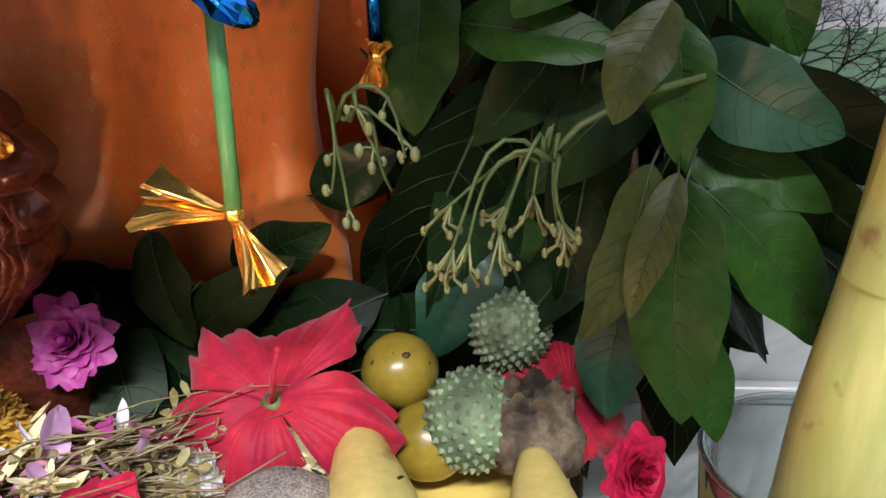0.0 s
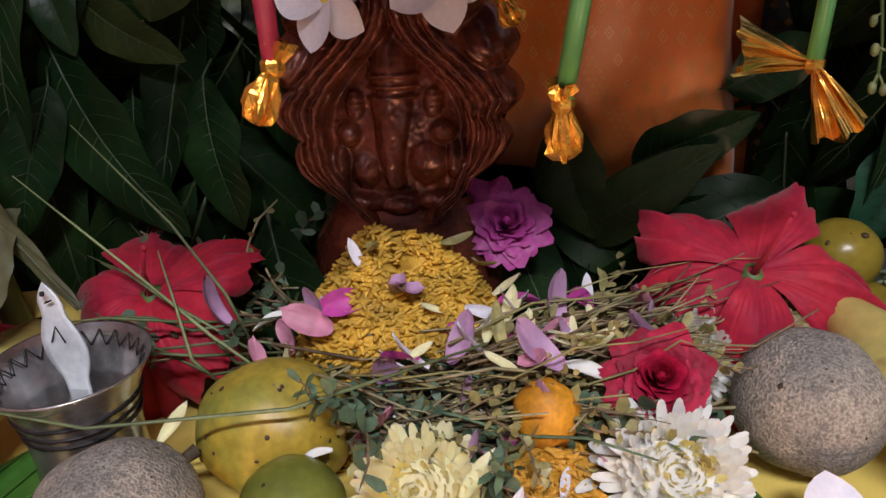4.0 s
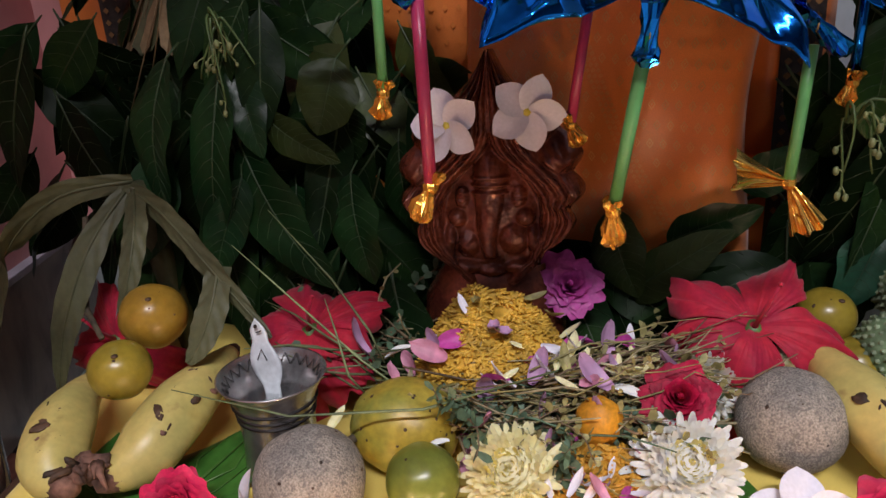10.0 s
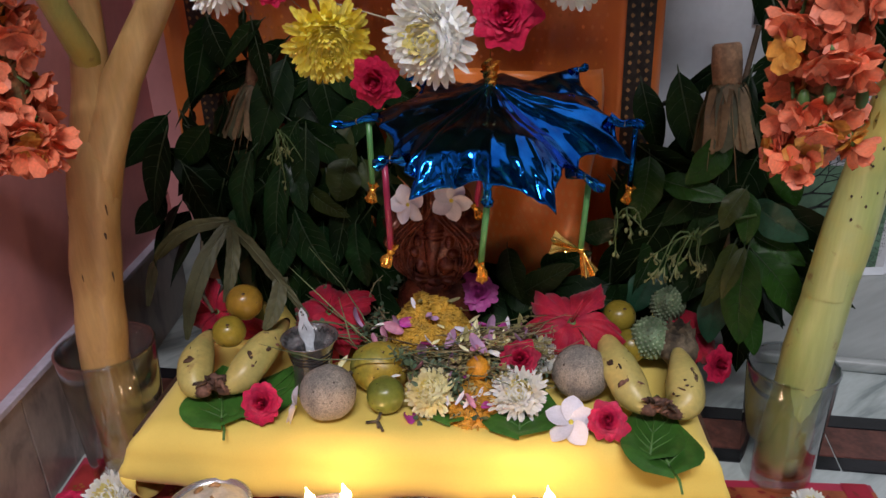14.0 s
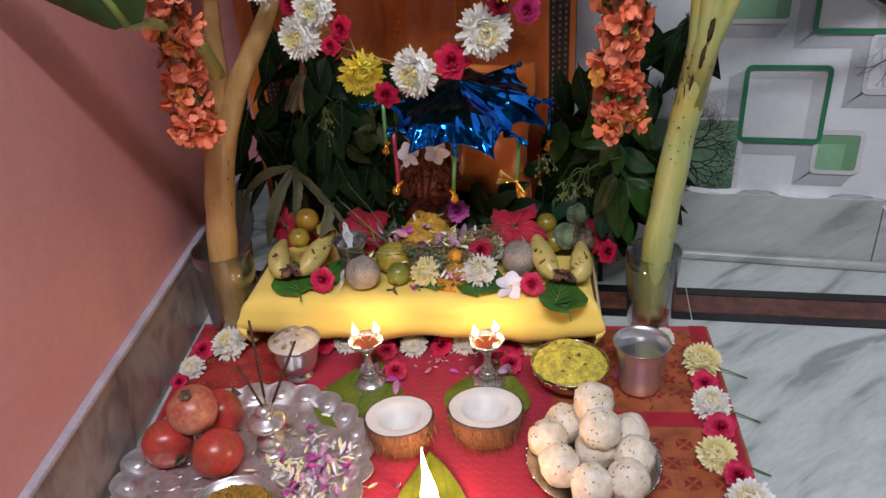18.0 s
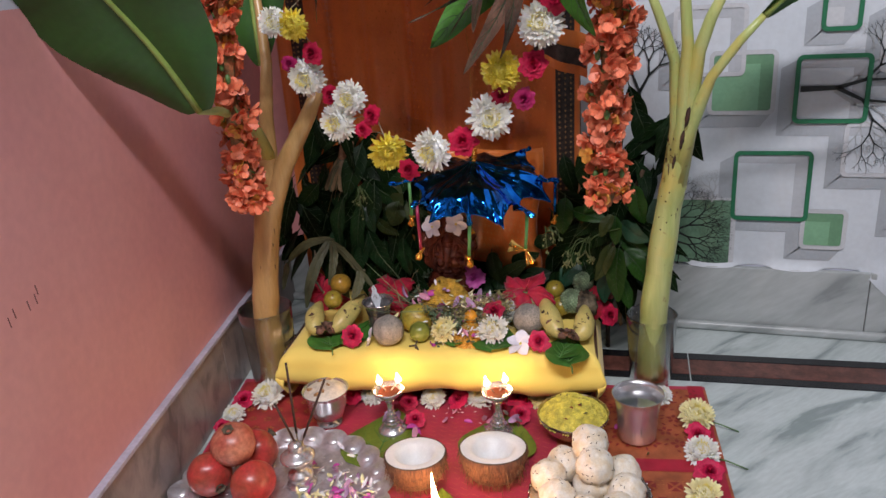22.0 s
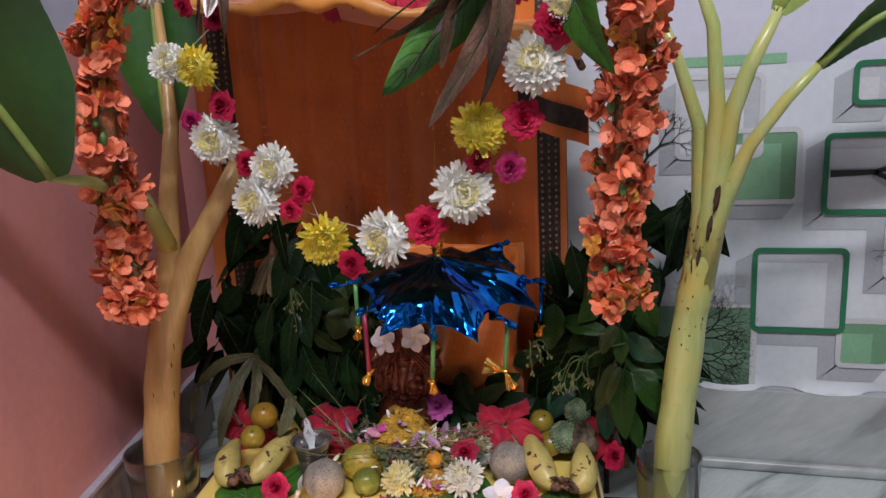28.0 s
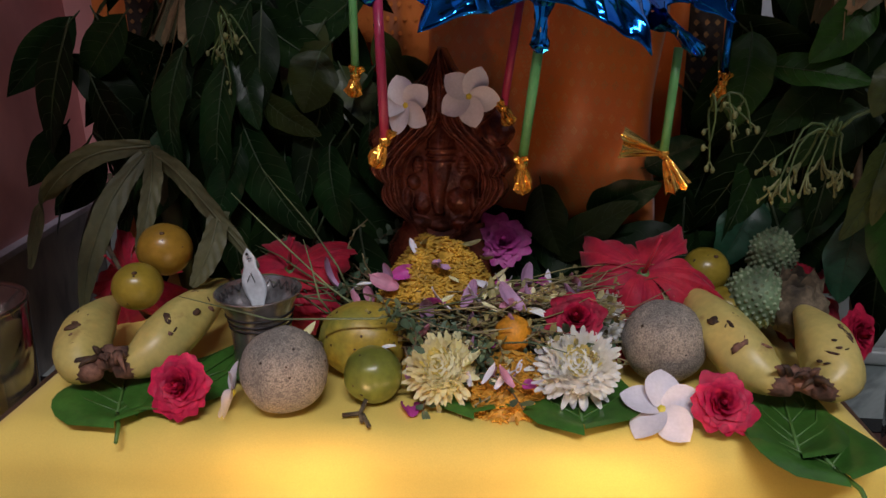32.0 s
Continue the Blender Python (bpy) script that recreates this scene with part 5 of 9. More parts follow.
def orange_garland(path, thick, count, seed, label):
    pts = [Vector(p) for p in path]
    g = thing("crossandra_garland", pose(*pts[-1]), label, "garland", "orange flower garlands")
    inv = g.matrix_basis.inverted()
    q = random.Random(seed)
    part("string", Mesh().tube([inv @ p for p in pts], 0.002, 6), GREEN_S, g)
    k = len(pts) - 1
    core = [inv @ pts[0].lerp(pts[0], 0)] + [inv @ (pts[i].lerp(pts[i + 1], f)) for i in range(k) for f in (0.33, 0.66, 1.0)]
    part("stem_core", Mesh().tube(core, [thick * (0.46 + 0.10 * math.sin(i * 1.9)) * (0.5 if i in (0, len(core) - 1) else 1) for i in range(len(core))], 12), mat("garland_stems", (0.42, 0.14, 0.055), 0.7, 0, 0.4, 90, 300, 0.6, 0.002, col2=(0.16, 0.13, 0.05)), g)
    for j in range(count):
        f = (j + q.random()) / count * k
        i = min(int(f), k - 1)
        p = pts[i].lerp(pts[i + 1], f - i)
        d = (pts[i + 1] - pts[i]).normalized()
        a = q.uniform(0, 6.283)
        side = d.orthogonal().normalized()
        out = (side * math.cos(a) + d.cross(side) * math.sin(a)).normalized()
        rad = thick * q.uniform(0.30, 0.95) * (1 + 0.18 * math.sin(f * 7))
        c = facing(p + out * rad, out * 0.8 + d * q.uniform(-0.5, 0.9) + d.cross(out) * q.uniform(-0.8, 0.8), q.uniform(0, 6)) @ Matrix.Scale(q.uniform(0.8, 1.2), 4)
        part("floret", FLO[4 if q.random() < 0.16 else q.randrange(4)], None, g, "", inv @ c)
    for j in range(count // 24):
        f = q.random() * k
        i = min(int(f), k - 1)
        p = pts[i].lerp(pts[i + 1], f - i) + Vector((q.uniform(-1, 1), q.uniform(-1, 0.5), 0)) * thick
        part("green_bud", Mesh().ball(0.0045, 7, 5, 0, Matrix.Translation(inv @ p) @ Matrix.Diagonal((1, 1, 1.8, 1))), GREEN_S, g)


orange_garland([(-0.105, -0.050, 0.965), (-0.155, -0.058, 0.935), (-0.205, -0.065, 0.885), (-0.248, -0.066, 0.830), (-0.279, -0.060, 0.759), (-0.293, -0.046, 0.664), (-0.297, -0.039, 0.566), (-0.296, -0.041, 0.488), (-0.293, -0.045, 0.454)], 0.026, 298, 3, "thick hanging garland of orange crossandra florets")
orange_garland([(0.245, -0.045, 0.905), (0.272, -0.045, 0.860), (0.298, -0.027, 0.800), (0.299, -0.000, 0.739), (0.289, 0.021, 0.667), (0.282, 0.044, 0.582), (0.283, 0.063, 0.507), (0.281, 0.071, 0.438)], 0.029, 290, 4, "thick hanging garland of orange crossandra florets")

# drooping mango leaves that crown the shelter
for nm, lab, org, pool, tips in (
        ("mango_sprig", "sprig of young bronze mango leaves beside the garland", (0.189, -0.06, 0.838), LEAF_B, ((0.027, -0.075, 0.740), (0.056, -0.090, 0.765), (0.110, -0.085, 0.668), (0.125, -0.095, 0.725), (0.152, -0.090, 0.690), (0.085, -0.075, 0.715), (0.075, -0.065, 0.795))),
        ("mango_sprig", "sprig of fresh green mango leaves beside the garland", (0.205, -0.03, 0.855), LEAF_N, ((0.138, -0.05, 0.926), (0.098, -0.03, 0.905), (0.103, -0.05, 0.853), (0.205, -0.02, 0.950), (0.064, -0.05, 0.816), (0.286, -0.08, 0.716), (0.047, -0.045, 0.702))),
        ("mango_sprig", "small sprig of bronze mango leaves hanging by the garland", (-0.121, -0.06, 0.866), LEAF_B, ((-0.108, -0.08, 0.748), (-0.140, -0.075, 0.772), (-0.118, -0.085, 0.79), (-0.066, -0.06, 0.834)))):
    sp = thing(nm, pose(*org), lab, "leaves", "mango leaf sprigs")
    inv = sp.matrix_basis.inverted()
    for i, t in enumerate(tips):
        d = Vector(t) - Vector(org)
        big_leaf(sp, org, t, (0.0135, 0.0165, 0.0120, 0.0150)[i % 4] if pool is LEAF_B else (0.032, 0.027, 0.029, 0.024)[i % 4], pool, (-0.9, 0.5, 0.1, 0.8, -0.4, 0.7, 0.2)[i], (0.16, 0.05, -0.06, 0.12)[i % 4], i * 2.1, 0.85, (1.0 if pool is LEAF_B else 0.35) * (1.3, -0.9, 0.7, -1.4, 1.0, -0.6, 0.9)[i])
# red blossoms lying on the roof
for i, (x, y, z, s) in enumerate(((-0.085, 0.16, 0.842, 1.2), (-0.06, 0.20, 0.855, 1.1), (-0.035, 0.16, 0.835, 1.2), (-0.005, 0.15, 0.83, 1.15), (0.025, 0.13, 0.82, 1.2), (-0.105, 0.22, 0.865, 1.1), (0.055, 0.12, 0.806, 1.0), (-0.012, 0.20, 0.845, 1.0))):
    f = thing("red_blossom", facing((x, y, z), (0.1 * (i % 3 - 1), -0.7, 0.7), i), "ruffled crimson blossom lying on the orange cloth roof", "flower", "blossoms on the roof")
    dress(f, ROSE_P[i % 3] if i % 2 else HIBI[i // 2 % 2], Matrix.Scale(s * (1.15 if i % 2 else 0.44), 4))

# ---- the clay idol: one plain relief plaque ----
CLAY = mat("red_brown_clay", (0.22, 0.056, 0.028), 0.22, 0.35, 0.3, 60, 420, 0.4, 0.0007, col2=(0.10, 0.026, 0.015), spec=0.7)


def dome(x, z, cx, cz, a, b, p=0.5):
    return max(0.0, 1 - ((x - cx) / a) ** 2 - ((z - cz) / b) ** 2) ** p


def along_table(rows, z):
    """A smooth curve through rows of (z, value), in millimetres, given and read in metres."""
    z *= 1000
    for (z0, a), (z1, b) in zip(rows, rows[1:]):
        if z <= z1:
            t = min(1.0, max(0.0, (z - z0) / (z1 - z0)))
            return (a + (b - a) * t) / 1000
    return rows[-1][1] / 1000


ARCH = ((-58, 14), (-45, 27), (-31, 34), (-12, 35.5), (-2, 33), (7, 27.5), (15, 20), (22, 12.5), (28, 7), (34, 3.2), (42, 1.0), (92, 0.4))
RIM = ((-60, 16), (-52, 26), (-44, 36), (-34, 45), (-20, 53), (-4, 57), (12, 58), (26, 56), (38, 51.5), (48, 44), (56, 34.5), (62, 26), (68, 18), (75, 11.5), (83, 6.5), (92, 1.5))


def figure(x, z):
    """Plain swelling forms that fill the arch: a tall banded cap, one long tapering middle, rounded lumps beside it."""
    s = abs(x)
    h = 0.0085 * dome(x, z, 0, -0.014, 0.036, 0.050, 0.6)
    h = max(h, 0.0130 * dome(x, z, 0, 0.022, 0.0135, 0.026, 0.6))
    for cz in (0.0125, 0.0180, 0.0235):
        h = max(h, 0.0142 * dome(x, z, 0, cz, 0.0140, 0.0022, 0.3))
    h = max(h, 0.0105 * dome(s, z, 0.0195, 0.0085, 0.0060, 0.0090, 0.3) * (0.80 + 0.20 * abs(math.cos(z * 1000))))
    mid = 0.0125 - 0.0060 * min(1.0, max(0.0, (0.006 - z) / 0.036))
    cx = -0.001 - 0.0015 * math.sin(min(1.0, max(0.0, -z / 0.034)) * math.pi)
    if -0.038 < z < 0.012:
        h = max(h, (0.0140 + 0.0035 * min(1.0, max(0.0, -z / 0.03))) * max(0.0, 1 - ((x - cx) / mid) ** 2) ** 0.5 * min(1.0, (z + 0.038) / 0.005) ** 0.5)
    h = max(h, 0.0125 * dome(x, z, 0.0150, -0.022, 0.0130, 0.0150, 0.5), 0.0115 * dome(x, z, -0.0160, -0.026, 0.0105, 0.0130, 0.5))
    h = max(h, 0.0118 * dome(s, z, 0.0235, -0.0065, 0.0080, 0.0085, 0.5), 0.0110 * dome(s, z, 0.0290, -0.022, 0.0055, 0.0125, 0.5))
    return max(h, 0.0120 * dome(s, z, 0.0200, -0.0440, 0.0150, 0.0075, 0.5), 0.0105 * dome(x, z, 0.0, -0.0470, 0.0120, 0.0070, 0.5))


def idol_pt(u, v):
    """u across, v from the base to the tip; an ogee-shaped plaque: a hollow arch, roped ridges and a scalloped rim."""
    z = -0.060 + 0.152 * v
    s = (u - 0.5) * 2
    ang = math.atan2(z - 0.004, s * 0.05 + (0.008 if s >= 0 else -0.008))
    rim = along_table(RIM, z) * (1 + (0.15 * abs(math.cos(ang * 7.5 + 0.3)) - 0.07) * min(1.0, max(0.0, (0.066 - z) / 0.012)))
    hollow = min(along_table(ARCH, z), rim * 0.75)
    x = s * rim
    a = abs(x)
    flat_ = 0.0125 + 0.0035 * min(1.0, max(0.0, (z + 0.05) / 0.06))
    if a < hollow:
        e = min(1.0, (hollow - a) / 0.0045)
        d = flat_ + 0.004 - (flat_ - 0.001) * math.sin(e * math.pi / 2) ** 2 + figure(x * 1.06, z * 1.10 + 0.011) * min(1.0, (hollow - a) / 0.004)
    else:
        pitch = min(0.0060, (rim - hollow) * 0.21)
        k = (a - hollow) / max(1e-6, pitch)
        if k < 3.0:                               # three roped ridges that meet in a point
            d = flat_ + 0.0012 + 0.0058 * abs(math.sin(math.pi * k)) ** 0.65 * (1 + 0.07 * math.sin(z * 1300 + k * 2))
        else:                                     # leafy lobes out to the rim
            t = min(1.0, (a - hollow - 3 * pitch) / max(1e-6, rim - hollow - 3 * pitch))
            lobe = abs(math.cos(ang * 7.5 + 0.3))
            d = flat_ * (1 - 0.72 * t ** 2.2) + 0.0066 * lobe * math.sin(math.pi * min(1.0, t * 1.02)) ** 0.7 + 0.0011 * math.sin(t * 22 + lobe * 4) * (1 - t)
        if z > 0.062:
            d *= 1 - 0.35 * (z - 0.062) / 0.030
    d += 0.0009 * noise.noise(Vector((x * 160, z * 160, 1.0))) + 0.0004 * noise.noise(Vector((x * 420, z * 420, 4.0)))
    return (x, -d, z)


im = Mesh().grid(idol_pt, 170, 170)


def idol_back(u, v):
    p = Vector(idol_pt(u, v))
    s = abs(u - 0.5) * 2
    return Vector((p.x * (1 if s > 0.98 else 0.93), (0.0 if s > 0.98 else 0.024) + (p.y if s > 0.98 else 0.0), p.z))


im.grid(lambda u, v: idol_back(1 - u, v), 40, 60)
im.lathe([(0.001, -0.145), (0.052, -0.145), (0.050, -0.075), (0.036, -0.052)], 30, 0, Matrix.Translation((0, 0.010, 0)) @ Matrix.Diagonal((1, 0.55, 1, 1)))
idol = part("clay_idol", im, CLAY, None, "", pose(-0.060, 0.284, 0.271, -5, 0, 4))
tagged(idol, "small red-brown clay idol plaque with a scalloped arched rim", "idol")
for i, (x, y, z, d) in enumerate(((-0.083, 0.259, 0.3205, (-0.25, -1, 0.15)), (-0.033, 0.261, 0.3275, (0.15, -1, 0.1)))):
    f = thing("plumeria", facing((x, y, z), d, 0.6 + 0.5 * i), "white plumeria blossom tucked on the clay idol", "flower", "plumeria blossoms")
    dress(f, PLUM, Matrix.Scale(0.92, 4))

# ---- blue foil canopy ----
FOIL_B = mat("blue_foil", (0.015, 0.24, 0.80), 0.09, 1.0, 0.15, 40, 60, 0.12, 0.002, col2=(0.006, 0.11, 0.48))
FOIL_G = mat("gold_foil", (0.95, 0.46, 0.07), 0.24, 0.80, 0.2, 60, 260, 0.5, 0.0015)
STRAW_G = mat("green_straw", (0.14, 0.42, 0.14), 0.28, 0, 0.1, 30, 200, 0.1, 0.0003, sub=0.1)
STRAW_P = mat("pink_straw", (0.55, 0.05, 0.14), 0.28, 0, 0.1, 30, 200, 0.1, 0.0003, sub=0.1)
# the sheet's edge, corner by corner: place, and how far a flap hangs from it there
EDGE = [(Vector(p), f) for p, f in (((-0.108, 0.232, 0.425), 0.002), ((-0.088, 0.200, 0.424), 0.003), ((-0.062, 0.158, 0.409), 0.003), ((-0.040, 0.142, 0.411), 0.012), ((-0.026, 0.139, 0.412), 0.034), ((0.006, 0.139, 0.413), 0.026), ((0.034, 0.138, 0.417), 0.022),
                                     ((0.062, 0.150, 0.409), 0.028), ((0.079, 0.160, 0.403), 0.040), ((0.090, 0.182, 0.397), 0.010), ((0.106, 0.216, 0.384), 0.003), ((0.122, 0.240, 0.392), 0.003), ((0.142, 0.256, 0.402), 0.026), ((0.137, 0.280, 0.419), 0.004), ((0.118, 0.310, 0.428), 0.003), ((0.094, 0.345, 0.456), 0.002),
                                     ((0.055, 0.345, 0.440), 0.003), ((0.010, 0.362, 0.446), 0.002), ((-0.035, 0.345, 0.432), 0.003), ((-0.085, 0.345, 0.442), 0.002), ((-0.088, 0.300, 0.430), 0.003), ((-0.112, 0.262, 0.424), 0.003))]
TOP = Vector((0.015, 0.244, 0.462))
can = thing("foil_canopy", pose(*TOP), "crumpled blue foil canopy hung on a gold tie over the idol", "canopy")
inv = can.matrix_basis.inverted()
NE = len(EDGE)


def ridge(a, b, c):
    """Sharp creases: nought on the crease, about one between two of them."""
    return abs(noise.noise(Vector((a, b, c)))) * 2.0


def canopy_pt(u, v):
    f = (u % 1.0) * NE
    i, t = int(f) % NE, f - int(f)
    (a, fa), (b, fb) = EDGE[i], EDGE[(i + 1) % NE]
    edge, flap = a.lerp(b, t), fa + (fb - fa) * t
    edge = edge + (TOP - edge) * (0.07 * math.sin(math.pi * t))
    w = min(1.0, v / 0.68)
    p = TOP.lerp(edge, w)
    drop = (edge.z - TOP.z)
    p.z = TOP.z + drop * (0.62 * w + 0.38 * w ** 2.0) - 0.006 * math.sin(math.pi * min(1.0, w * 1.3))
    p.z += (0.007 * ridge(u * 9, w * 0.7, 3.1) + 0.003 * ridge(u * 21, w * 2.0, 6.0)) * w ** 0.8 * (1 - 0.5 * w)
    p.z += 0.0022 * ridge(p.x * 38, p.y * 38, 8.0) * (1 - w * 0.4)
    if v > 0.68:
        k = (v - 0.68) / 0.32
        out = (edge - TOP)
        out.z = 0
        out.normalize()
        p.z -= flap * k * (1 + 0.15 * noise.noise(Vector((u * 40, 0.0, 5.0))))
        p += out * (0.55 * flap * k + (0.007 * ridge(u * 19 + k * 0.9, k * 0.8, 2.0) + 0.002 * ridge(u * 47 - k * 1.5, k * 1.2, 7.0)) * min(1.0, flap / 0.02) * min(1.0, k * 2.5))
    return inv @ p


sheet = part("foil_sheet", Mesh().grid(canopy_pt, 330, 34, 0, True), FOIL_B, can, smooth=True)
sheet.modifiers.new("thickness", "SOLIDIFY").thickness = 0.0006


def foil_tail(a, b, r, seed):
    """A twisted corner of the foil from a to its tip b, with a thread tied round it."""
    a, b = Vector(a), Vector(b)
    pts = [inv @ (a.lerp(b, t) + Vector((0, 0.001 * math.sin(t * 9 + seed), 0.0015 * math.sin(t * 7 + seed)))) for t in (0.0, 0.15, 0.3, 0.45, 0.6, 0.72, 0.84, 0.93, 1.0)]
    k = Mesh().tube(pts, [r * f for f in (1.5, 1.0, 0.75, 0.6, 0.75, 1.0, 1.15, 0.9, 0.35)], 16)
    c = [sum((Vector(k.v[j * 16 + i]) for i in range(16)), Vector()) / 16 for j in range(9)]
    k.v = [tuple(c[j] + (Vector(k.v[j * 16 + i]) - c[j]) * (0.72 + 0.55 * ridge(i * 0.9 + j * 0.5, j * 0.35, seed))) for j in range(9) for i in range(16)]
    part("foil_twist_end", k, FOIL_B, can, smooth=False)
    part("tie_thread", Mesh().tube([pts[3] + Vector((0, 0.7 * r * math.cos(q_ * 0.785), 0.7 * r * math.sin(q_ * 0.785))) for q_ in range(9)], 0.0004, 4), mat("gold_thread_tie", (0.55, 0.36, 0.12), 0.4, 0.5, 0.2, 100), can)


for k, (a, b, r) in enumerate((((-0.100, 0.230, 0.427), (-0.152, 0.219, 0.420), 0.0042), ((-0.050, 0.151, 0.411), (-0.080, 0.146, 0.402), 0.0055), ((0.033, 0.137, 0.398), (0.031, 0.143, 0.366), 0.0055), ((0.100, 0.208, 0.386), (0.134, 0.228, 0.362), 0.0055), ((0.132, 0.276, 0.420), (0.170, 0.285, 0.412), 0.0050), ((0.088, 0.335, 0.455), (0.104, 0.350, 0.462), 0.004), ((-0.080, 0.335, 0.441), (-0.104, 0.348, 0.446), 0.004))):
    foil_tail(a, b, r, k * 3.7)
tie = Mesh()
for k in range(5):
    tie.grid(lambda u, v, k=k: inv @ (TOP + Vector((0.006 * math.cos(k * 1.3 + v * 5) * (0.4 + v) + (u - 0.5) * 0.005, 0.006 * math.sin(k * 1.3 + v * 5) * (0.4 + v), -0.004 + 0.030 * v * (1 - 0.1 * k)))), 1, 9)
part("gold_tie", tie, FOIL_G, can, smooth=False)
part("thread", Mesh().tube([inv @ TOP, inv @ (TOP + Vector((0.0, 0.02, 0.18))), inv @ Vector((0.0, 0.25, 0.83))], 0.0005, 4), FOIL_G, can)


GOLD_B = mat("bright_gold_foil", (1.0, 0.60, 0.14), 0.13, 0.92, 0.1, 60, 120, 0.25, 0.001)


def foil_bow(p, d, L, parent, seed, fan):
    """A pleated fan of gold foil from p along d."""
    q = random.Random(seed)
    d = Vector(d).normalized()
    s = d.cross(Vector((0, 1, 0.2))).normalized()
    n = s.cross(d)
    ph = [q.uniform(0, 6) for _ in range(4)]

    def fn(u, v):
        w = (u - 0.5) * L * (0.06 + fan * v ** 0.9)
        fold = 0.0030 * math.sin(u * 15 + ph[0]) + 0.0016 * math.sin(u * 33 + ph[1]) + 0.0022 * noise.noise(Vector((u * 3.5, v * 2.5, ph[2])))
        return inv @ (Vector(p) + d * (L * v * (1 - 0.25 * (u - 0.5) ** 2 + 0.05 * math.sin(u * 17 + ph[3]))) + s * w + n * (fold * (0.25 + v) + 0.012 * v * v * math.sin(u * 4 + ph[1])))
    part("foil_bow", Mesh().grid(fn, 44, 12), GOLD_B, parent)


for i, (a, b, m_, bows) in enumerate((
        ((-0.113, 0.232, 0.425), (-0.115, 0.234, 0.345), STRAW_G, ((-0.5, -0.2, -0.6), (0.7, -0.2, -0.6))),
        ((-0.070, 0.150, 0.405), (-0.069, 0.150, 0.312), STRAW_P, ((-0.2, -0.3, -1), (0.1, -0.2, -1))),
        ((0.031, 0.145, 0.375), (0.019, 0.166, 0.295), STRAW_G, ((0.1, -0.3, -1), (0.0, -0.3, 0.6))),
        ((0.118, 0.232, 0.365), (0.113, 0.230, 0.292), STRAW_G, ((-1, -0.2, 0.25), (0.45, -0.3, -1))),
        ((0.005, 0.275, 0.40), (-0.007, 0.267, 0.318), STRAW_P, ((0.1, -0.3, -1),)),
        ((0.160, 0.300, 0.405), (0.158, 0.298, 0.335), FOIL_B, ((0.3, -0.3, -1),)))):
    st = part("straw", Mesh().tube([inv @ Vector(a), inv @ Vector(a).lerp(Vector(b), 0.5), inv @ Vector(b)], 0.0032, 12), m_, can)
    if i == 3:
        for j, d in enumerate(bows):
            foil_bow(b, d, 0.033 if j == 0 else 0.029, can, i * 3 + j, (0.46, 0.66)[j])
    else:
        ln = (0.016, 0.019, 0.023, 0.0, 0.015, 0.015)[i]
        tw_ = lambda a_, v, i=i: 1 + 0.35 * math.sin(a_ * 6 + i + v * 2) * v + 0.55 * noise.noise(Vector((math.cos(a_) * 4, v * 7, math.sin(a_) * 4 + i * 7)))
        tilt = Matrix.Translation(inv @ Vector(b)) @ Euler((0.25 * math.sin(i * 2.0), 0.45 * math.sin(i * 1.7 + 0.5), i)).to_matrix().to_4x4()
        part("foil_twist", Mesh().lathe([(0.0030, 0.004), (0.0020, 0.0), (0.0034, -ln * 0.22), (0.0050, -ln * 0.5), (0.0054, -ln * 0.75), (0.0036, -ln * 0.92), (0.0012, -ln)], 22, 0, tilt, tw_), FOIL_G, can, smooth=False)
        part("foil_frill", Mesh().lathe([(0.0022, 0.0), (0.0036, 0.003), (0.0048, 0.006), (0.0040, 0.008)], 20, 0, tilt, tw_), FOIL_G, can, smooth=False)
    part("foil_knot", Mesh().ball(0.0042, 7, 5, 0, Matrix.Translation(inv @ Vector(b))), FOIL_G, can, smooth=False)

# ---- offerings on the platform ----
TZ = 0.1295
WAPPLE = mat("wood_apple_shell", (0.46, 0.40, 0.33), 0.95, 0, 0.55, 45, 900, 1.0, 0.0016, col2=(0.30, 0.275, 0.24))
blotch(WAPPLE, (0.16, 0.15, 0.135), 300, 0.56, 0.62, 0.65)
BANANA = mat("banana_skin", (0.62, 0.48, 0.155), 0.38, 0, 0.12, 22, 200, 0.15, 0.0005, col2=(0.50, 0.44, 0.14))
blotch(BANANA, (0.22, 0.10, 0.045), 40, 0.60, 0.70, 0.75)
blotch(BANANA, (0.34, 0.36, 0.10), 20, 0.50, 0.66, 0.45)
BAN_TIP = mat("dark_banana_tip", (0.10, 0.055, 0.03), 0.7, 0, 0.4, 60)
GUAVA = mat("mango_skin", (0.48, 0.33, 0.04), 0.4, 0, 0.25, 30, 220, 0.2, 0.0006, col2=(0.26, 0.27, 0.05))
GREENF = mat("green_fruit_skin", (0.20, 0.23, 0.04), 0.28, 0, 0.2, 30, 200, 0.1, 0.0004)
LIME = mat("orange_lime_skin", (0.33, 0.19, 0.025), 0.28, 0, 0.15, 40, 260, 0.15, 0.0005)
LIME_G = mat("olive_lime_skin", (0.32, 0.24, 0.03), 0.28, 0, 0.15, 40, 260, 0.15, 0.0005)
SPIKE = mat("thorn_fruit_skin", (0.20, 0.31, 0.16), 0.6, 0, 0.25, 60, 300, 0.3, 0.0006)
DRY = mat("dried_brown_husk", (0.17, 0.13, 0.08), 0.85, 0, 0.4, 60, 300, 0.6, 0.001)
STEMB = mat("dried_banana_stem", (0.22, 0.11, 0.075), 0.8, 0, 0.4, 60, 300, 0.6, 0.001)
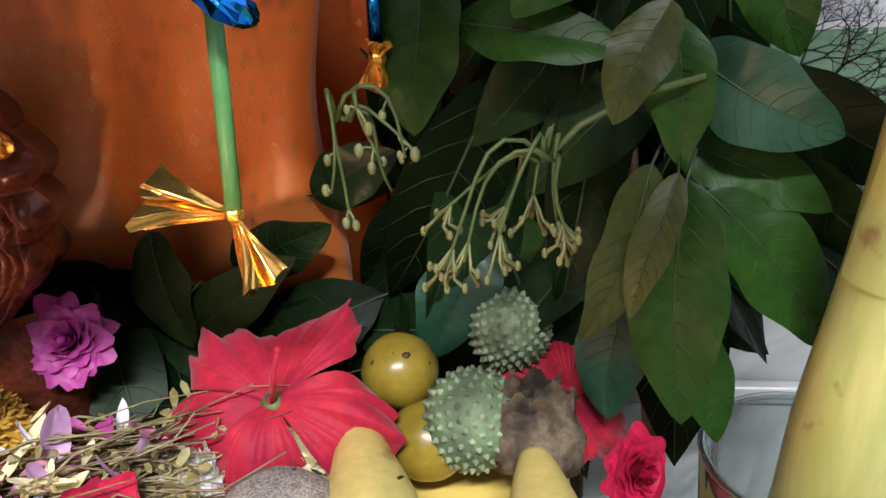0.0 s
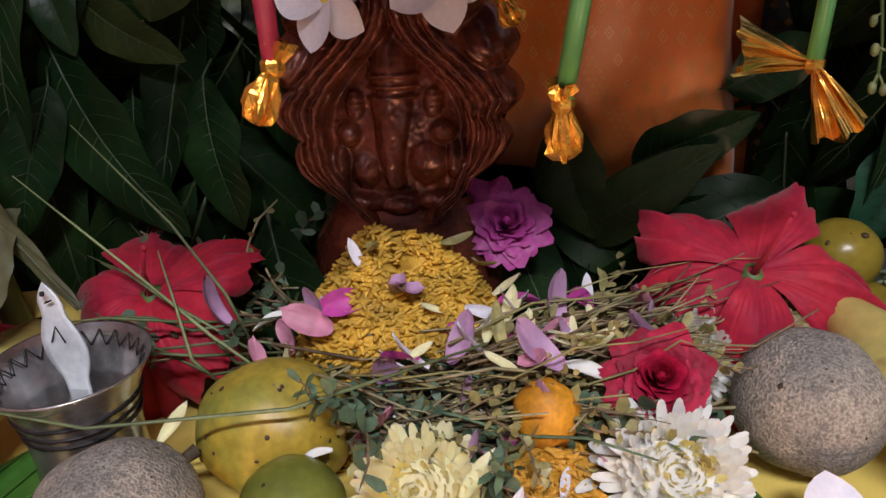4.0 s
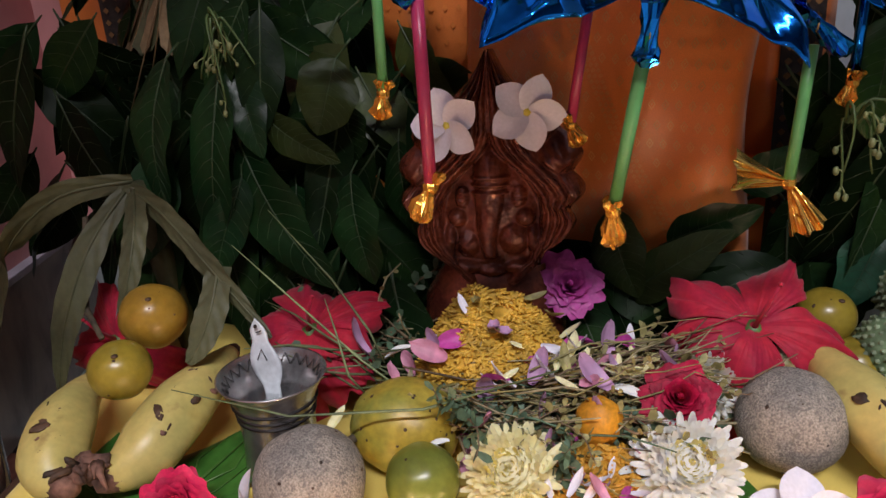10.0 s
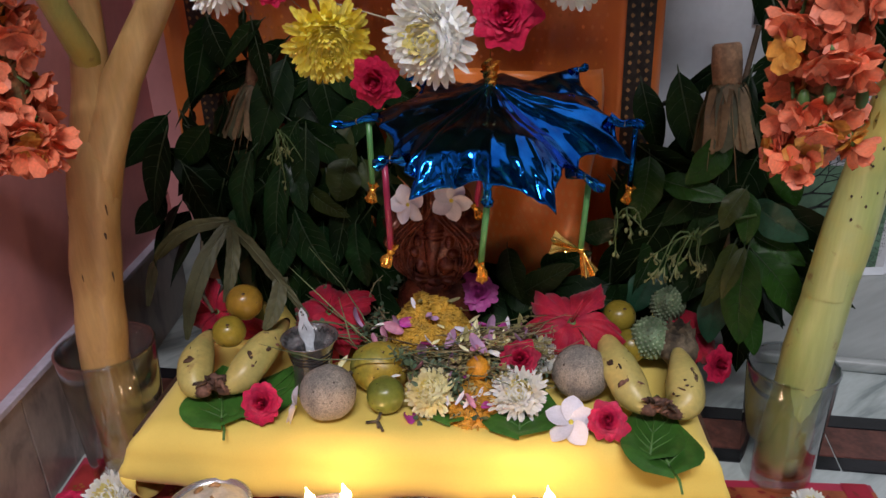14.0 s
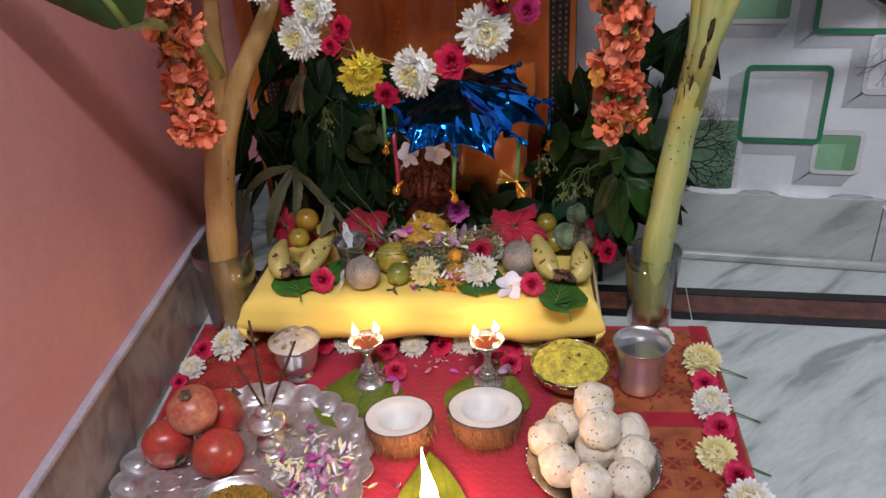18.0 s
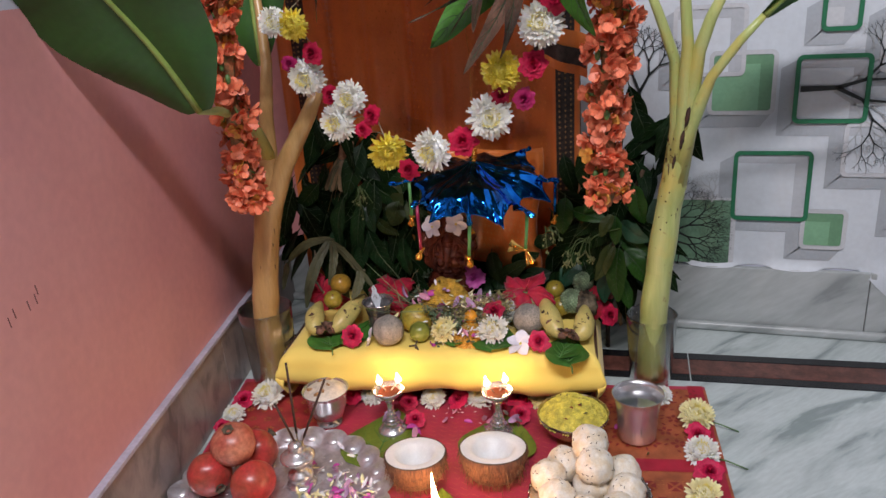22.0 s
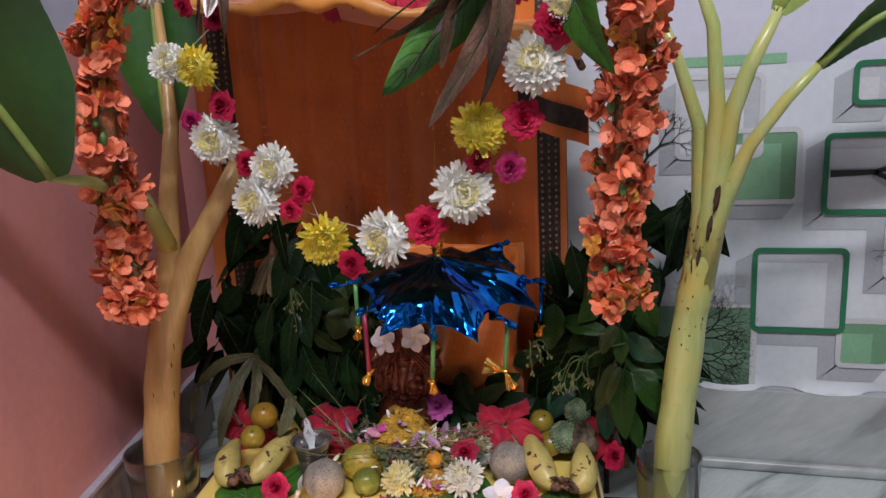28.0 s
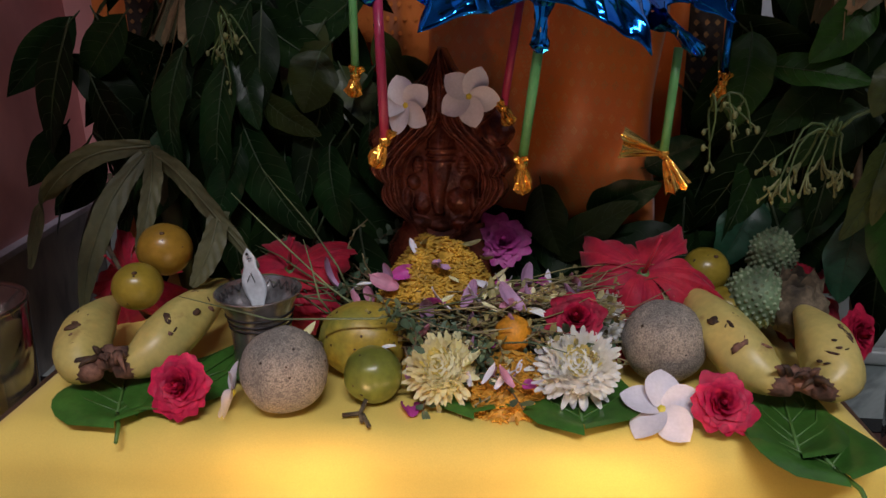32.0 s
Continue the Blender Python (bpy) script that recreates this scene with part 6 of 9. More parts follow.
SILVER = mat("worn_silver", (0.62, 0.58, 0.56), 0.24, 1.0, 0.15, 40, 300, 0.15, 0.0005)
COPPERY = mat("tarnished_silver_copper", (0.62, 0.60, 0.60), 0.26, 0.85, 0.25, 40, 300, 0.25, 0.0005)
ENGRAVE = mat("dark_engraving", (0.04, 0.035, 0.035), 0.5, 0.6, 0.3, 60)
BETEL = mat("betel_leaf", (0.06, 0.19, 0.03), 0.32, 0, 0.18, 20, 200, 0.25, 0.0006, rand=0.2)
# lighter olive copy of the betel leaf, with the lamps' flame light painted in
BETEL_O = mat("flame_lit_betel_leaf", (0.15, 0.21, 0.026), 0.34, 0, 0.2, 20, 200, 0.25, 0.0006, col2=(0.10, 0.16, 0.020), rand=0.15)
RICE_Y = mat("turmeric_rice", (0.74, 0.45, 0.055), 0.6, 0, 0.25, 70, 500, 0.2, 0.0004)
RICE_S = mat("saffron_rice", (0.74, 0.38, 0.04), 0.6, 0, 0.2, 80, 500, 0.2, 0.0004)
HERB = mat("grey_green_herb", (0.12, 0.20, 0.115), 0.6, 0, 0.25, 60, 300, 0.2, 0.0004, rand=0.35)
HERB_Y = mat("yellowing_herb", (0.36, 0.32, 0.12), 0.6, 0, 0.25, 60, 300, 0.2, 0.0004, rand=0.3)
TWIG_P = mat("pale_straw", (0.42, 0.36, 0.20), 0.7, 0, 0.25, 60, 300, 0.3, 0.0004)
TWIG = mat("dry_twig", (0.26, 0.18, 0.10), 0.75, 0, 0.3, 60, 300, 0.3, 0.0004, rand=0.3)
GRASS = mat("grass_blade", (0.20, 0.25, 0.11), 0.55, 0, 0.25, 30, 300, 0.2, 0.0004, rand=0.3)
MARI = mat("marigold_orange", (0.80, 0.34, 0.02), 0.6, 0, 0.2, 80, 500, 0.2, 0.0004)


def fruit(name, label, cat, x, y, z, r, m_, squash=(1, 1, 1), lump=0.04, group="", seed=0, dots=0):
    t = thing(name, (x, y, z), label, cat, group)
    part("skin", Mesh().ball(r, 32, 20, 0, Matrix.Diagonal((*squash, 1)), lambda p: 1 + lump * noise.noise(p * 1.8 + Vector((seed, 0, 0)))), m_, t)
    q = random.Random(seed)
    if dots:
        m = Mesh()
        for k in range(dots):
            a, b = q.uniform(0, 6.28), q.uniform(-0.9, 1.2)
            n = Vector((math.cos(a) * math.cos(b), math.sin(a) * math.cos(b), math.sin(b)))
            p = Vector([n[i] * r * squash[i] * 0.997 for i in range(3)])
            m.ball(q.uniform(0.0005, 0.0013), 6, 4, 0, facing(p, n) @ Matrix.Diagonal((1, q.uniform(0.6, 1.4), 0.35, 1)))
        tagged(part("speckle", m, BAN_TIP, t), kind="stuff")
    return t


for x, y, r, sd in ((-0.137, 0.112, 0.0300, 1), (0.121, 0.201, 0.0305, 5)):
    w = fruit("wood_apple", "round rough grey wood apple on the yellow cloth", "fruit", x, y, TZ + r * 0.98, r, WAPPLE, (1, 1, 0.99), 0.05, "wood apples", sd, 16)
    part("stem_scar", Mesh().lathe([(0.0005, 0.0), (0.0025, 0.0002), (0.003, 0.0006), (0.0015, 0.0009), (0.0005, 0.0006)], 14), DRY, w, "", facing(Vector((0.3, 0.8, 0.5)).normalized() * r, (0.3, 0.8, 0.5)))
mg = fruit("mango", "speckled yellow-green mango beside the wood apple", "fruit", -0.100, 0.172, TZ + 0.028, 0.0305, GUAVA, (1.12, 0.95, 0.93), 0.06, "", 3, 90)
part("stalk", Mesh().tube([(-0.024, -0.022, 0.004), (-0.030, -0.030, 0.002), (-0.033, -0.036, -0.012)], [0.003, 0.0022, 0.003], 7), DRY, mg)
gf = fruit("green_fruit", "small glossy green fruit with a dry twig stem", "fruit", -0.080, 0.133, TZ + 0.020, 0.0205, GREENF, (1, 1, 0.98), 0.04, "", 7, 14)
for pts in (((0.0, -0.018, -0.010), (-0.002, -0.026, -0.016), (0.002, -0.034, -0.0175)), ((-0.002, -0.026, -0.016), (-0.014, -0.028, -0.0178)), ((0.0, -0.027, -0.016), (0.008, -0.038, -0.0178))):
    part("twig", Mesh().tube(pts, 0.0016, 6), DRY, gf)
for x, y, z, r, m_, sd in ((-0.266, 0.188, 0.215, 0.0215, LIME, 2), (-0.266, 0.147, 0.199, 0.0185, LIME_G, 4), (0.157, 0.288, 0.186, 0.019, LIME_G, 5), (0.172, 0.268, 0.160, 0.020, LIME_G, 8)):
    l_ = fruit("lime", "glossy olive-yellow lime resting on the fruit pile", "fruit", x, y, z, r, m_, (1, 1, 0.96), 0.03, "limes", sd, 6)
    part("stem_dot", Mesh().ball(0.0022, 7, 5, 0, Matrix.Diagonal((1, 1, 0.5, 1))), BAN_TIP, l_, "", Matrix.Translation((0.3 * r, -0.5 * r, 0.78 * r)))


def banana(parent, a, b, bow, r, seed, neck):
    """A plump small banana from its blunt end a to its narrow end b, bowed to one side, with soft edges along it."""
    a, b = Vector(a), Vector(b)
    q = random.Random(seed)
    pts, rr = [], []
    for i in range(25):
        t = i / 24
        pts.append(a.lerp(b, t) + Vector(bow) * math.sin(math.pi * t) + (Vector(neck) - a) * (0.50 * max(0.0, 1 - t / 0.24) ** 2))
        blunt = 0.42 + 0.58 * math.sin(math.pi / 2 * min(1.0, t / 0.24)) ** 0.8
        taper = 1 - 0.62 * max(0.0, (t - 0.50) / 0.50) ** 1.7
        rr.append(r * max(0.06, blunt * (0.90 + 0.12 * math.sin(math.pi * min(1.0, t * 1.3)))) * taper)
    d = (b - a).normalized()
    k = Mesh().tube(pts, rr, 20)
    end = (pts[0] - pts[1]).normalized()
    k.v = [tuple(pts[j] + (Vector(k.v[j * 20 + i]) - pts[j]) * (1 + 0.045 * math.cos(5 * 2 * math.pi * i / 20 + seed) * math.sin(math.pi * min(1.0, j / 20)))) for j in range(25) for i in range(20)]
    ob = part("banana", k, BANANA, parent)
    part("tip", Mesh().tube([pts[-1] - d * 0.001, pts[-1] + d * 0.004, pts[-1] + d * 0.007], [r * 0.36, r * 0.26, r * 0.17], 9), BAN_TIP, ob)
    part("neck", Mesh().tube([pts[1] - end * 0.001, pts[0] + end * 0.001, pts[0] + end * 0.006], [rr[1] * 1.015, rr[0] * 1.03, rr[0] * 0.55], 14), STEMB, ob)
    for j in range(11):
        i = q.randrange(2, 17)
        n = Vector((q.uniform(-0.8, 0.8), -1, q.uniform(0.0, 1.3))).normalized()
        n = (n - d * n.dot(d)).normalized()
        size = q.uniform(0.003, 0.0075) if j < 4 else q.uniform(0.0008, 0.003)
        part("bruise", Mesh().ball(size, 12, 6, 0, facing(pts[i] + n * rr[i] * 0.992, n, q.uniform(0, 3)) @ Matrix.Diagonal((1, q.uniform(0.15, 0.8), 0.16, 1)), lambda d_, j=j: 1 + 0.9 * noise.noise(d_ * 2.2 + Vector((j * 3.0, seed, 0)))), BAN_TIP if j % 3 else STEMB, ob)


def banana_crown(parent, p, along, seed):
    """The dried torn stalk that joins two bananas: a few shrivelled strips about a pinkish-brown lump."""
    q = random.Random(seed)
    p, along = Vector(p), Vector(along).normalized()
    cr = part("crown", Mesh().ball(0.0105, 22, 14, 0, Matrix.Translation(p) @ along.to_track_quat("X", "Z").to_matrix().to_4x4() @ Matrix.Diagonal((1.55, 0.75, 0.75, 1)), lambda v: 1 + 0.55 * noise.noise(v * 2.6 + Vector((seed, 0, 0))) + 0.25 * noise.noise(v * 7)), STEMB, parent)
    for k in range(8):
        s0 = p + along * q.uniform(-0.013, 0.013) + Vector((0, -0.004, 0.005))
        e = s0 + Vector((q.uniform(-0.012, 0.012), q.uniform(-0.012, -0.002), q.uniform(-0.010, 0.010)))
        part("torn_strip", Mesh().tube([s0, s0.lerp(e, 0.5) + Vector((0, -0.002, 0.003)), e], [0.0026, 0.0020, 0.0007], 6), BAN_TIP if k % 2 else STEMB, cr)


hl = thing("banana_pair", (-0.275, 0.12, TZ), "pair of small ripe bananas joined at the stem on a leaf", "bananas", "banana pairs")
inv = hl.matrix_basis.inverted()
banana(hl, inv @ Vector((-0.284, 0.092, 0.1495)), inv @ Vector((-0.320, 0.188, 0.166)), (-0.002, -0.008, 0.006), 0.0190, 1, inv @ Vector((-0.266, 0.100, 0.156)))
banana(hl, inv @ Vector((-0.248, 0.106, 0.1505)), inv @ Vector((-0.232, 0.214, 0.176)), (0.004, -0.006, 0.006), 0.0190, 2, inv @ Vector((-0.266, 0.100, 0.156)))
banana_crown(hl, inv @ Vector((-0.266, 0.103, 0.160)), (1, 0.1, 0.25), 2)
hr = thing("banana_pair", (0.20, 0.18, TZ), "pair of small ripe bananas joined at the stem on a leaf", "bananas", "banana pairs")
inv = hr.matrix_basis.inverted()
banana(hr, inv @ Vector((0.185, 0.157, 0.1525)), inv @ Vector((0.140, 0.262, 0.176)), (-0.002, -0.008, 0.006), 0.0192, 3, inv @ Vector((0.204, 0.155, 0.155)))
banana(hr, inv @ Vector((0.228, 0.157, 0.1515)), inv @ Vector((0.222, 0.244, 0.172)), (0.003, -0.006, 0.004), 0.0190, 4, inv @ Vector((0.204, 0.155, 0.155)))
banana_crown(hr, inv @ Vector((0.204, 0.158, 0.158)), (1, 0, -0.1), 5)


VEIN = mat("pale_betel_vein", (0.085, 0.205, 0.040), 0.45, 0, 0.15, 60)


def heart_leaf(name, label, at, L, w, m_, group="betel leaves", droop=0.0, stem=0.035):
    t = thing(name, at, label, "leaf", group)

    def fn(u, v):
        s = (u - 0.5) * 2
        hw = w * (math.sin(math.pi * v ** 0.62) ** 0.85 if 0 < v < 1 else 0.0)
        y = L * v - L * 0.16 * abs(s) * (1 - v) ** 2
        return (s * hw, y, 0.0015 + 0.004 * math.sin(s * 2.2) ** 2 + 0.003 * math.sin(v * 8 + s) * abs(s) - droop * max(0, 0.15 - v) * L)
    part("blade", Mesh().grid(fn, 10, 12), m_, t)
    part("midrib", Mesh().tube([(0, 0, 0.0022), (0, L * 0.5, 0.0026), (0, L * 0.95, 0.002)], [0.0014, 0.001, 0.0004], 5), VEIN, t)
    for k in (-1, 1):
        for v0, v1 in ((0.05, 0.45), (0.15, 0.65), (0.35, 0.85)):
            a, b = Vector(fn(0.5, v0)), Vector(fn(0.5 + 0.42 * k, v1))
            part("vein", Mesh().tube([a + Vector((0, 0, 0.0004)), Vector(fn(0.5 + 0.25 * k, (v0 + v1) / 2)) + Vector((0, 0, 0.0004)), b], [0.0008, 0.0006, 0.0003], 4), VEIN, t)
    if stem:
        part("stem", Mesh().tube([(0, 0.002, 0.002), (0.003, -stem * 0.6, 0.0025), (0.002, -stem, -0.002)], [0.0016, 0.0015, 0.0013], 6), VEIN, t)
    return t


heart_leaf("betel_leaf", "dark green heart-shaped betel leaf under the bananas", (-0.248, 0.078, TZ, 0, 0, 28), 0.105, 0.045, BETEL, droop=0.0, stem=0.03)
heart_leaf("betel_leaf", "dark green heart-shaped betel leaf under the bananas", (-0.228, 0.092, TZ + 0.002, 0, 0, -12), 0.10, 0.036, BETEL, stem=0.0)
heart_leaf("betel_leaf", "dark green heart-shaped betel leaf under the bananas", (0.214, 0.098, TZ, 0, 0, 16), 0.100, 0.040, BETEL, stem=0.032)
heart_leaf("betel_leaf", "dark green heart-shaped betel leaf under the bananas", (0.196, 0.112, TZ + 0.002, 0, 0, -4), 0.095, 0.032, BETEL, stem=0.0)
heart_leaf("betel_leaf", "green betel leaf under the chrysanthemums and rice", (0.066, 0.124, TZ + 0.001, 0, 0, 8), 0.10, 0.044, BETEL, stem=0.0)
heart_leaf("betel_leaf", "green betel leaf under the chrysanthemums and rice", (-0.006, 0.128, TZ + 0.002, 0, 0, 4), 0.09, 0.034, BETEL, stem=0.0)


def bloom(name, label, me, r0, x, y, z, d, r, group, spin=0.0, squash=1.0):
    f = thing(name, facing((x, y, z), d, spin), label, "flower", group)
    at = Matrix.Diagonal((r / r0, r / r0, squash * r / r0, 1))
    if isinstance(me, list):
        dress(f, me, at)
    else:
        part("petals", me, None, f, "", at)
    return f


bloom("chrysanthemum", "pale yellow chrysanthemum head on a betel leaf", MUM_PB[0], 0.029, -0.031, 0.140, 0.154, (-0.1, -0.75, 0.8), 0.029, "chrysanthemums on the platform")
bloom("chrysanthemum", "white chrysanthemum head with a cream centre on a betel leaf", MUM_WB[0], 0.030, 0.061, 0.156, 0.155, (0.05, -0.7, 0.8), 0.032, "chrysanthemums on the platform")
bloom("chrysanthemum", "white chrysanthemum half hidden by the hibiscus", MUM_WB[1], 0.030, 0.076, 0.226, 0.163, (-0.3, -0.75, 0.7), 0.025, "chrysanthemums on the platform")
bloom("chrysanthemum", "yellow chrysanthemum half hidden by the wood apple", MUM_PB[1], 0.029, 0.114, 0.236, 0.163, (0.1, -0.8, 0.5), 0.026, "chrysanthemums on the platform")
bloom("rose", "deep red rose head leaning on the wood apple", ROSE_P[0], 0.024, 0.058, 0.182, 0.180, (-0.05, -0.7, 0.75), 0.026, "roses on the platform")
bloom("rose", "bright pink-red rose head on the yellow cloth", ROSE_K[1], 0.024, -0.203, 0.090, 0.152, (0.1, -0.9, 0.5), 0.026, "roses on the platform")
bloom("rose", "bright pink-red rose head on the yellow cloth", ROSE_K[2], 0.024, 0.153, 0.135, 0.150, (0.1, -0.9, 0.55), 0.025, "roses on the platform")
bloom("rose", "dark red rose lying by the leaves", ROSE_P[0], 0.024, 0.268, 0.262, 0.150, (0.5, -0.6, 0.3), 0.024, "roses on the platform")
bloom("peony_flower", "ruffled magenta blossom beside the clay idol", ROSE_MP, 0.024, -0.008, 0.282, 0.204, (0.1, -0.8, 0.6), 0.028, "roses on the platform")
bloom("plumeria", "white plumeria blossom lying on the yellow cloth", PLUM, 0.027, 0.117, 0.140, 0.138, (-0.1, -0.6, 0.9), 0.029, "plumeria blossoms", 0.4)
bloom("plumeria", "half closed white plumeria blossom on the cloth", PLUM, 0.027, -0.170, 0.099, 0.145, (-0.9, -0.3, 0.3), 0.023, "plumeria blossoms", 0.9)
hib = [bloom("hibiscus", "large ruffled red hibiscus blossom", HIBI[0], 0.058, 0.106, 0.250, 0.193, (0.05, -0.45, 0.9), 0.056, "hibiscus blossoms", 0.1), bloom("hibiscus", "large ruffled red hibiscus blossom", HIBI[1], 0.058, -0.180, 0.232, 0.186, (0.0, -0.42, 0.9), 0.056, "hibiscus blossoms", -0.3),
       bloom("hibiscus", "dark red hibiscus blossom behind the bananas", HIBI[0], 0.058, -0.335, 0.235, 0.170, (-0.1, -0.8, 0.5), 0.045, "hibiscus blossoms", 1.2), bloom("hibiscus", "dark red hibiscus blossom behind the thorny fruit", HIBI[1], 0.058, 0.240, 0.300, 0.165, (0.1, -0.8, 0.5), 0.042, "hibiscus blossoms", 2.2)]
for h in hib:
    part("stamen", Mesh().tube([(0, 0, 0), (0.004, 0, 0.02), (0.010, 0.004, 0.036)], [0.0018, 0.0014, 0.001], 6), PET_RB, h)
    part("stamen_tip", Mesh().ball(0.0016, 7, 5, 0, Matrix.Translation((0.010, 0.004, 0.036))), PET_RB, h)
for i, (x, y, r, sd) in enumerate(((0.194, 0.268, 0.0235, 1), (0.210, 0.310, 0.0200, 2))):
    sf = thing("thorn_apple", (x, y, TZ + 0.043 + 0.024 * i), "round green thorn apple covered in short spikes", "fruit", "thorn apples")
    part("skin", Mesh().ball(r, 24, 16, 0, None, lambda p: 1 + 0.05 * noise.noise(p * 3)), SPIKE, sf)
    m = Mesh()
    for k in range(230):
        zz = 1 - 2 * (k + 0.5) / 230
        a = k * 2.39996
        n = Vector((math.sqrt(1 - zz * zz) * math.cos(a), math.sqrt(1 - zz * zz) * math.sin(a), zz))
        m.lathe([(0.0021, 0), (0.0012, 0.0012), (0.0003, 0.0022)], 5, 0, facing(n * r * 0.99, n))
    tagged(part("spike", m, mat("thorn_tips", (0.34, 0.44, 0.26), 0.6, 0, 0.3, 60), sf), kind="stuff")
dh = thing("dried_thorn_apple", (0.222, 0.262, TZ + 0.038), "dried split brown thorn apple husk", "fruit")
part("husk", Mesh().ball(0.022, 24, 16, 0, None, lambda p: 1 + 0.35 * noise.noise(p * 3.2)), DRY, dh)
for k in range(6):
    part("flap", Mesh().grid(lambda u, v, k=k: (0.012 * math.cos(k) + (u - 0.5) * 0.012, 0.012 * math.sin(k), 0.012 + 0.016 * v + 0.004 * math.sin(u * 6 + k)), 4, 4), DRY, dh)

# silver cup with a spoon
cup = thing("silver_cup", (-0.171, 0.152, TZ), "small engraved silver cup of water holding a spoon", "cup")
part("body", Mesh().lathe([(0.001, 0.001), (0.021, 0.001), (0.0225, 0.003), (0.0225, 0.010), (0.0215, 0.030), (0.0225, 0.048), (0.0255, 0.060), (0.031, 0.0695), (0.0318, 0.0708), (0.0305, 0.0708), (0.0245, 0.060), (0.0208, 0.045), (0.0205, 0.010), (0.001, 0.006)], 48), COPPERY, cup)
part("water", Mesh().lathe([(0.0001, 0.0512), (0.0219, 0.0512)], 32), GLASS, cup)
for z, r in ((0.046, 0.0226), (0.050, 0.0232), (0.055, 0.0246)):
    part("engraved_ring", Mesh().tube([((r) * math.cos(a * math.pi / 24), (r) * math.sin(a * math.pi / 24), z) for a in range(49)], 0.0007, 5), ENGRAVE, cup)
zz = Mesh()
for k in range(24):
    a0, a1 = 2 * math.pi * k / 24, 2 * math.pi * (k + 0.5) / 24
    for a, b in (((a0, 0.0262, 0.0628), (a1, 0.0296, 0.0686)), ((a1, 0.0296, 0.0686), (a0 + 2 * math.pi / 24, 0.0262, 0.0628))):
        zz.tube([((a[1] - 0.0012) * math.cos(a[0]), (a[1] - 0.0012) * math.sin(a[0]), a[2]), ((b[1] - 0.0012) * math.cos(b[0]), (b[1] - 0.0012) * math.sin(b[0]), b[2])], 0.0003, 4)
part("zigzag_engraving", zz, ENGRAVE, cup)
sp = thing("silver_spoon", (-0.171, 0.152, TZ + 0.05), "flat silver spoon with a leaf-shaped handle standing in the cup", "spoon")


def spoon_pt(u, v):
    s = (u - 0.5) * 2
    w = 0.0050 if v < 0.45 else 0.0050 + 0.0045 * math.sin(math.pi * (v - 0.45) / 0.36) if v < 0.81 else 0.0052 * max(0.0, math.sin(math.pi * (0.28 + (v - 0.81) / 0.19 * 0.72)))
    return (s * w - 0.014 * v, 0.004 + 0.012 * v, -0.028 + 0.075 * v)


h = part("handle", Mesh().grid(spoon_pt, 6, 26), mat("bright_silver", (0.74, 0.80, 0.84), 0.45, 0.15, 0.12, 60, 300, 0.2, 0.0004), sp)
h.modifiers.new("thickness", "SOLIDIFY").thickness = 0.0012
part("engraving", Mesh().tube([(-0.0135, 0.0112, 0.022), (-0.0105, 0.0118, 0.029), (-0.0075, 0.0112, 0.022)], 0.0004, 4).tube([(-0.0125, 0.0125, 0.0395), (-0.0095, 0.0128, 0.0405)], 0.0005, 4).ball(0.0012, 6, 4, 0, Matrix.Translation((-0.0125, 0.0125, 0.0435))), ENGRAVE, sp)

# heaps of coloured rice
grain = Mesh().ball(1.0, 6, 4, 0, Matrix.Diagonal((0.0013, 0.0011, 0.0043, 1)))


def rice_heap(name, label, x, y, z, rx, ry, h, m_, n, seed):
    q = random.Random(seed)
    t = thing(name, (x, y, z), label, "rice")

    def top(a, rr):
        return h * (1 - rr ** 2.8) * (1 + 0.12 * math.sin(3 * a + seed)) + 0.004 * wob((a, rr, seed), 3)
    part("heap", Mesh().grid(lambda u, v: (rx * v * math.cos(6.28318 * u), ry * v * math.sin(6.28318 * u), max(0.0, top(6.28318 * u, v) - 0.001)), 40, 12, 0, True), m_, t)
    g = Mesh()
    for k in range(n):
        a, rr = q.uniform(0, 6.28), math.sqrt(q.random()) * 1.02
        p = Vector((rx * rr * math.cos(a), ry * rr * math.sin(a), max(0.001, top(a, min(rr, 1)))))
        g.add(grain.v, grain.f, 0, Matrix.Translation(p) @ Euler((q.uniform(0.9, 2.2), q.uniform(-0.5, 0.5), q.uniform(0, 6.28))).to_matrix().to_4x4())
    tagged(part("grain", g, m_, t), kind="stuff")
    return t


rice_heap("rice_heap", "heap of turmeric-yellow rice grains before the idol", -0.057, 0.232, TZ, 0.061, 0.056, 0.080, RICE_Y, 3300, 1)
rice_heap("rice_patch", "small patch of saffron rice between the chrysanthemums", 0.012, 0.160, TZ, 0.034, 0.040, 0.030, RICE_S, 900, 2)
mr = thing("marigold_bud", (0.014, 0.170, 0.170), "small orange marigold bud on the rice", "flower")
part("petals", Mesh().ball(0.013, 16, 12, 0, Matrix.Diagonal((1, 1, 1.15, 1)), lambda p: 1 + 0.16 * noise.noise(p * 9)), MARI, mr)

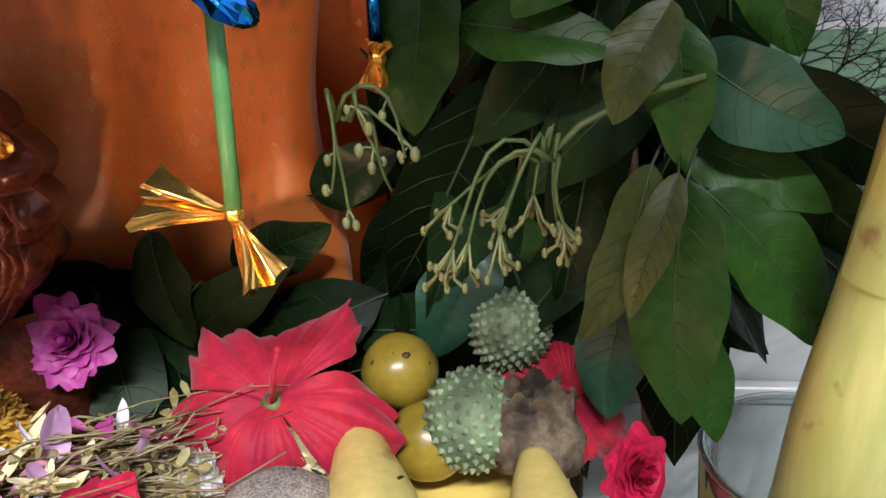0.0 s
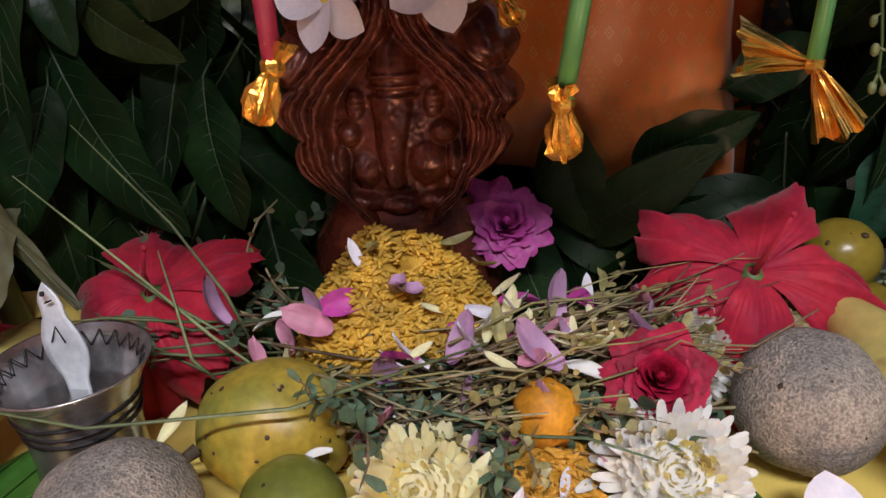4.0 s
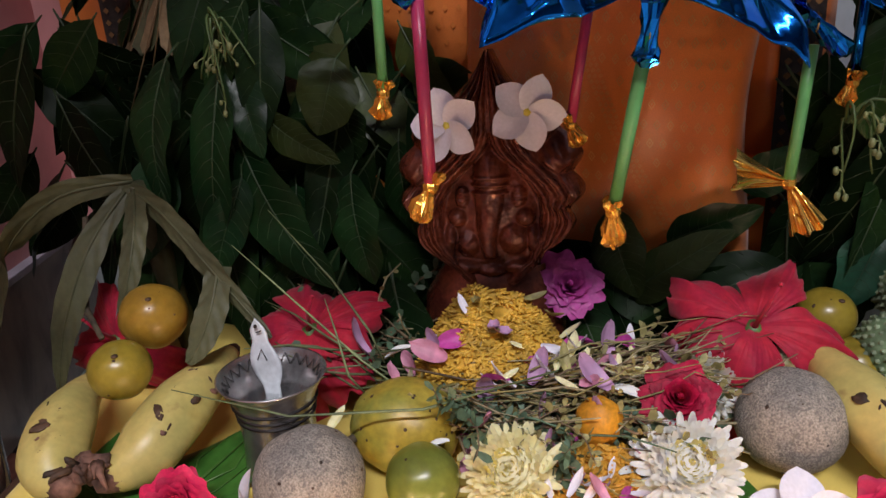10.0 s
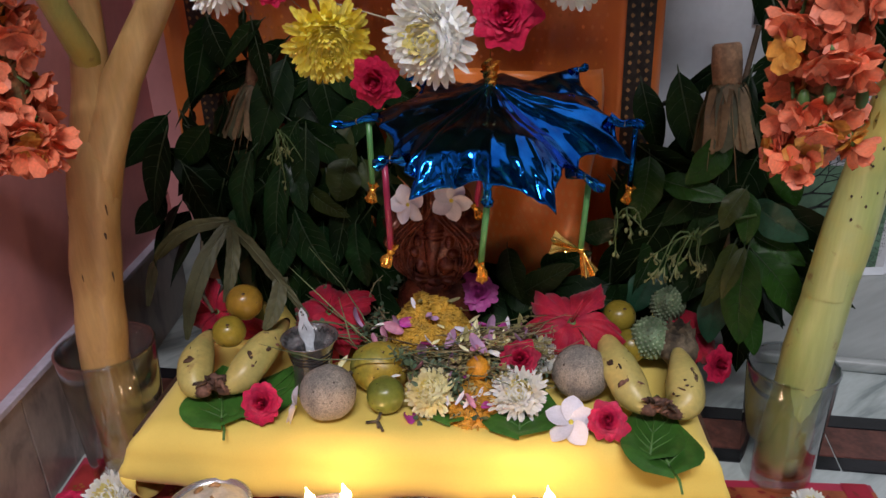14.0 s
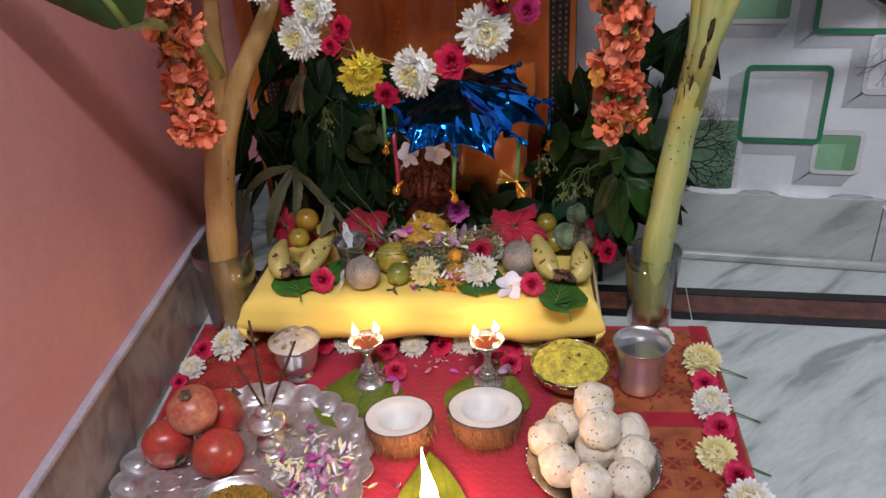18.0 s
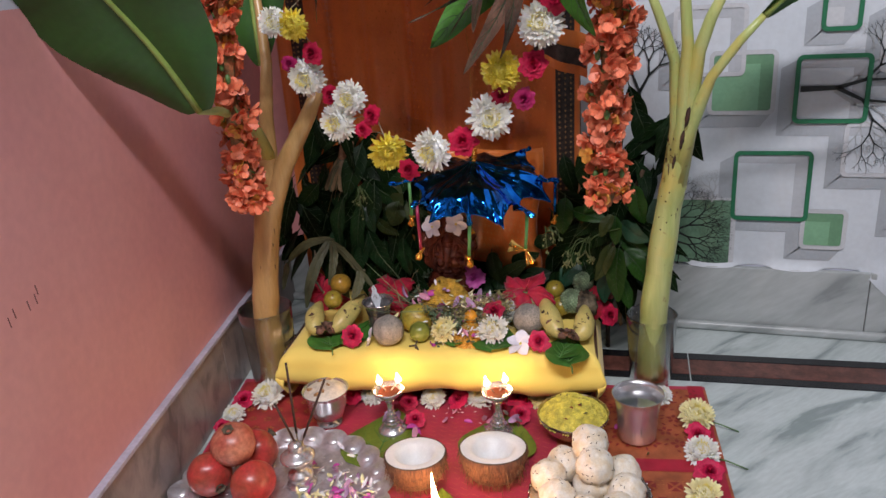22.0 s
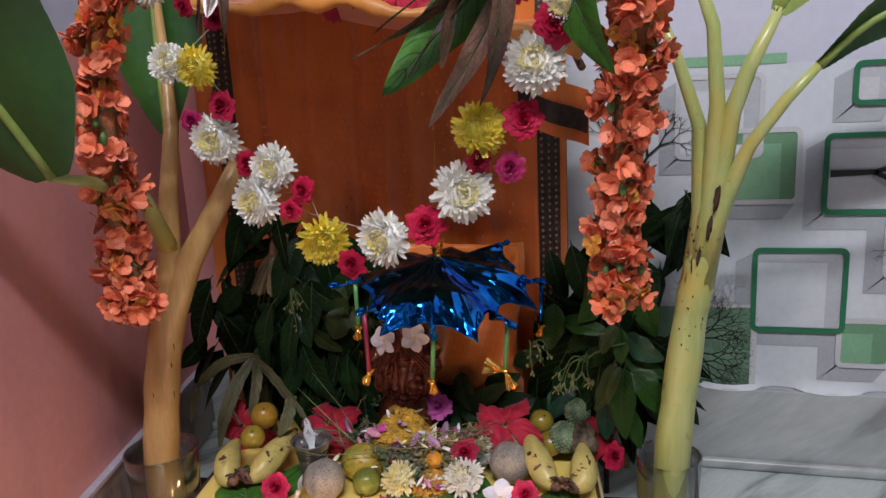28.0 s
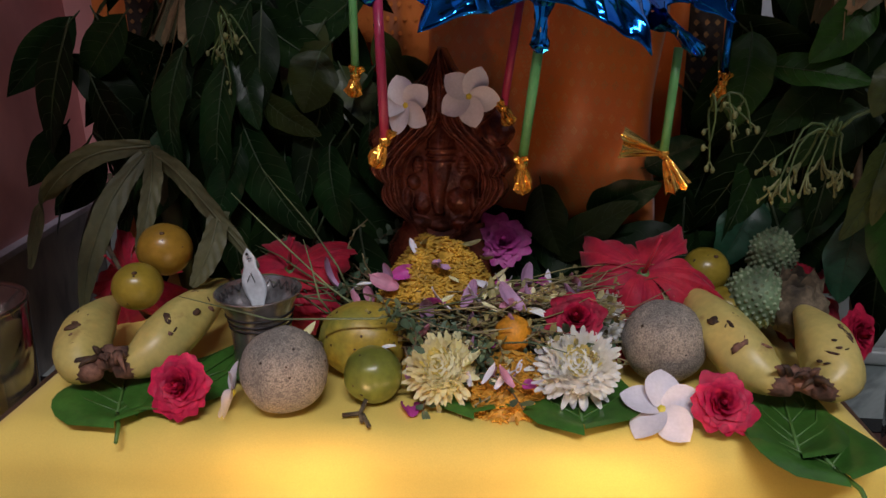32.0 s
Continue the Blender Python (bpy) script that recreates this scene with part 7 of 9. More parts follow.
# herbs, grass and twigs strewn round the heap
def sprig_mesh(L, seed, leaf=0.006, n=16):
    m, q = Mesh(), random.Random(seed)
    pts = [Vector((0.05 * L * math.sin(i * 1.3 + seed), L * i / 6, 0.06 * L * math.sin(i * 0.9 + seed))) for i in range(7)]
    m.tube(pts, [0.0011 - 0.0001 * i for i in range(7)], 5, 1)
    for k in range(n):
        t = 0.15 + 0.85 * k / n
        i = min(int(t * 6), 5)
        p = pts[i].lerp(pts[i + 1], t * 6 - i)
        a = k * 2.4
        o = Vector((math.cos(a), 0.55, math.sin(a))).normalized()
        petal(m, p, o, (0, 0, 1), leaf * q.uniform(1.1, 2.2), leaf * q.uniform(0.35, 0.6), q.uniform(-0.3, 0.5), 0.1, 0, 4, 0.8)
    return m


SPRIG = [sprig_mesh(0.075, s).make("sprig", [HERB, TWIG]) for s in range(4)] + [sprig_mesh(0.065, 7, 0.005).make("sprig", [HERB_Y, TWIG])] + [sprig_mesh(0.080, s, 0.0034, 9).make("sprig", [HERB_Y if s % 2 else HERB, TWIG_P]) for s in (11, 12)]
HB2 = [sprig_mesh(0.060, s + 20, 0.0085, 13).make("sprig", [HERB, TWIG]) for s in range(3)]
hb = thing("herb_bundle", (-0.02, 0.215, TZ), "tangle of grey-green herb sprigs round the rice heap", "herbs")
inv = hb.matrix_basis.inverted()
q = random.Random(21)
for k in range(190):
    x = q.uniform(-0.165, 0.052)
    y = q.uniform(0.175, 0.270) if x > 0.0 else q.uniform(0.222, 0.278) if x < -0.085 else q.uniform(0.165, 0.195)
    rr = math.hypot((x + 0.05) / 0.075, (y - 0.225) / 0.06)
    z = TZ + 0.012 + q.uniform(0, 0.04) * max(0.3, 1.1 - 0.4 * rr) + (0.012 if y > 0.2 else 0)
    if rr < 0.85 and y > 0.19:
        continue
    sgn = 1 if x > -0.04 else -1
    d = Vector((sgn * q.uniform(-0.4, 1.0) if x > 0 or x < -0.085 else q.uniform(0.0, 1.0), q.uniform(-0.30, 0.3), q.uniform(-0.18, 0.08 if x > 0 else 0.2)))
    part("sprig", SPRIG[(0, 1, 2, 3, 4, 5, 6)[q.randrange(7)] if x < 0.0 else (1, 4, 5, 6, 5, 6, 6)[q.randrange(7)]], None, hb, "", inv @ aim((x, y, z), d, q.uniform(-1, 1)) @ Matrix.Scale(q.uniform(0.6, 1.05), 4))
for k in range(26):
    x, y = q.uniform(-0.062, -0.012) if k % 4 else q.uniform(0.0, 0.04), q.uniform(0.164, 0.198)
    d = Vector((q.uniform(-0.5, 0.8), q.uniform(-0.35, 0.25), q.uniform(-0.25, 0.15)))
    part("sprig", HB2[q.randrange(3)] if k % 3 else SPRIG[4], None, hb, "", inv @ aim((x, y, TZ + 0.008 + q.uniform(0.0, 0.036) * (1.0 if y > 0.165 else 0.5)), d, q.uniform(-1, 1)) @ Matrix.Scale(q.uniform(0.45, 0.85), 4))
tw = thing("twig_bundle", (0.03, 0.225, TZ), "bundle of dry brown twigs lying across the rice heap", "twigs")
inv = tw.matrix_basis.inverted()
for k in range(70):
    x0, x1 = q.uniform(-0.07, 0.03), q.uniform(0.05, 0.145)
    y0 = q.uniform(0.165, 0.205) if x0 < 0.0 else q.uniform(0.185, 0.235)
    z0 = TZ + q.uniform(0.028, 0.056)
    p0, p3 = Vector((x0, y0, z0)), Vector((x1, y0 + q.uniform(0.005, 0.06) + (0.03 if x1 > 0.09 else 0), TZ + q.uniform(0.035, 0.072)))
    pts = [p0.lerp(p3, t) + Vector((0, q.uniform(-0.007, 0.007), q.uniform(-0.006, 0.008))) for t in (0.0, 0.2, 0.4, 0.6, 0.8, 1.0)]
    w = q.uniform(0.0004, 0.0008)
    part("twig", Mesh().tube([inv @ p for p in pts], [w, w, w, w * 0.9, w * 0.7, w * 0.5], 4), (TWIG, HERB_Y, TWIG_P)[k % 3], tw)
    if k % 2 and x1 < 0.105:
        i = q.randrange(0, 3)
        part("twig_sprig", SPRIG[4 if k % 4 else q.randrange(4)], None, tw, "", inv @ aim(pts[i], (q.uniform(0.2, 1), q.uniform(-0.6, 0.2), q.uniform(-0.1, 0.4)), q.uniform(-1, 1)) @ Matrix.Scale(q.uniform(0.4, 0.7), 4))
for k in range(56):                               # stems that lie before the heap
    x0, x1 = q.uniform(-0.105, -0.035), q.uniform(-0.02, 0.065)
    y0, z0 = q.uniform(0.158, 0.186), TZ + q.uniform(0.016, 0.052)
    p0, p3 = Vector((x0, y0 + 0.012, z0)), Vector((x1, y0 + q.uniform(-0.012, 0.02), TZ + q.uniform(0.020, 0.050)))
    pts = [p0.lerp(p3, t) + Vector((0, q.uniform(-0.006, 0.006), q.uniform(-0.006, 0.006))) for t in (0.0, 0.25, 0.5, 0.75, 1.0)]
    w = q.uniform(0.0004, 0.0009)
    part("twig", Mesh().tube([inv @ p for p in pts], [w, w, w, w * 0.8, w * 0.5], 4), (HERB, HERB_Y, TWIG_P, TWIG)[k % 4], tw)
    if k % 3 == 0:
        part("twig_sprig", SPRIG[(0, 4, 5, 6)[q.randrange(4)]], None, tw, "", inv @ aim(pts[1 + k % 3], (q.uniform(-0.6, 1), q.uniform(-0.3, 0.2), q.uniform(-0.15, 0.25)), q.uniform(-1, 1)) @ Matrix.Scale(q.uniform(0.45, 0.75), 4))
gr = thing("grass_bundle", (-0.12, 0.22, TZ), "long thin green grass blades lying across the offerings", "grass")
inv = gr.matrix_basis.inverted()
for k in range(9):
    p0 = Vector((q.uniform(-0.215, -0.15), q.uniform(0.17, 0.25), TZ + q.uniform(0.045, 0.095)))
    p2 = Vector((q.uniform(-0.125, -0.085), q.uniform(0.165, 0.24), TZ + q.uniform(0.03, 0.06)))
    p1 = p0.lerp(p2, 0.5) + Vector((q.uniform(-0.015, 0.015), q.uniform(-0.02, 0.01), q.uniform(-0.022, 0.012)))
    part("grass_blade", Mesh().tube([inv @ p for p in (p0, p0.lerp(p1, 0.5) + Vector((0, 0, 0.003)), p1, p2)], [0.0003, 0.0007, 0.0009, 0.0006], 4), GRASS, gr)
for pts in (((-0.215, 0.12, 0.205), (-0.15, 0.125, 0.19), (-0.08, 0.145, 0.187), (-0.01, 0.19, 0.19)), ((-0.21, 0.20, 0.26), (-0.17, 0.20, 0.22), (-0.13, 0.19, 0.19), (-0.10, 0.18, 0.175)), ((-0.195, 0.225, 0.275), (-0.155, 0.22, 0.23), (-0.13, 0.21, 0.20), (-0.12, 0.205, 0.18))):
    part("grass_blade", Mesh().tube([inv @ Vector(p) for p in pts], [0.0003, 0.0007, 0.0009, 0.0006], 5), GRASS, gr)
PETALS = []
for i, m_ in enumerate((PET_S, PET_L, PET_M, PET_PK, PET_PY, HERB_Y, PET_W)):
    pm = Mesh()
    petal(pm, (0, -0.011, 0), (0, 1, 0), (0.2, 0, 1), 0.021, 0.0033 if i in (0, 4, 5, 6) else 0.0056, (0.5, 0.9, -0.4, 0.7, 0.3, 0.8, -0.3)[i], 0.6, 0, 9, 0.25, 0.22, i * 1.7)
    PETALS.append(pm.make("petal", [m_]))
sc = thing("scattered_petals", (-0.02, 0.2, TZ), "white, lilac and magenta petals strewn over the herbs", "petals")
inv = sc.matrix_basis.inverted()
for k in range(150):
    x, y = q.gauss(-0.030, 0.048), q.gauss(0.198, 0.026)
    front = k % 4 == 0
    if front:
        x, y = q.gauss(0.012, 0.022), q.gauss(0.140, 0.012)
    rr = min(1.0, math.hypot((x + 0.057) / 0.064, (y - 0.232) / 0.059))
    z = TZ + 0.004 + max(0.079 * (1 - rr ** 2.8), 0 if front else 0.046 * (0.6 if y < 0.18 else 1.0)) + q.uniform(0, 0.008) + (0.016 if front else 0)
    if x > 0.085 or (not front and x > 0.03 and y < 0.2) or (not front and rr < 0.8):
        continue
    part("petal", PETALS[(0, 1, 2, 3, 4, 4, 5, 6, 0)[q.randrange(9)]], None, sc, "", inv @ Matrix.Translation((x, y, z)) @ Euler((q.uniform(-0.1, 0.5), q.uniform(-0.45, 0.45), q.uniform(-2.6, 2.6))).to_matrix().to_4x4() @ Matrix.Scale(q.uniform(0.45, 0.8) if front else q.uniform(0.55, 1.2), 4))
for k in range(30):                               # petals lying on the slope of the heap
    a, rr = q.uniform(-3.0, 0.2), math.sqrt(q.uniform(0.06, 1.0))
    n = Vector((3.4 * rr ** 1.8 * math.cos(a), 3.6 * rr ** 1.8 * math.sin(a), 1.0)).normalized()
    p = Vector((-0.057 + 0.061 * rr * math.cos(a), 0.232 + 0.056 * rr * math.sin(a), TZ + 0.080 * (1 - rr ** 2.8) * (1 + 0.12 * math.sin(3 * a + 1)))) + n * 0.0035
    part("petal", PETALS[(1, 5, 4, 3, 0, 5, 2, 6, 5)[k % 9]], None, sc, "", inv @ facing(p, n, q.uniform(0, 6.28)) @ Matrix.Scale(q.uniform(0.55, 1.15), 4))
mp = thing("fallen_petal", (-0.052, 0.126, TZ + 0.003, 10, 0, 20), "single magenta petal on the yellow cloth", "petal")
part("petal", PETALS[2], None, mp, "", Matrix.Scale(1.2, 4))

# pale husk leaves and corn cobs at both sides
HUSK = mat("pale_husk", (0.088, 0.092, 0.042), 0.6, 0, 0.2, 20, 200, 0.3, 0.0006)
HUSK_T = mat("tan_husk", (0.26, 0.18, 0.09), 0.65, 0, 0.25, 20, 200, 0.3, 0.0006)
hk = thing("husk_leaves", (-0.31, 0.26, TZ), "pale green corn husk leaves drooping over the fruit", "leaves")
inv = hk.matrix_basis.inverted()
for sp_, w_, sd_ in ((((-0.318, 0.262, 0.278), (-0.275, 0.232, 0.268), (-0.225, 0.200, 0.240), (-0.185, 0.185, 0.205)), [0.0058, 0.0094, 0.0086, 0.0014], (0.35, 0.1, 0.9)), (((-0.32, 0.262, 0.278), (-0.335, 0.228, 0.245), (-0.350, 0.205, 0.195), (-0.358, 0.195, 0.150)), [0.0065, 0.0122, 0.0108, 0.0022], (1, 0.1, -0.2)), (((-0.318, 0.268, 0.282), (-0.365, 0.245, 0.276), (-0.402, 0.225, 0.24), (-0.42, 0.215, 0.18)), [0.0058, 0.0108, 0.0115, 0.0022], (0.5, 0.1, 0.8)), (((-0.312, 0.258, 0.278), (-0.292, 0.222, 0.262), (-0.292, 0.205, 0.232), (-0.300, 0.20, 0.205)), [0.0058, 0.0101, 0.0086, 0.0022], (1, 0, 0.2)), (((-0.225, 0.205, 0.243), (-0.222, 0.185, 0.225), (-0.228, 0.175, 0.205), (-0.236, 0.17, 0.192)), [0.0086, 0.0115, 0.0094, 0.0022], (1, 0, 0.1))):
    blade([inv @ Vector(p) for p in sp_], w_, sd_, [HUSK, HUSK], 0.12, 0.0006, 40, "husk_leaf", hk, None, 0.0014)
part("stem", Mesh().tube([inv @ Vector(p) for p in ((-0.35, 0.25, 0.26), (-0.338, 0.215, 0.205), (-0.318, 0.20, 0.19))], [0.002, 0.0025, 0.002], 6), DRY, hk)
part("base", Mesh().tube([inv @ Vector(p) for p in ((-0.31, 0.29, 0.131), (-0.315, 0.28, 0.22), (-0.318, 0.266, 0.28))], [0.008, 0.010, 0.008], 8), HUSK, hk)
for (x, y, z, tilt, wd) in ((-0.330, 0.372, 0.375, 14, 0.8), (0.255, 0.322, 0.395, -6, 1.0)):
    cb = thing("corn_cob", (x, y, z, -8, tilt, 0), "cut corn cob with torn tan papery husk hanging among the leaves", "corn", "corn cobs")
    q = random.Random(int(wd * 10))
    for k in range(16):
        a = k * 0.3927 + q.uniform(-0.1, 0.1)
        ln, fl, ww, cu = q.uniform(0.060, 0.072), q.uniform(0.016, 0.021) * wd, q.uniform(0.009, 0.013), q.uniform(-1, 1)
        part("husk", Mesh().grid(lambda u, v, a=a, ln=ln, fl=fl, ww=ww, cu=cu: ((0.015 + fl * v ** 0.8) * math.cos(a + cu * 0.3 * v) - (u - 0.5) * 2 * ww * (1 - 0.15 * v ** 3) * math.sin(a), (0.015 + fl * v ** 0.8) * math.sin(a + cu * 0.3 * v) + (u - 0.5) * 2 * ww * (1 - 0.15 * v ** 3) * math.cos(a), 0.052 - ln * v + 0.003 * math.sin(u * 7 + v * 9 + a)), 4, 9), HUSK_T if k % 3 else HUSK, cb)
    for k in range(16):
        a = q.uniform(0, 6.283)
        part("silk", Mesh().tube([(0.014 * math.cos(a), 0.014 * math.sin(a), 0.052), (0.024 * math.cos(a), 0.024 * math.sin(a), 0.03), (q.uniform(0.025, 0.045) * math.cos(a), q.uniform(0.025, 0.045) * math.sin(a), q.uniform(-0.06, 0.0))], 0.0006, 3), HUSK_T, cb)
    part("stub", Mesh().lathe([(0.001, 0.045), (0.014, 0.045), (0.0155, 0.075), (0.0145, 0.092), (0.012, 0.095), (0.001, 0.094)], 16, 0, None, lambda a, v: 1 + 0.06 * math.sin(a * 9)), mat("cut_cob_end", (0.34, 0.20, 0.11), 0.7, 0, 0.3, 60, 300, 0.5, 0.001), cb)
    part("stick", Mesh().tube([(0, 0.01, 0.04), (0, 0.02, -0.16), (0, 0.03, -0.29)], 0.004, 6), TWIG, cb)

# ---- brocade of the red cloth ----
GOLDW = mat("gold_brocade", (0.58, 0.21, 0.065), 0.42, 0.35, 0.25, 80, 900, 0.3)
REDW = mat("orange_red_weave", (0.47, 0.125, 0.050), 0.42, 0.2, 0.2, 30, 1200, 0.2, 0.0004)
MAROON = mat("dark_red_band", (0.40, 0.012, 0.035), 0.45, 0, 0.12, 30, 1200, 0.2, 0.0004)


def on_red(u, v, h=0.0008):
    p = red_pt(u, v)
    return Vector((p[0], p[1], p[2] + h))


part("woven_panel", Mesh().grid(lambda u, v: on_red(0.70 + 0.30 * u, 0.02 + 0.96 * v), 14, 24), REDW, rc)
part("red_band", Mesh().grid(lambda u, v: on_red(0.70 + 0.30 * u, 0.58 + 0.05 * v, 0.0014), 14, 3), MAROON, rc)
part("red_band", Mesh().grid(lambda u, v: on_red(0.965 + 0.03 * u, v, 0.0014), 3, 30), MAROON, rc)
part("woven_panel", Mesh().grid(lambda u, v: on_red(0.005 + 0.22 * u, 0.02 + 0.96 * v), 14, 24), mat("red_gold_weave", (0.46, 0.045, 0.045), 0.42, 0.1, 0.2, 30, 1200, 0.2, 0.0004), rc)
mot = Mesh()
q = random.Random(5)


def motif(u, v, s, a):
    c = on_red(u, v, 0.0019)
    for k in range(5):
        b = a + k * 1.2566
        d, e = Vector((math.cos(b), math.sin(b), 0)) * s, Vector((-math.sin(b), math.cos(b), 0)) * s * 0.32
        mot.add([c + d * 0.25, c + d * 0.65 + e, c + d, c + d * 0.65 - e], [(0, 1, 2, 3)])


for i in range(7):
    for j in range(20):
        motif(0.02 + 0.032 * i + 0.016 * (j % 2), 0.03 + 0.049 * j, 0.0085, i + j)
red_mot = Mesh()


def leaf_print(c, d, s, w):
    e = Vector((-d.y, d.x, 0))
    red_mot.add([c, c + d * s * 0.35 + e * w, c + d * s * 0.75 + e * w * 0.7, c + d * s, c + d * s * 0.75 - e * w * 0.7, c + d * s * 0.35 - e * w], [(0, 1, 2, 3, 4, 5)])


for i in range(6):                                # branching flowers woven in red on the coppery panel
    for j in range(16):
        u, v = 0.725 + 0.045 * i + 0.02 * (j % 2), 0.04 + 0.060 * j
        if 0.55 < v < 0.66:
            continue
        c = on_red(u, v, 0.0019)
        a = 0.6 * i + 1.1 * j
        if v > 0.6:
            for k in range(5):
                b = a + 1.2566 * k
                leaf_print(c + Vector((math.cos(b), math.sin(b), 0)) * 0.003, Vector((math.cos(b), math.sin(b), 0)), 0.011, 0.0036)
            for k in range(3):
                b = a + 0.6 + 2.1 * k
                leaf_print(c + Vector((math.cos(b), math.sin(b), 0)) * 0.018, Vector((math.cos(b + 0.9), math.sin(b + 0.9), 0)), 0.010, 0.0024)
        else:
            for k in range(4):                    # four dark triangles that meet in a square
                b = 0.16 + math.pi / 2 * k
                o, e = Vector((math.cos(b), math.sin(b), 0)), Vector((-math.sin(b), math.cos(b), 0))
                red_mot.add([c + o * 0.0025, c + o * 0.0115 + e * 0.0080, c + o * 0.0115 - e * 0.0080], [(0, 1, 2)])
tagged(part("red_motif", red_mot, mat("woven_dark_red", (0.27, 0.022, 0.020), 0.45, 0, 0.12, 30, 1200, 0.2, 0.0004), rc, "red flowers woven into the coppery brocade", smooth=False), kind="stuff")
for j in range(34):                               # fine gold rows at the corner panel
    for i in range(30):
        c = on_red(0.705 + 0.0086 * i, 0.03 + 0.0155 * j, 0.0015)
        mot.add([c + Vector((-0.0022, 0, 0)), c + Vector((0, -0.0012, 0)), c + Vector((0.0022, 0, 0)), c + Vector((0, 0.0012, 0))], [(0, 1, 2, 3)])
line = Mesh()
for i in range(22):
    for j in range(46):
        c = on_red(0.25 + 0.0205 * i, 0.02 + 0.021 * j, 0.0012)
        line.add([c + Vector((-0.0075, -0.0005, 0)), c + Vector((0.0055, -0.0050, 0)), c + Vector((0.0060, -0.0040, 0)), c + Vector((-0.0070, 0.0005, 0))], [(0, 1, 2, 3)])
        line.add([c + Vector((0.0055, -0.0050, 0)), c + Vector((0.0085, 0.0020, 0)), c + Vector((0.0078, 0.0024, 0)), c + Vector((0.0047, -0.0046, 0))], [(0, 1, 2, 3)])
tagged(part("woven_line", line, mat("rose_gold_weave", (0.66, 0.17, 0.12), 0.34, 0.30, 0.2, 80, 900, 0.3), rc, "slanting rows woven tone on tone", smooth=False), kind="stuff")
tagged(part("gold_motif", mot, GOLDW, rc, "woven gold brocade motifs", smooth=False), kind="stuff")

# ---- offerings on the red cloth ----
STEEL = mat("polished_steel", (0.72, 0.72, 0.73), 0.26, 0.82, 0.08, 30, 300, 0.08, 0.0003)
PLATE = mat("stamped_aluminium", (0.80, 0.80, 0.84), 0.36, 0.80, 0.12, 60, 150, 0.35, 0.0012)
POMR = mat("pomegranate_red", (0.50, 0.05, 0.045), 0.3, 0, 0.25, 20, 160, 0.15, 0.0005, col2=(0.36, 0.07, 0.04))
POMP = mat("pomegranate_blush", (0.52, 0.20, 0.12), 0.35, 0, 0.3, 20, 160, 0.15, 0.0005, col2=(0.45, 0.09, 0.06))
COIR = mat("coconut_fibre", (0.22, 0.090, 0.038), 0.9, 0, 0.45, 40, 160, 1.0, 0.003, col2=(0.13, 0.05, 0.025), stretch=(3, 3, 0.5))
COCO = mat("coconut_flesh", (0.82, 0.82, 0.80), 0.45, 0, 0.05, 30, 300, 0.1, 0.0004, sub=0.2)
DUMP = mat("steamed_dumpling", (0.80, 0.75, 0.66), 0.55, 0, 0.10, 70, 330, 0.7, 0.0014, col2=(0.72, 0.60, 0.42), sub=0.15)
FLAME_W = glow("flame_core", (1.0, 0.60, 0.33), 92.0)
KUM = mat("dark_red_powder", (0.13, 0.008, 0.015), 0.9, 0, 0.2, 60, 600, 0.5, 0.0006)
BRASSY = mat("old_brass", (0.50, 0.33, 0.16), 0.35, 1.0, 0.25, 40, 300, 0.3, 0.0005)
RZ = 0.0065

# scalloped tray
tray = thing("scalloped_tray", (-0.215, -0.226, 0.0055), "large round aluminium tray with a scalloped embossed rim", "tray")
R0 = 0.187


def scal(a):
    return 1 + 0.055 * abs(math.sin(a * 12)) - 0.03


def tray_pt(u, v):
    a = 2 * math.pi * u
    if v < 0.6:
        r = R0 * 0.80 * v / 0.6
        z = 0.0015 + (0.0012 * math.sin(r * 420) * math.sin(a * 24) if r > 0.03 else 0)
    else:
        t = (v - 0.6) / 0.4
        r = R0 * (0.80 + 0.20 * t) * (1 + (scal(a) - 1) * t)
        z = 0.0015 + 0.016 * t ** 0.8 + 0.0085 * math.sin(math.pi * t) * (abs(math.sin(a * 12)) - 0.5)
    return (r * math.cos(a), r * math.sin(a), z)


pt_ = part("dish", Mesh().grid(tray_pt, 240, 40, 0, True), PLATE, tray)
pt_.modifiers.new("thickness", "SOLIDIFY").thickness = 0.0008
part("rolled_rim", Mesh().tube([Vector(tray_pt(i / 240, 1.0)) for i in range(241)], 0.0012, 6), PLATE, tray)
for k in range(24):
    a = 2 * math.pi * (k + 0.5) / 24
    part("rim_boss", Mesh().ball(0.013, 12, 8, 0, Matrix.Translation((R0 * 0.905 * math.cos(a), R0 * 0.905 * math.sin(a), 0.0085)) @ Matrix.Rotation(a, 4, "Z") @ Matrix.Diagonal((1.0, 1.1, 0.62, 1))), PLATE, tray)

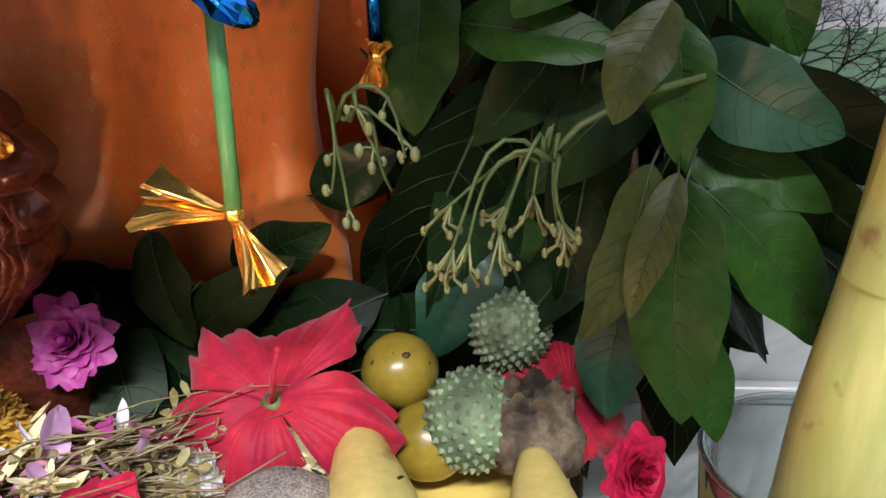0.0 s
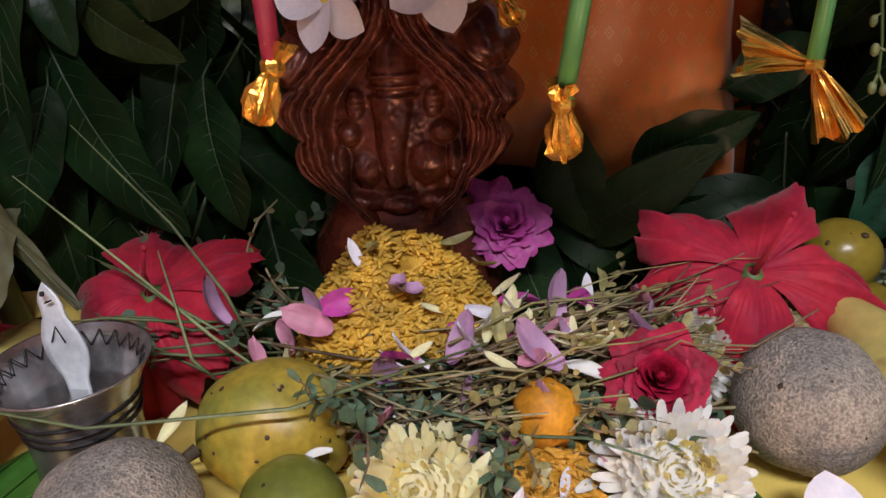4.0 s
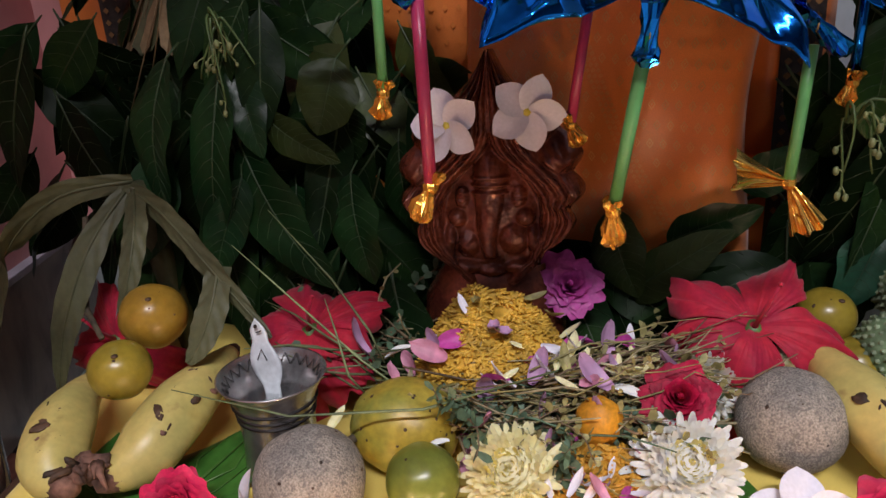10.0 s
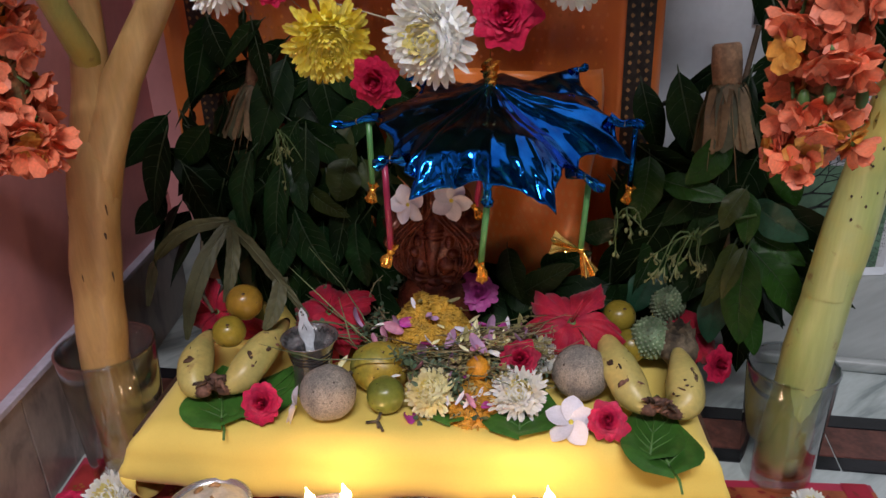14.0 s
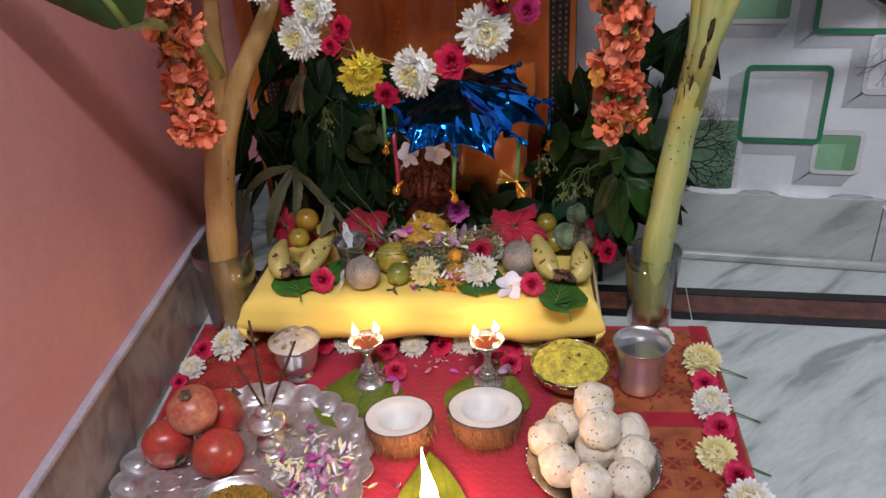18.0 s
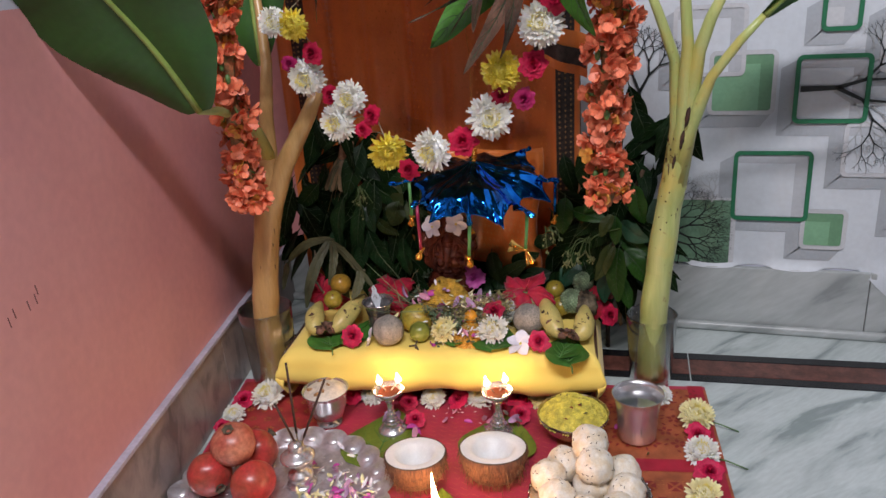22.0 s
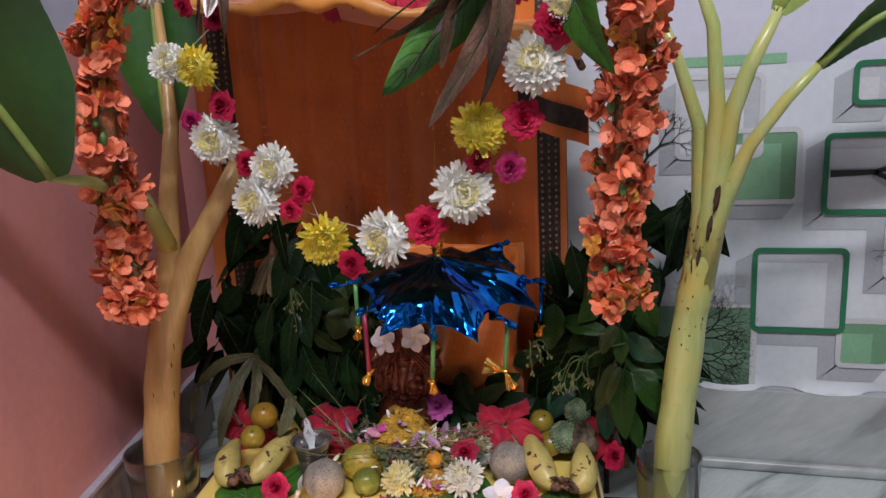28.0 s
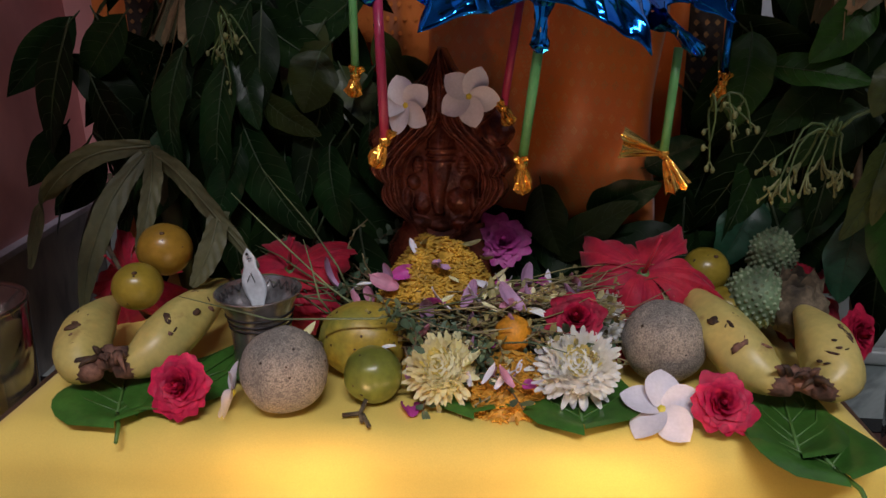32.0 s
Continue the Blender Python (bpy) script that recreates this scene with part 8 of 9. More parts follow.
emb = Mesh()
for rr, n, L in ((0.045, 14, 0.020), (0.072, 20, 0.024), (0.104, 26, 0.026), (0.130, 40, 0.014)):
    for k in range(n):                            # rings of raised leaf marks stamped into the floor of the tray
        a = 2 * math.pi * k / n
        emb.ball(1.0, 8, 5, 0, Matrix.Translation((rr * math.cos(a), rr * math.sin(a), 0.0016)) @ Matrix.Rotation(a + 0.5 * (k % 2) - 0.25, 4, "Z") @ Matrix.Diagonal((L * 0.5, L * 0.20, 0.0016, 1)))
tagged(part("stamped_leaf", emb, PLATE, tray), kind="stuff")
for i, (x, y, z, m_, up) in enumerate(((-0.301, -0.198, 0.090, POMP, (0.1, -0.3, 0.9)), (-0.338, -0.226, 0.044, POMR, (0.8, -0.5, -0.2)), (-0.252, -0.230, 0.044, POMR, (-0.6, 0.3, 0.3)), (-0.292, -0.150, 0.044, POMR, (0.3, 0.8, 0.4)))):
    pm = thing("pomegranate", facing((x, y, z), up), "round red pomegranate piled on the tray", "fruit", "pomegranates")
    part("skin", Mesh().ball(0.0375, 28, 18, 0, Matrix.Diagonal((1, 1, 0.93, 1)), lambda p, i=i: 1 + 0.05 * noise.noise(p * 1.6 + Vector((i, 0, 0)))), m_, pm)
    part("crown", Mesh().lathe([(0.006, 0.033), (0.007, 0.038), (0.0095, 0.041), (0.0075, 0.0395), (0.003, 0.036)], 12, 0, None, lambda a, v: 1 + 0.25 * math.cos(a * 6) * v), DRY, pm)

inc = thing("incense_holder", pose(-0.196, -0.176, 0.0085) @ Matrix.Diagonal((1.25, 1.25, 1.1, 1)), "small turned steel incense holder standing on the tray", "incense holder")
part("body", Mesh().lathe([(0.001, 0.0), (0.020, 0.0), (0.021, 0.003), (0.019, 0.006), (0.0135, 0.009), (0.0165, 0.013), (0.0175, 0.018), (0.0160, 0.024), (0.0085, 0.029), (0.0075, 0.033), (0.0105, 0.0355), (0.0075, 0.038), (0.013, 0.042), (0.0205, 0.0465), (0.0235, 0.051), (0.0235, 0.0535), (0.0195, 0.0575), (0.012, 0.061), (0.0085, 0.066), (0.0110, 0.069), (0.0105, 0.073), (0.0055, 0.078), (0.001, 0.080)], 36), STEEL, inc)
for i, (tip, lab) in enumerate((((-0.203, -0.154, 0.23), ""), ((-0.116, -0.19, 0.23), ""), ((-0.213, -0.190, 0.175), ""))):
    stt = thing("incense_stick", (-0.190, -0.178, 0.08), "burnt brown incense stick leaning in its holder", "incense stick", "incense sticks")
    d = Vector(tip) - Vector((-0.190, -0.178, 0.08))
    part("bare_end", Mesh().tube([(0, 0, -0.004), d * 0.2], 0.0012, 6), TWIG, stt)
    part("coated_part", Mesh().tube([d * 0.2, d * 0.6, d], [0.0020, 0.0021, 0.0019], 7), mat("incense_paste", (0.09, 0.045, 0.03), 0.85, 0, 0.3, 100), stt)


def bowl(name, label, cat, x, y, z, r, h, m_, foot=0.0, lobes=0, flare=1.0, group=""):
    b = thing(name, (x, y, z), label, cat, group)
    lb = (lambda a, v: 1 + 0.035 * abs(math.sin(a * lobes / 2)) * v) if lobes else None
    prof = [(0.001, foot), (r * 0.45, foot), (r * 0.78, foot + h * 0.28), (r * 0.93, foot + h * 0.65), (r * flare, foot + h), (r * flare - 0.0012, foot + h + 0.0008), (r * flare - 0.003, foot + h - 0.001), (r * 0.90, foot + h * 0.66), (r * 0.74, foot + h * 0.33), (r * 0.4, foot + 0.003), (0.001, foot + 0.003)]
    part("body", Mesh().lathe(prof, 60, 0, None, lb), m_, b)
    if foot:
        part("foot", Mesh().lathe([(r * 0.42, 0.0), (r * 0.44, 0.002), (r * 0.30, foot * 0.6), (r * 0.32, foot + 0.001)], 36), m_, b)
    return b


tb = bowl("steel_bowl", "small steel bowl of turmeric rice on the tray", "bowl", -0.188, -0.316, 0.008, 0.070, 0.020, STEEL)
rice_heap("turmeric_rice", "dark yellow turmeric rice heaped in the steel bowl", -0.188, -0.316, 0.017, 0.061, 0.061, 0.016, mat("ochre_rice", (0.46, 0.27, 0.03), 0.6, 0, 0.3, 80, 500, 0.2, 0.0004), 1300, 6)
tp = thing("tray_petals", (-0.12, -0.215, 0.010), "heap of lilac, white and yellow petals on the tray", "petals")
inv = tp.matrix_basis.inverted()
for k in range(260):
    x, y = q.gauss(-0.112, 0.046), q.gauss(-0.22, 0.055)
    if math.hypot(x + 0.215, y + 0.226) > 0.172 or math.hypot(x + 0.188, y + 0.316) < 0.072:
        continue
    part("petal", PETALS[(1, 2, 4, 0, 6, 4, 6)[q.randrange(7)]], None, tp, "", inv @ Matrix.Translation((x, y, 0.010 + q.uniform(0, 0.008))) @ Euler((q.uniform(-0.3, 0.6), q.uniform(-0.6, 0.6), q.uniform(-3, 3))).to_matrix().to_4x4() @ Matrix.Scale(q.uniform(0.6, 1.05), 4))
cp = thing("cloth_petals", (0.0, -0.15, RZ), "few pink petals fallen on the red cloth", "petals")
inv = cp.matrix_basis.inverted()
for x, y in ((-0.02, -0.215), (-0.03, -0.225), (0.02, -0.21), (-0.05, -0.06), (0.03, 0.06), (-0.33, -0.30), (0.36, 0.02), (-0.02, -0.30), (0.0, 0.08), (-0.01, 0.05), (0.30, 0.10)):
    part("petal", PETALS[q.randrange(7)], None, cp, "", inv @ Matrix.Translation((x, y, RZ + 0.002)) @ Euler((0.2, 0.1, q.uniform(-3, 3))).to_matrix().to_4x4() @ Matrix.Scale(0.8, 4))

# broken coconut halves
for x, y, rz, tilt, r in ((-0.002, -0.135, 20, -5, 0.052), (0.118, -0.095, 5, -7, 0.057)):
    co = thing("coconut_half", (x, y, RZ + 0.001, tilt, 0, rz), "half coconut with white flesh and fibrous brown shell", "coconut", "coconut halves")
    jag = lambda a, v: 1 + (0.02 * math.sin(a * 5 + x * 50) + 0.012 * math.sin(a * 11 + x * 90)) * v
    part("shell", Mesh().lathe([(0.001, 0.001), (r * 0.35, 0.002), (r * 0.68, 0.012), (r * 0.90, 0.030), (r, 0.050), (r * 0.985, 0.060), (r * 0.95, 0.0605)], 40, 0, None, jag), COIR, co)
    part("dark_rim", Mesh().lathe([(r * 0.985, 0.0598), (r * 0.975, 0.0615), (r * 0.945, 0.0612)], 40, 0, None, jag), BAN_TIP, co)
    part("flesh", Mesh().lathe([(r * 0.95, 0.0612), (r * 0.90, 0.0618), (r * 0.70, 0.0608), (r * 0.60, 0.058), (r * 0.53, 0.050), (r * 0.42, 0.040), (r * 0.2, 0.034), (0.001, 0.033)], 40, 0, None, jag), COCO, co)
    fb = Mesh()
    for k in range(420):
        a, z0 = q.uniform(0, 6.28), q.uniform(0.004, 0.056)
        rr = r * math.sin(math.acos(max(-1, min(1, 1 - z0 / 0.056)))) * 1.0
        p = Vector((rr * math.cos(a), rr * math.sin(a), z0))
        fb.tube([p, p + Vector((math.cos(a) * 0.004, math.sin(a) * 0.004, q.uniform(-0.022, 0.006))) * q.uniform(0.4, 1.2)], [0.0006, 0.0002], 3)
    tagged(part("loose_fibre", fb, mat("light_coir", (0.27, 0.125, 0.055), 0.9, 0, 0.3, 100), co), kind="stuff")


def flame_mesh(r, h, lean=0.0):
    m = Mesh().lathe([(r * 0.15, 0), (r * 0.70, h * 0.07), (r, h * 0.19), (r * 0.93, h * 0.30), (r * 0.68, h * 0.44), (r * 0.42, h * 0.60), (r * 0.22, h * 0.77), (r * 0.09, h * 0.91), (r * 0.01, h)], 16)
    m.v = [(x + 0.18 * r * math.sin(z / h * 5), y, z) for x, y, z in m.v]
    return m


def wick_lamp(x, y, rz, label):
    l_ = thing("oil_lamp", (x, y, RZ, 0, 0, rz), label, "oil lamp", "standing oil lamps")
    part("foot", Mesh().lathe([(0.001, 0.0), (0.026, 0.0), (0.027, 0.003), (0.024, 0.007), (0.020, 0.009), (0.019, 0.014), (0.013, 0.018), (0.0155, 0.0195), (0.0155, 0.0215), (0.0105, 0.023), (0.0125, 0.0245), (0.0085, 0.027)], 36), STEEL, l_)
    part("stem", Mesh().lathe([(0.0085, 0.027), (0.0105, 0.029), (0.0105, 0.031), (0.0070, 0.033), (0.0090, 0.036), (0.0090, 0.038), (0.0062, 0.040), (0.0062, 0.060), (0.0088, 0.063), (0.0088, 0.066), (0.0065, 0.068), (0.012, 0.072)], 28), STEEL, l_)
    part("oil_dish", Mesh().lathe([(0.004, 0.070), (0.016, 0.074), (0.025, 0.082), (0.029, 0.090), (0.0275, 0.0905), (0.022, 0.084), (0.010, 0.080), (0.001, 0.079)], 40, 0, None, lambda a, v: 1 + 0.10 * math.cos(a * 5) * v), STEEL, l_)
    part("oil", Mesh().lathe([(0.0001, 0.0835), (0.0195, 0.0835)], 24), mat("lamp_oil", (0.11, 0.030, 0.016), 0.10, 0, 0.1, 40), l_)
    for dx, dy in ((-0.018, 0.006), (0.016, 0.014)):
        wk = part("wick", Mesh().tube([(dx * 0.3, dy * 0.3, 0.085), (dx, dy, 0.0970)], [0.0012, 0.0009], 6), mat("cotton_wick", (0.5, 0.45, 0.35), 0.9, 0, 0.3, 100), l_)
        part("flame", flame_mesh(0.0056, 0.020), FLAME_W, wk, "small bright flame", Matrix.Translation((dx, dy, 0.0965)))
    return l_


wick_lamp(-0.102, 0.006, 8, "small steel oil lamp with two lit wicks on a leaf")
wick_lamp(0.094, 0.040, 20, "small steel oil lamp with two lit wicks on a leaf")
heart_leaf("betel_leaf", "olive green betel leaf under an oil lamp, flame light in its colour", (-0.098, -0.092, RZ, 0, 0, 6), 0.160, 0.074, BETEL_O, stem=0.03)
heart_leaf("betel_leaf", "olive green betel leaf under an oil lamp, flame light in its colour", (0.105, -0.040, RZ, 0, 0, 6), 0.13, 0.070, BETEL_O, stem=0.02)
bloom("pink_blossom", "pink blossom lying behind an oil lamp", ROSE_K[0], 0.024, -0.065, 0.03, 0.020, (0.2, -0.4, 0.8), 0.022, "blossoms by the lamps")
bloom("pink_blossom", "pink blossom lying behind an oil lamp", ROSE_K[1], 0.024, 0.125, 0.085, 0.020, (0.2, -0.4, 0.8), 0.024, "blossoms by the lamps")
bloom("pink_blossom", "pink blossom lying behind an oil lamp", ROSE_K[2], 0.024, 0.085, 0.095, 0.020, (-0.2, -0.4, 0.8), 0.018, "blossoms by the lamps")

for lx, ly, n_, sd_ in ((-0.080, -0.004, 11, 3), (0.100, 0.052, 9, 4)):
    lp = thing("strewn_petals", (lx, ly, RZ + 0.004), "pink and magenta petals strewn round the foot of an oil lamp", "petals", "petals by the lamps")
    rp = random.Random(sd_)
    for k in range(n_):
        a, d_ = rp.uniform(-0.5, 3.6), rp.uniform(0.020, 0.040)
        part("petal", PETALS[(2, 3, 1, 3, 2, 0)[k % 6]], None, lp, "", Matrix.Translation((d_ * math.cos(a), d_ * math.sin(a) * 0.8, 0.002 + 0.007 * (k % 3))) @ Euler((rp.uniform(0.0, 0.7), rp.uniform(-0.5, 0.5), rp.uniform(0, 6.28))).to_matrix().to_4x4() @ Matrix.Scale(rp.uniform(0.8, 1.3), 4))

# hand lamp with a tall flame on a leaf
heart_leaf("betel_leaf", "broad yellow-green leaf under the hand lamp", (0.098, -0.335, RZ, 0, 0, 16), 0.205, 0.062, mat("yellow_green_leaf", (0.24, 0.28, 0.03), 0.35, 0, 0.2, 20, 200, 0.2, 0.0006), stem=0.015)
dp = thing("hand_lamp", (0.076, -0.262, RZ + 0.003, 0, 0, 14), "small brass hand lamp with a tall flame on a leaf", "oil lamp")
part("bowl", Mesh().grid(lambda u, v: ((0.026 - 0.010 * math.cos(6.283 * u) ** 2 * 0) * (0.15 + 0.85 * v) * math.cos(6.283 * u), (0.030 * (0.15 + 0.85 * v)) * math.sin(6.283 * u) * (1.35 if math.sin(6.283 * u) < 0 else 1.0), 0.004 + 0.016 * v * v), 40, 8, 0, True), BRASSY, dp).modifiers.new("thickness", "SOLIDIFY").thickness = 0.0015
part("oil", Mesh().lathe([(0.0001, 0.015), (0.022, 0.015)], 24), MATS["lamp_oil"], dp)
part("handle", Mesh().grid(lambda u, v: ((u - 0.5) * (0.010 + 0.014 * v), -0.034 - 0.028 * v, 0.018 - 0.008 * v + 0.002 * math.cos(u * 6)), 8, 8), BRASSY, dp).modifiers.new("thickness", "SOLIDIFY").thickness = 0.0014
for k in range(9):
    a = math.pi * (k / 8) + math.pi
    part("handle_scallop", Mesh().ball(0.0028, 7, 5, 0, Matrix.Translation((0.013 * math.cos(a), -0.060 + 0.008 * math.sin(a), 0.011))), BRASSY, dp)
part("handle_boss", Mesh().ball(0.007, 12, 8, 0, Matrix.Translation((0, -0.058, 0.012)) @ Matrix.Diagonal((1, 1, 0.5, 1))), BRASSY, dp)
part("flame", flame_mesh(0.0120, 0.112), FLAME_W, dp, "tall bright yellow flame", Matrix.Translation((0.0, 0.006, 0.016)))

# dumplings on a silver plate
mp_ = thing("silver_plate", (0.278, -0.118, RZ), "round engraved silver plate under the dumplings", "plate")
part("dish", Mesh().lathe([(0.001, 0.002), (0.060, 0.002), (0.078, 0.008), (0.092, 0.016), (0.095, 0.019), (0.093, 0.0195), (0.076, 0.011), (0.058, 0.005), (0.001, 0.005)], 72, 0, None, lambda a, v: 1 + 0.012 * math.cos(a * 20) * v), SILVER, mp_)
for k in range(40):
    a = 2 * math.pi * k / 40
    part("rim_bead", Mesh().ball(0.0026, 6, 4, 0, Matrix.Translation((0.094 * math.cos(a), 0.094 * math.sin(a), 0.0195))), SILVER, mp_)
BALLS = ((0.268, -0.060, 0.052, 1), (0.214, -0.112, 0.040, 0), (0.236, -0.160, 0.040, 0), (0.281, -0.188, 0.040, 0), (0.327, -0.170, 0.040, 0), (0.334, -0.124, 0.040, 0), (0.325, -0.078, 0.040, 0), (0.232, -0.074, 0.040, 0), (0.280, -0.118, 0.040, 0), (0.286, -0.120, 0.078, 2), (0.274, -0.078, 0.090, 2))
for i, (x, y, z, lvl) in enumerate(BALLS[1:] + BALLS[:1]):
    db = thing("steamed_dumpling", (x, y, RZ + z - 0.003, 0, 0, 37 * i), "white steamed dumpling flecked with cumin seeds", "dumpling", "steamed dumplings")
    shp = lambda p, i=i: 1 + 0.11 * noise.noise(p * 1.7 + Vector((i * 3, 0, 0))) + 0.045 * noise.noise(p * 4.5 + Vector((0, i, 0))) + 0.02 * noise.noise(p * 11)
    part("dough", Mesh().ball(0.0290, 36, 24, 0, None, shp), DUMP, db)
    sd = Mesh()
    for k in range(26):
        n = Vector((q.gauss(0, 1), q.gauss(0, 1), q.gauss(0.2, 1))).normalized()
        sd.ball(1.0, 5, 4, 0, facing(n * 0.0290 * shp(n), n, q.uniform(0, 3)) @ Matrix.Diagonal((0.0008, 0.0024, 0.0006, 1)))
    tagged(part("cumin_seed", sd, BAN_TIP, db), kind="stuff")

# bowls and cups
yb = bowl("silver_bowl", "shallow lobed silver bowl of lemon rice", "bowl", 0.226, 0.062, RZ, 0.063, 0.040, SILVER, 0.006, 16)
rice_heap("lemon_rice", "bright yellow lemon rice heaped in the silver bowl", 0.226, 0.062, RZ + 0.038, 0.059, 0.059, 0.030, mat("lemon_rice", (0.84, 0.74, 0.12), 0.6, 0, 0.2, 80, 500, 0.2, 0.0004), 2100, 8)
lc = bpy.data.objects["lemon_rice"]
for k in range(12):
    a, rr = q.uniform(0, 6.28), q.uniform(0.008, 0.046)
    part("curry_leaf" if k % 3 else "chilli_piece", Mesh().tube([(rr * math.cos(a), rr * math.sin(a), 0.033 - 7 * rr * rr), (rr * math.cos(a) + 0.004 * math.cos(k), rr * math.sin(a) + 0.004 * math.sin(k), 0.0345 - 7 * rr * rr), (rr * math.cos(a) + 0.008 * math.cos(k), rr * math.sin(a) + 0.008 * math.sin(k), 0.033 - 7 * rr * rr)], [0.0006, 0.0017, 0.0005], 6), mat("fried_curry_leaf", (0.07, 0.075, 0.02), 0.5, 0, 0.3, 60) if k % 3 else mat("fried_chilli", (0.30, 0.06, 0.02), 0.4, 0, 0.3, 60), lc)
tm = thing("steel_tumbler", (0.336, 0.078, RZ), "polished steel tumbler of water", "tumbler")
part("body", Mesh().lathe([(0.001, 0.002), (0.032, 0.002), (0.033, 0.004), (0.0345, 0.030), (0.037, 0.060), (0.041, 0.080), (0.044, 0.0875), (0.0448, 0.0885), (0.0435, 0.0885), (0.040, 0.080), (0.036, 0.060), (0.033, 0.030), (0.0318, 0.006), (0.001, 0.005)], 48), STEEL, tm)
part("water", Mesh().lathe([(0.0001, 0.070), (0.0375, 0.070)], 32), GLASS, tm)
py = thing("steel_cup", (-0.232, 0.006, RZ), "footed steel cup heaped with milk pudding", "cup")
part("body", Mesh().lathe([(0.001, 0.010), (0.016, 0.010), (0.030, 0.020), (0.036, 0.040), (0.038, 0.062), (0.043, 0.072), (0.0445, 0.0735), (0.043, 0.0738), (0.037, 0.064), (0.034, 0.040), (0.028, 0.022), (0.001, 0.014)], 48), STEEL, py)
part("foot", Mesh().lathe([(0.001, 0.0), (0.024, 0.0), (0.025, 0.003), (0.014, 0.007), (0.013, 0.0105), (0.016, 0.012)], 36), STEEL, py)
pud = thing("milk_pudding", (-0.232, 0.006, RZ + 0.068), "thick white milk pudding with cashew pieces", "pudding")
part("mass", Mesh().grid(lambda u, v: (0.041 * v * math.cos(6.2832 * u), 0.041 * v * math.sin(6.2832 * u), 0.018 * (1 - v ** 2.4) + 0.003 * wob((v * math.cos(6.28 * u), v * math.sin(6.28 * u), 0), 5) * (1 - v)), 40, 16, 0, True), mat("pudding_white", (0.70, 0.63, 0.52), 0.4, 0, 0.12, 80, 300, 0.5, 0.001, sub=0.15), pud)
for k in range(7):
    a, rr = q.uniform(0, 6.28), q.uniform(0.008, 0.032)
    part("cashew", Mesh().tube([(rr * math.cos(a) + 0.006 * math.cos(b + k), rr * math.sin(a) + 0.006 * math.sin(b + k), 0.017 - 8 * rr * rr) for b in (0, 0.7, 1.4, 2.1)], [0.0022, 0.0034, 0.0034, 0.0018], 7), mat("roasted_cashew", (0.46, 0.25, 0.10), 0.5, 0, 0.25, 80), pud)
rk = thing("beaded_silver_bowl", (0.434, -0.226, RZ), "small beaded silver bowl of dark red vermilion powder", "bowl")
part("body", Mesh().lathe([(0.001, 0.004), (0.030, 0.004), (0.038, 0.014), (0.042, 0.030), (0.043, 0.036), (0.0415, 0.0362), (0.039, 0.028), (0.001, 0.026)], 48), SILVER, rk)
for ring, (rr, z, s) in enumerate(((0.042, 0.030, 0.0042), (0.040, 0.020, 0.0040), (0.035, 0.010, 0.0036))):
    for k in range(28):
        a = 2 * math.pi * (k + 0.5 * ring) / 28
        part("bead", Mesh().ball(s, 7, 5, 0, Matrix.Translation((rr * math.cos(a), rr * math.sin(a), z)) @ Matrix.Diagonal((1, 1, 1.25, 1))), SILVER, rk)
part("vermilion", Mesh().grid(lambda u, v: (0.0395 * v * math.cos(6.2832 * u), 0.0395 * v * math.sin(6.2832 * u), 0.031 + 0.004 * (1 - v * v) + 0.0015 * wob((v * math.cos(6.28 * u), v * math.sin(6.28 * u), 2), 4)), 36, 12, 0, True), KUM, rk)
ob_ = bowl("steel_bowl", "small steel bowl of orange-yellow curry", "bowl", 0.318, -0.300, RZ, 0.042, 0.028, STEEL)
part("curry", Mesh().grid(lambda u, v: (0.037 * v * math.cos(6.2832 * u), 0.037 * v * math.sin(6.2832 * u), 0.0195 + 0.0012 * wob((v * math.cos(6.28 * u), v * math.sin(6.28 * u), 5), 5)), 32, 8, 0, True), mat("orange_curry", (0.62, 0.36, 0.02), 0.25, 0, 0.2, 60), ob_)

# flowers laid along the edges of the cloth
ROW = (("w", -0.388, 0.048, 0.036), ("r", -0.435, 0.030, 0.026), ("w", -0.425, -0.022, 0.024), ("r", -0.43, -0.06, 0.018), ("r", -0.219, 0.098, 0.027), ("w", -0.180, 0.112, 0.027), ("w", -0.055, 0.122, 0.027), ("r", -0.005, 0.131, 0.026), ("w", 0.034, 0.146, 0.028), ("r", 0.105, 0.160, 0.026), ("y", 0.146, 0.163, 0.026), ("w", 0.372, 0.205, 0.022), ("r", 0.125, 0.150, 0.020), ("r", -0.10, 0.105, 0.022),
       ("y", 0.435, 0.143, 0.034), ("r", 0.437, 0.092, 0.024), ("w", 0.445, 0.037, 0.031), ("r", 0.456, -0.012, 0.028), ("y", 0.448, -0.073, 0.030), ("r", 0.474, -0.106, 0.026), ("w", 0.484, -0.154, 0.033), ("r", 0.49, -0.198, 0.024), ("y", 0.511, -0.244, 0.040), ("r", 0.52, -0.29, 0.024))
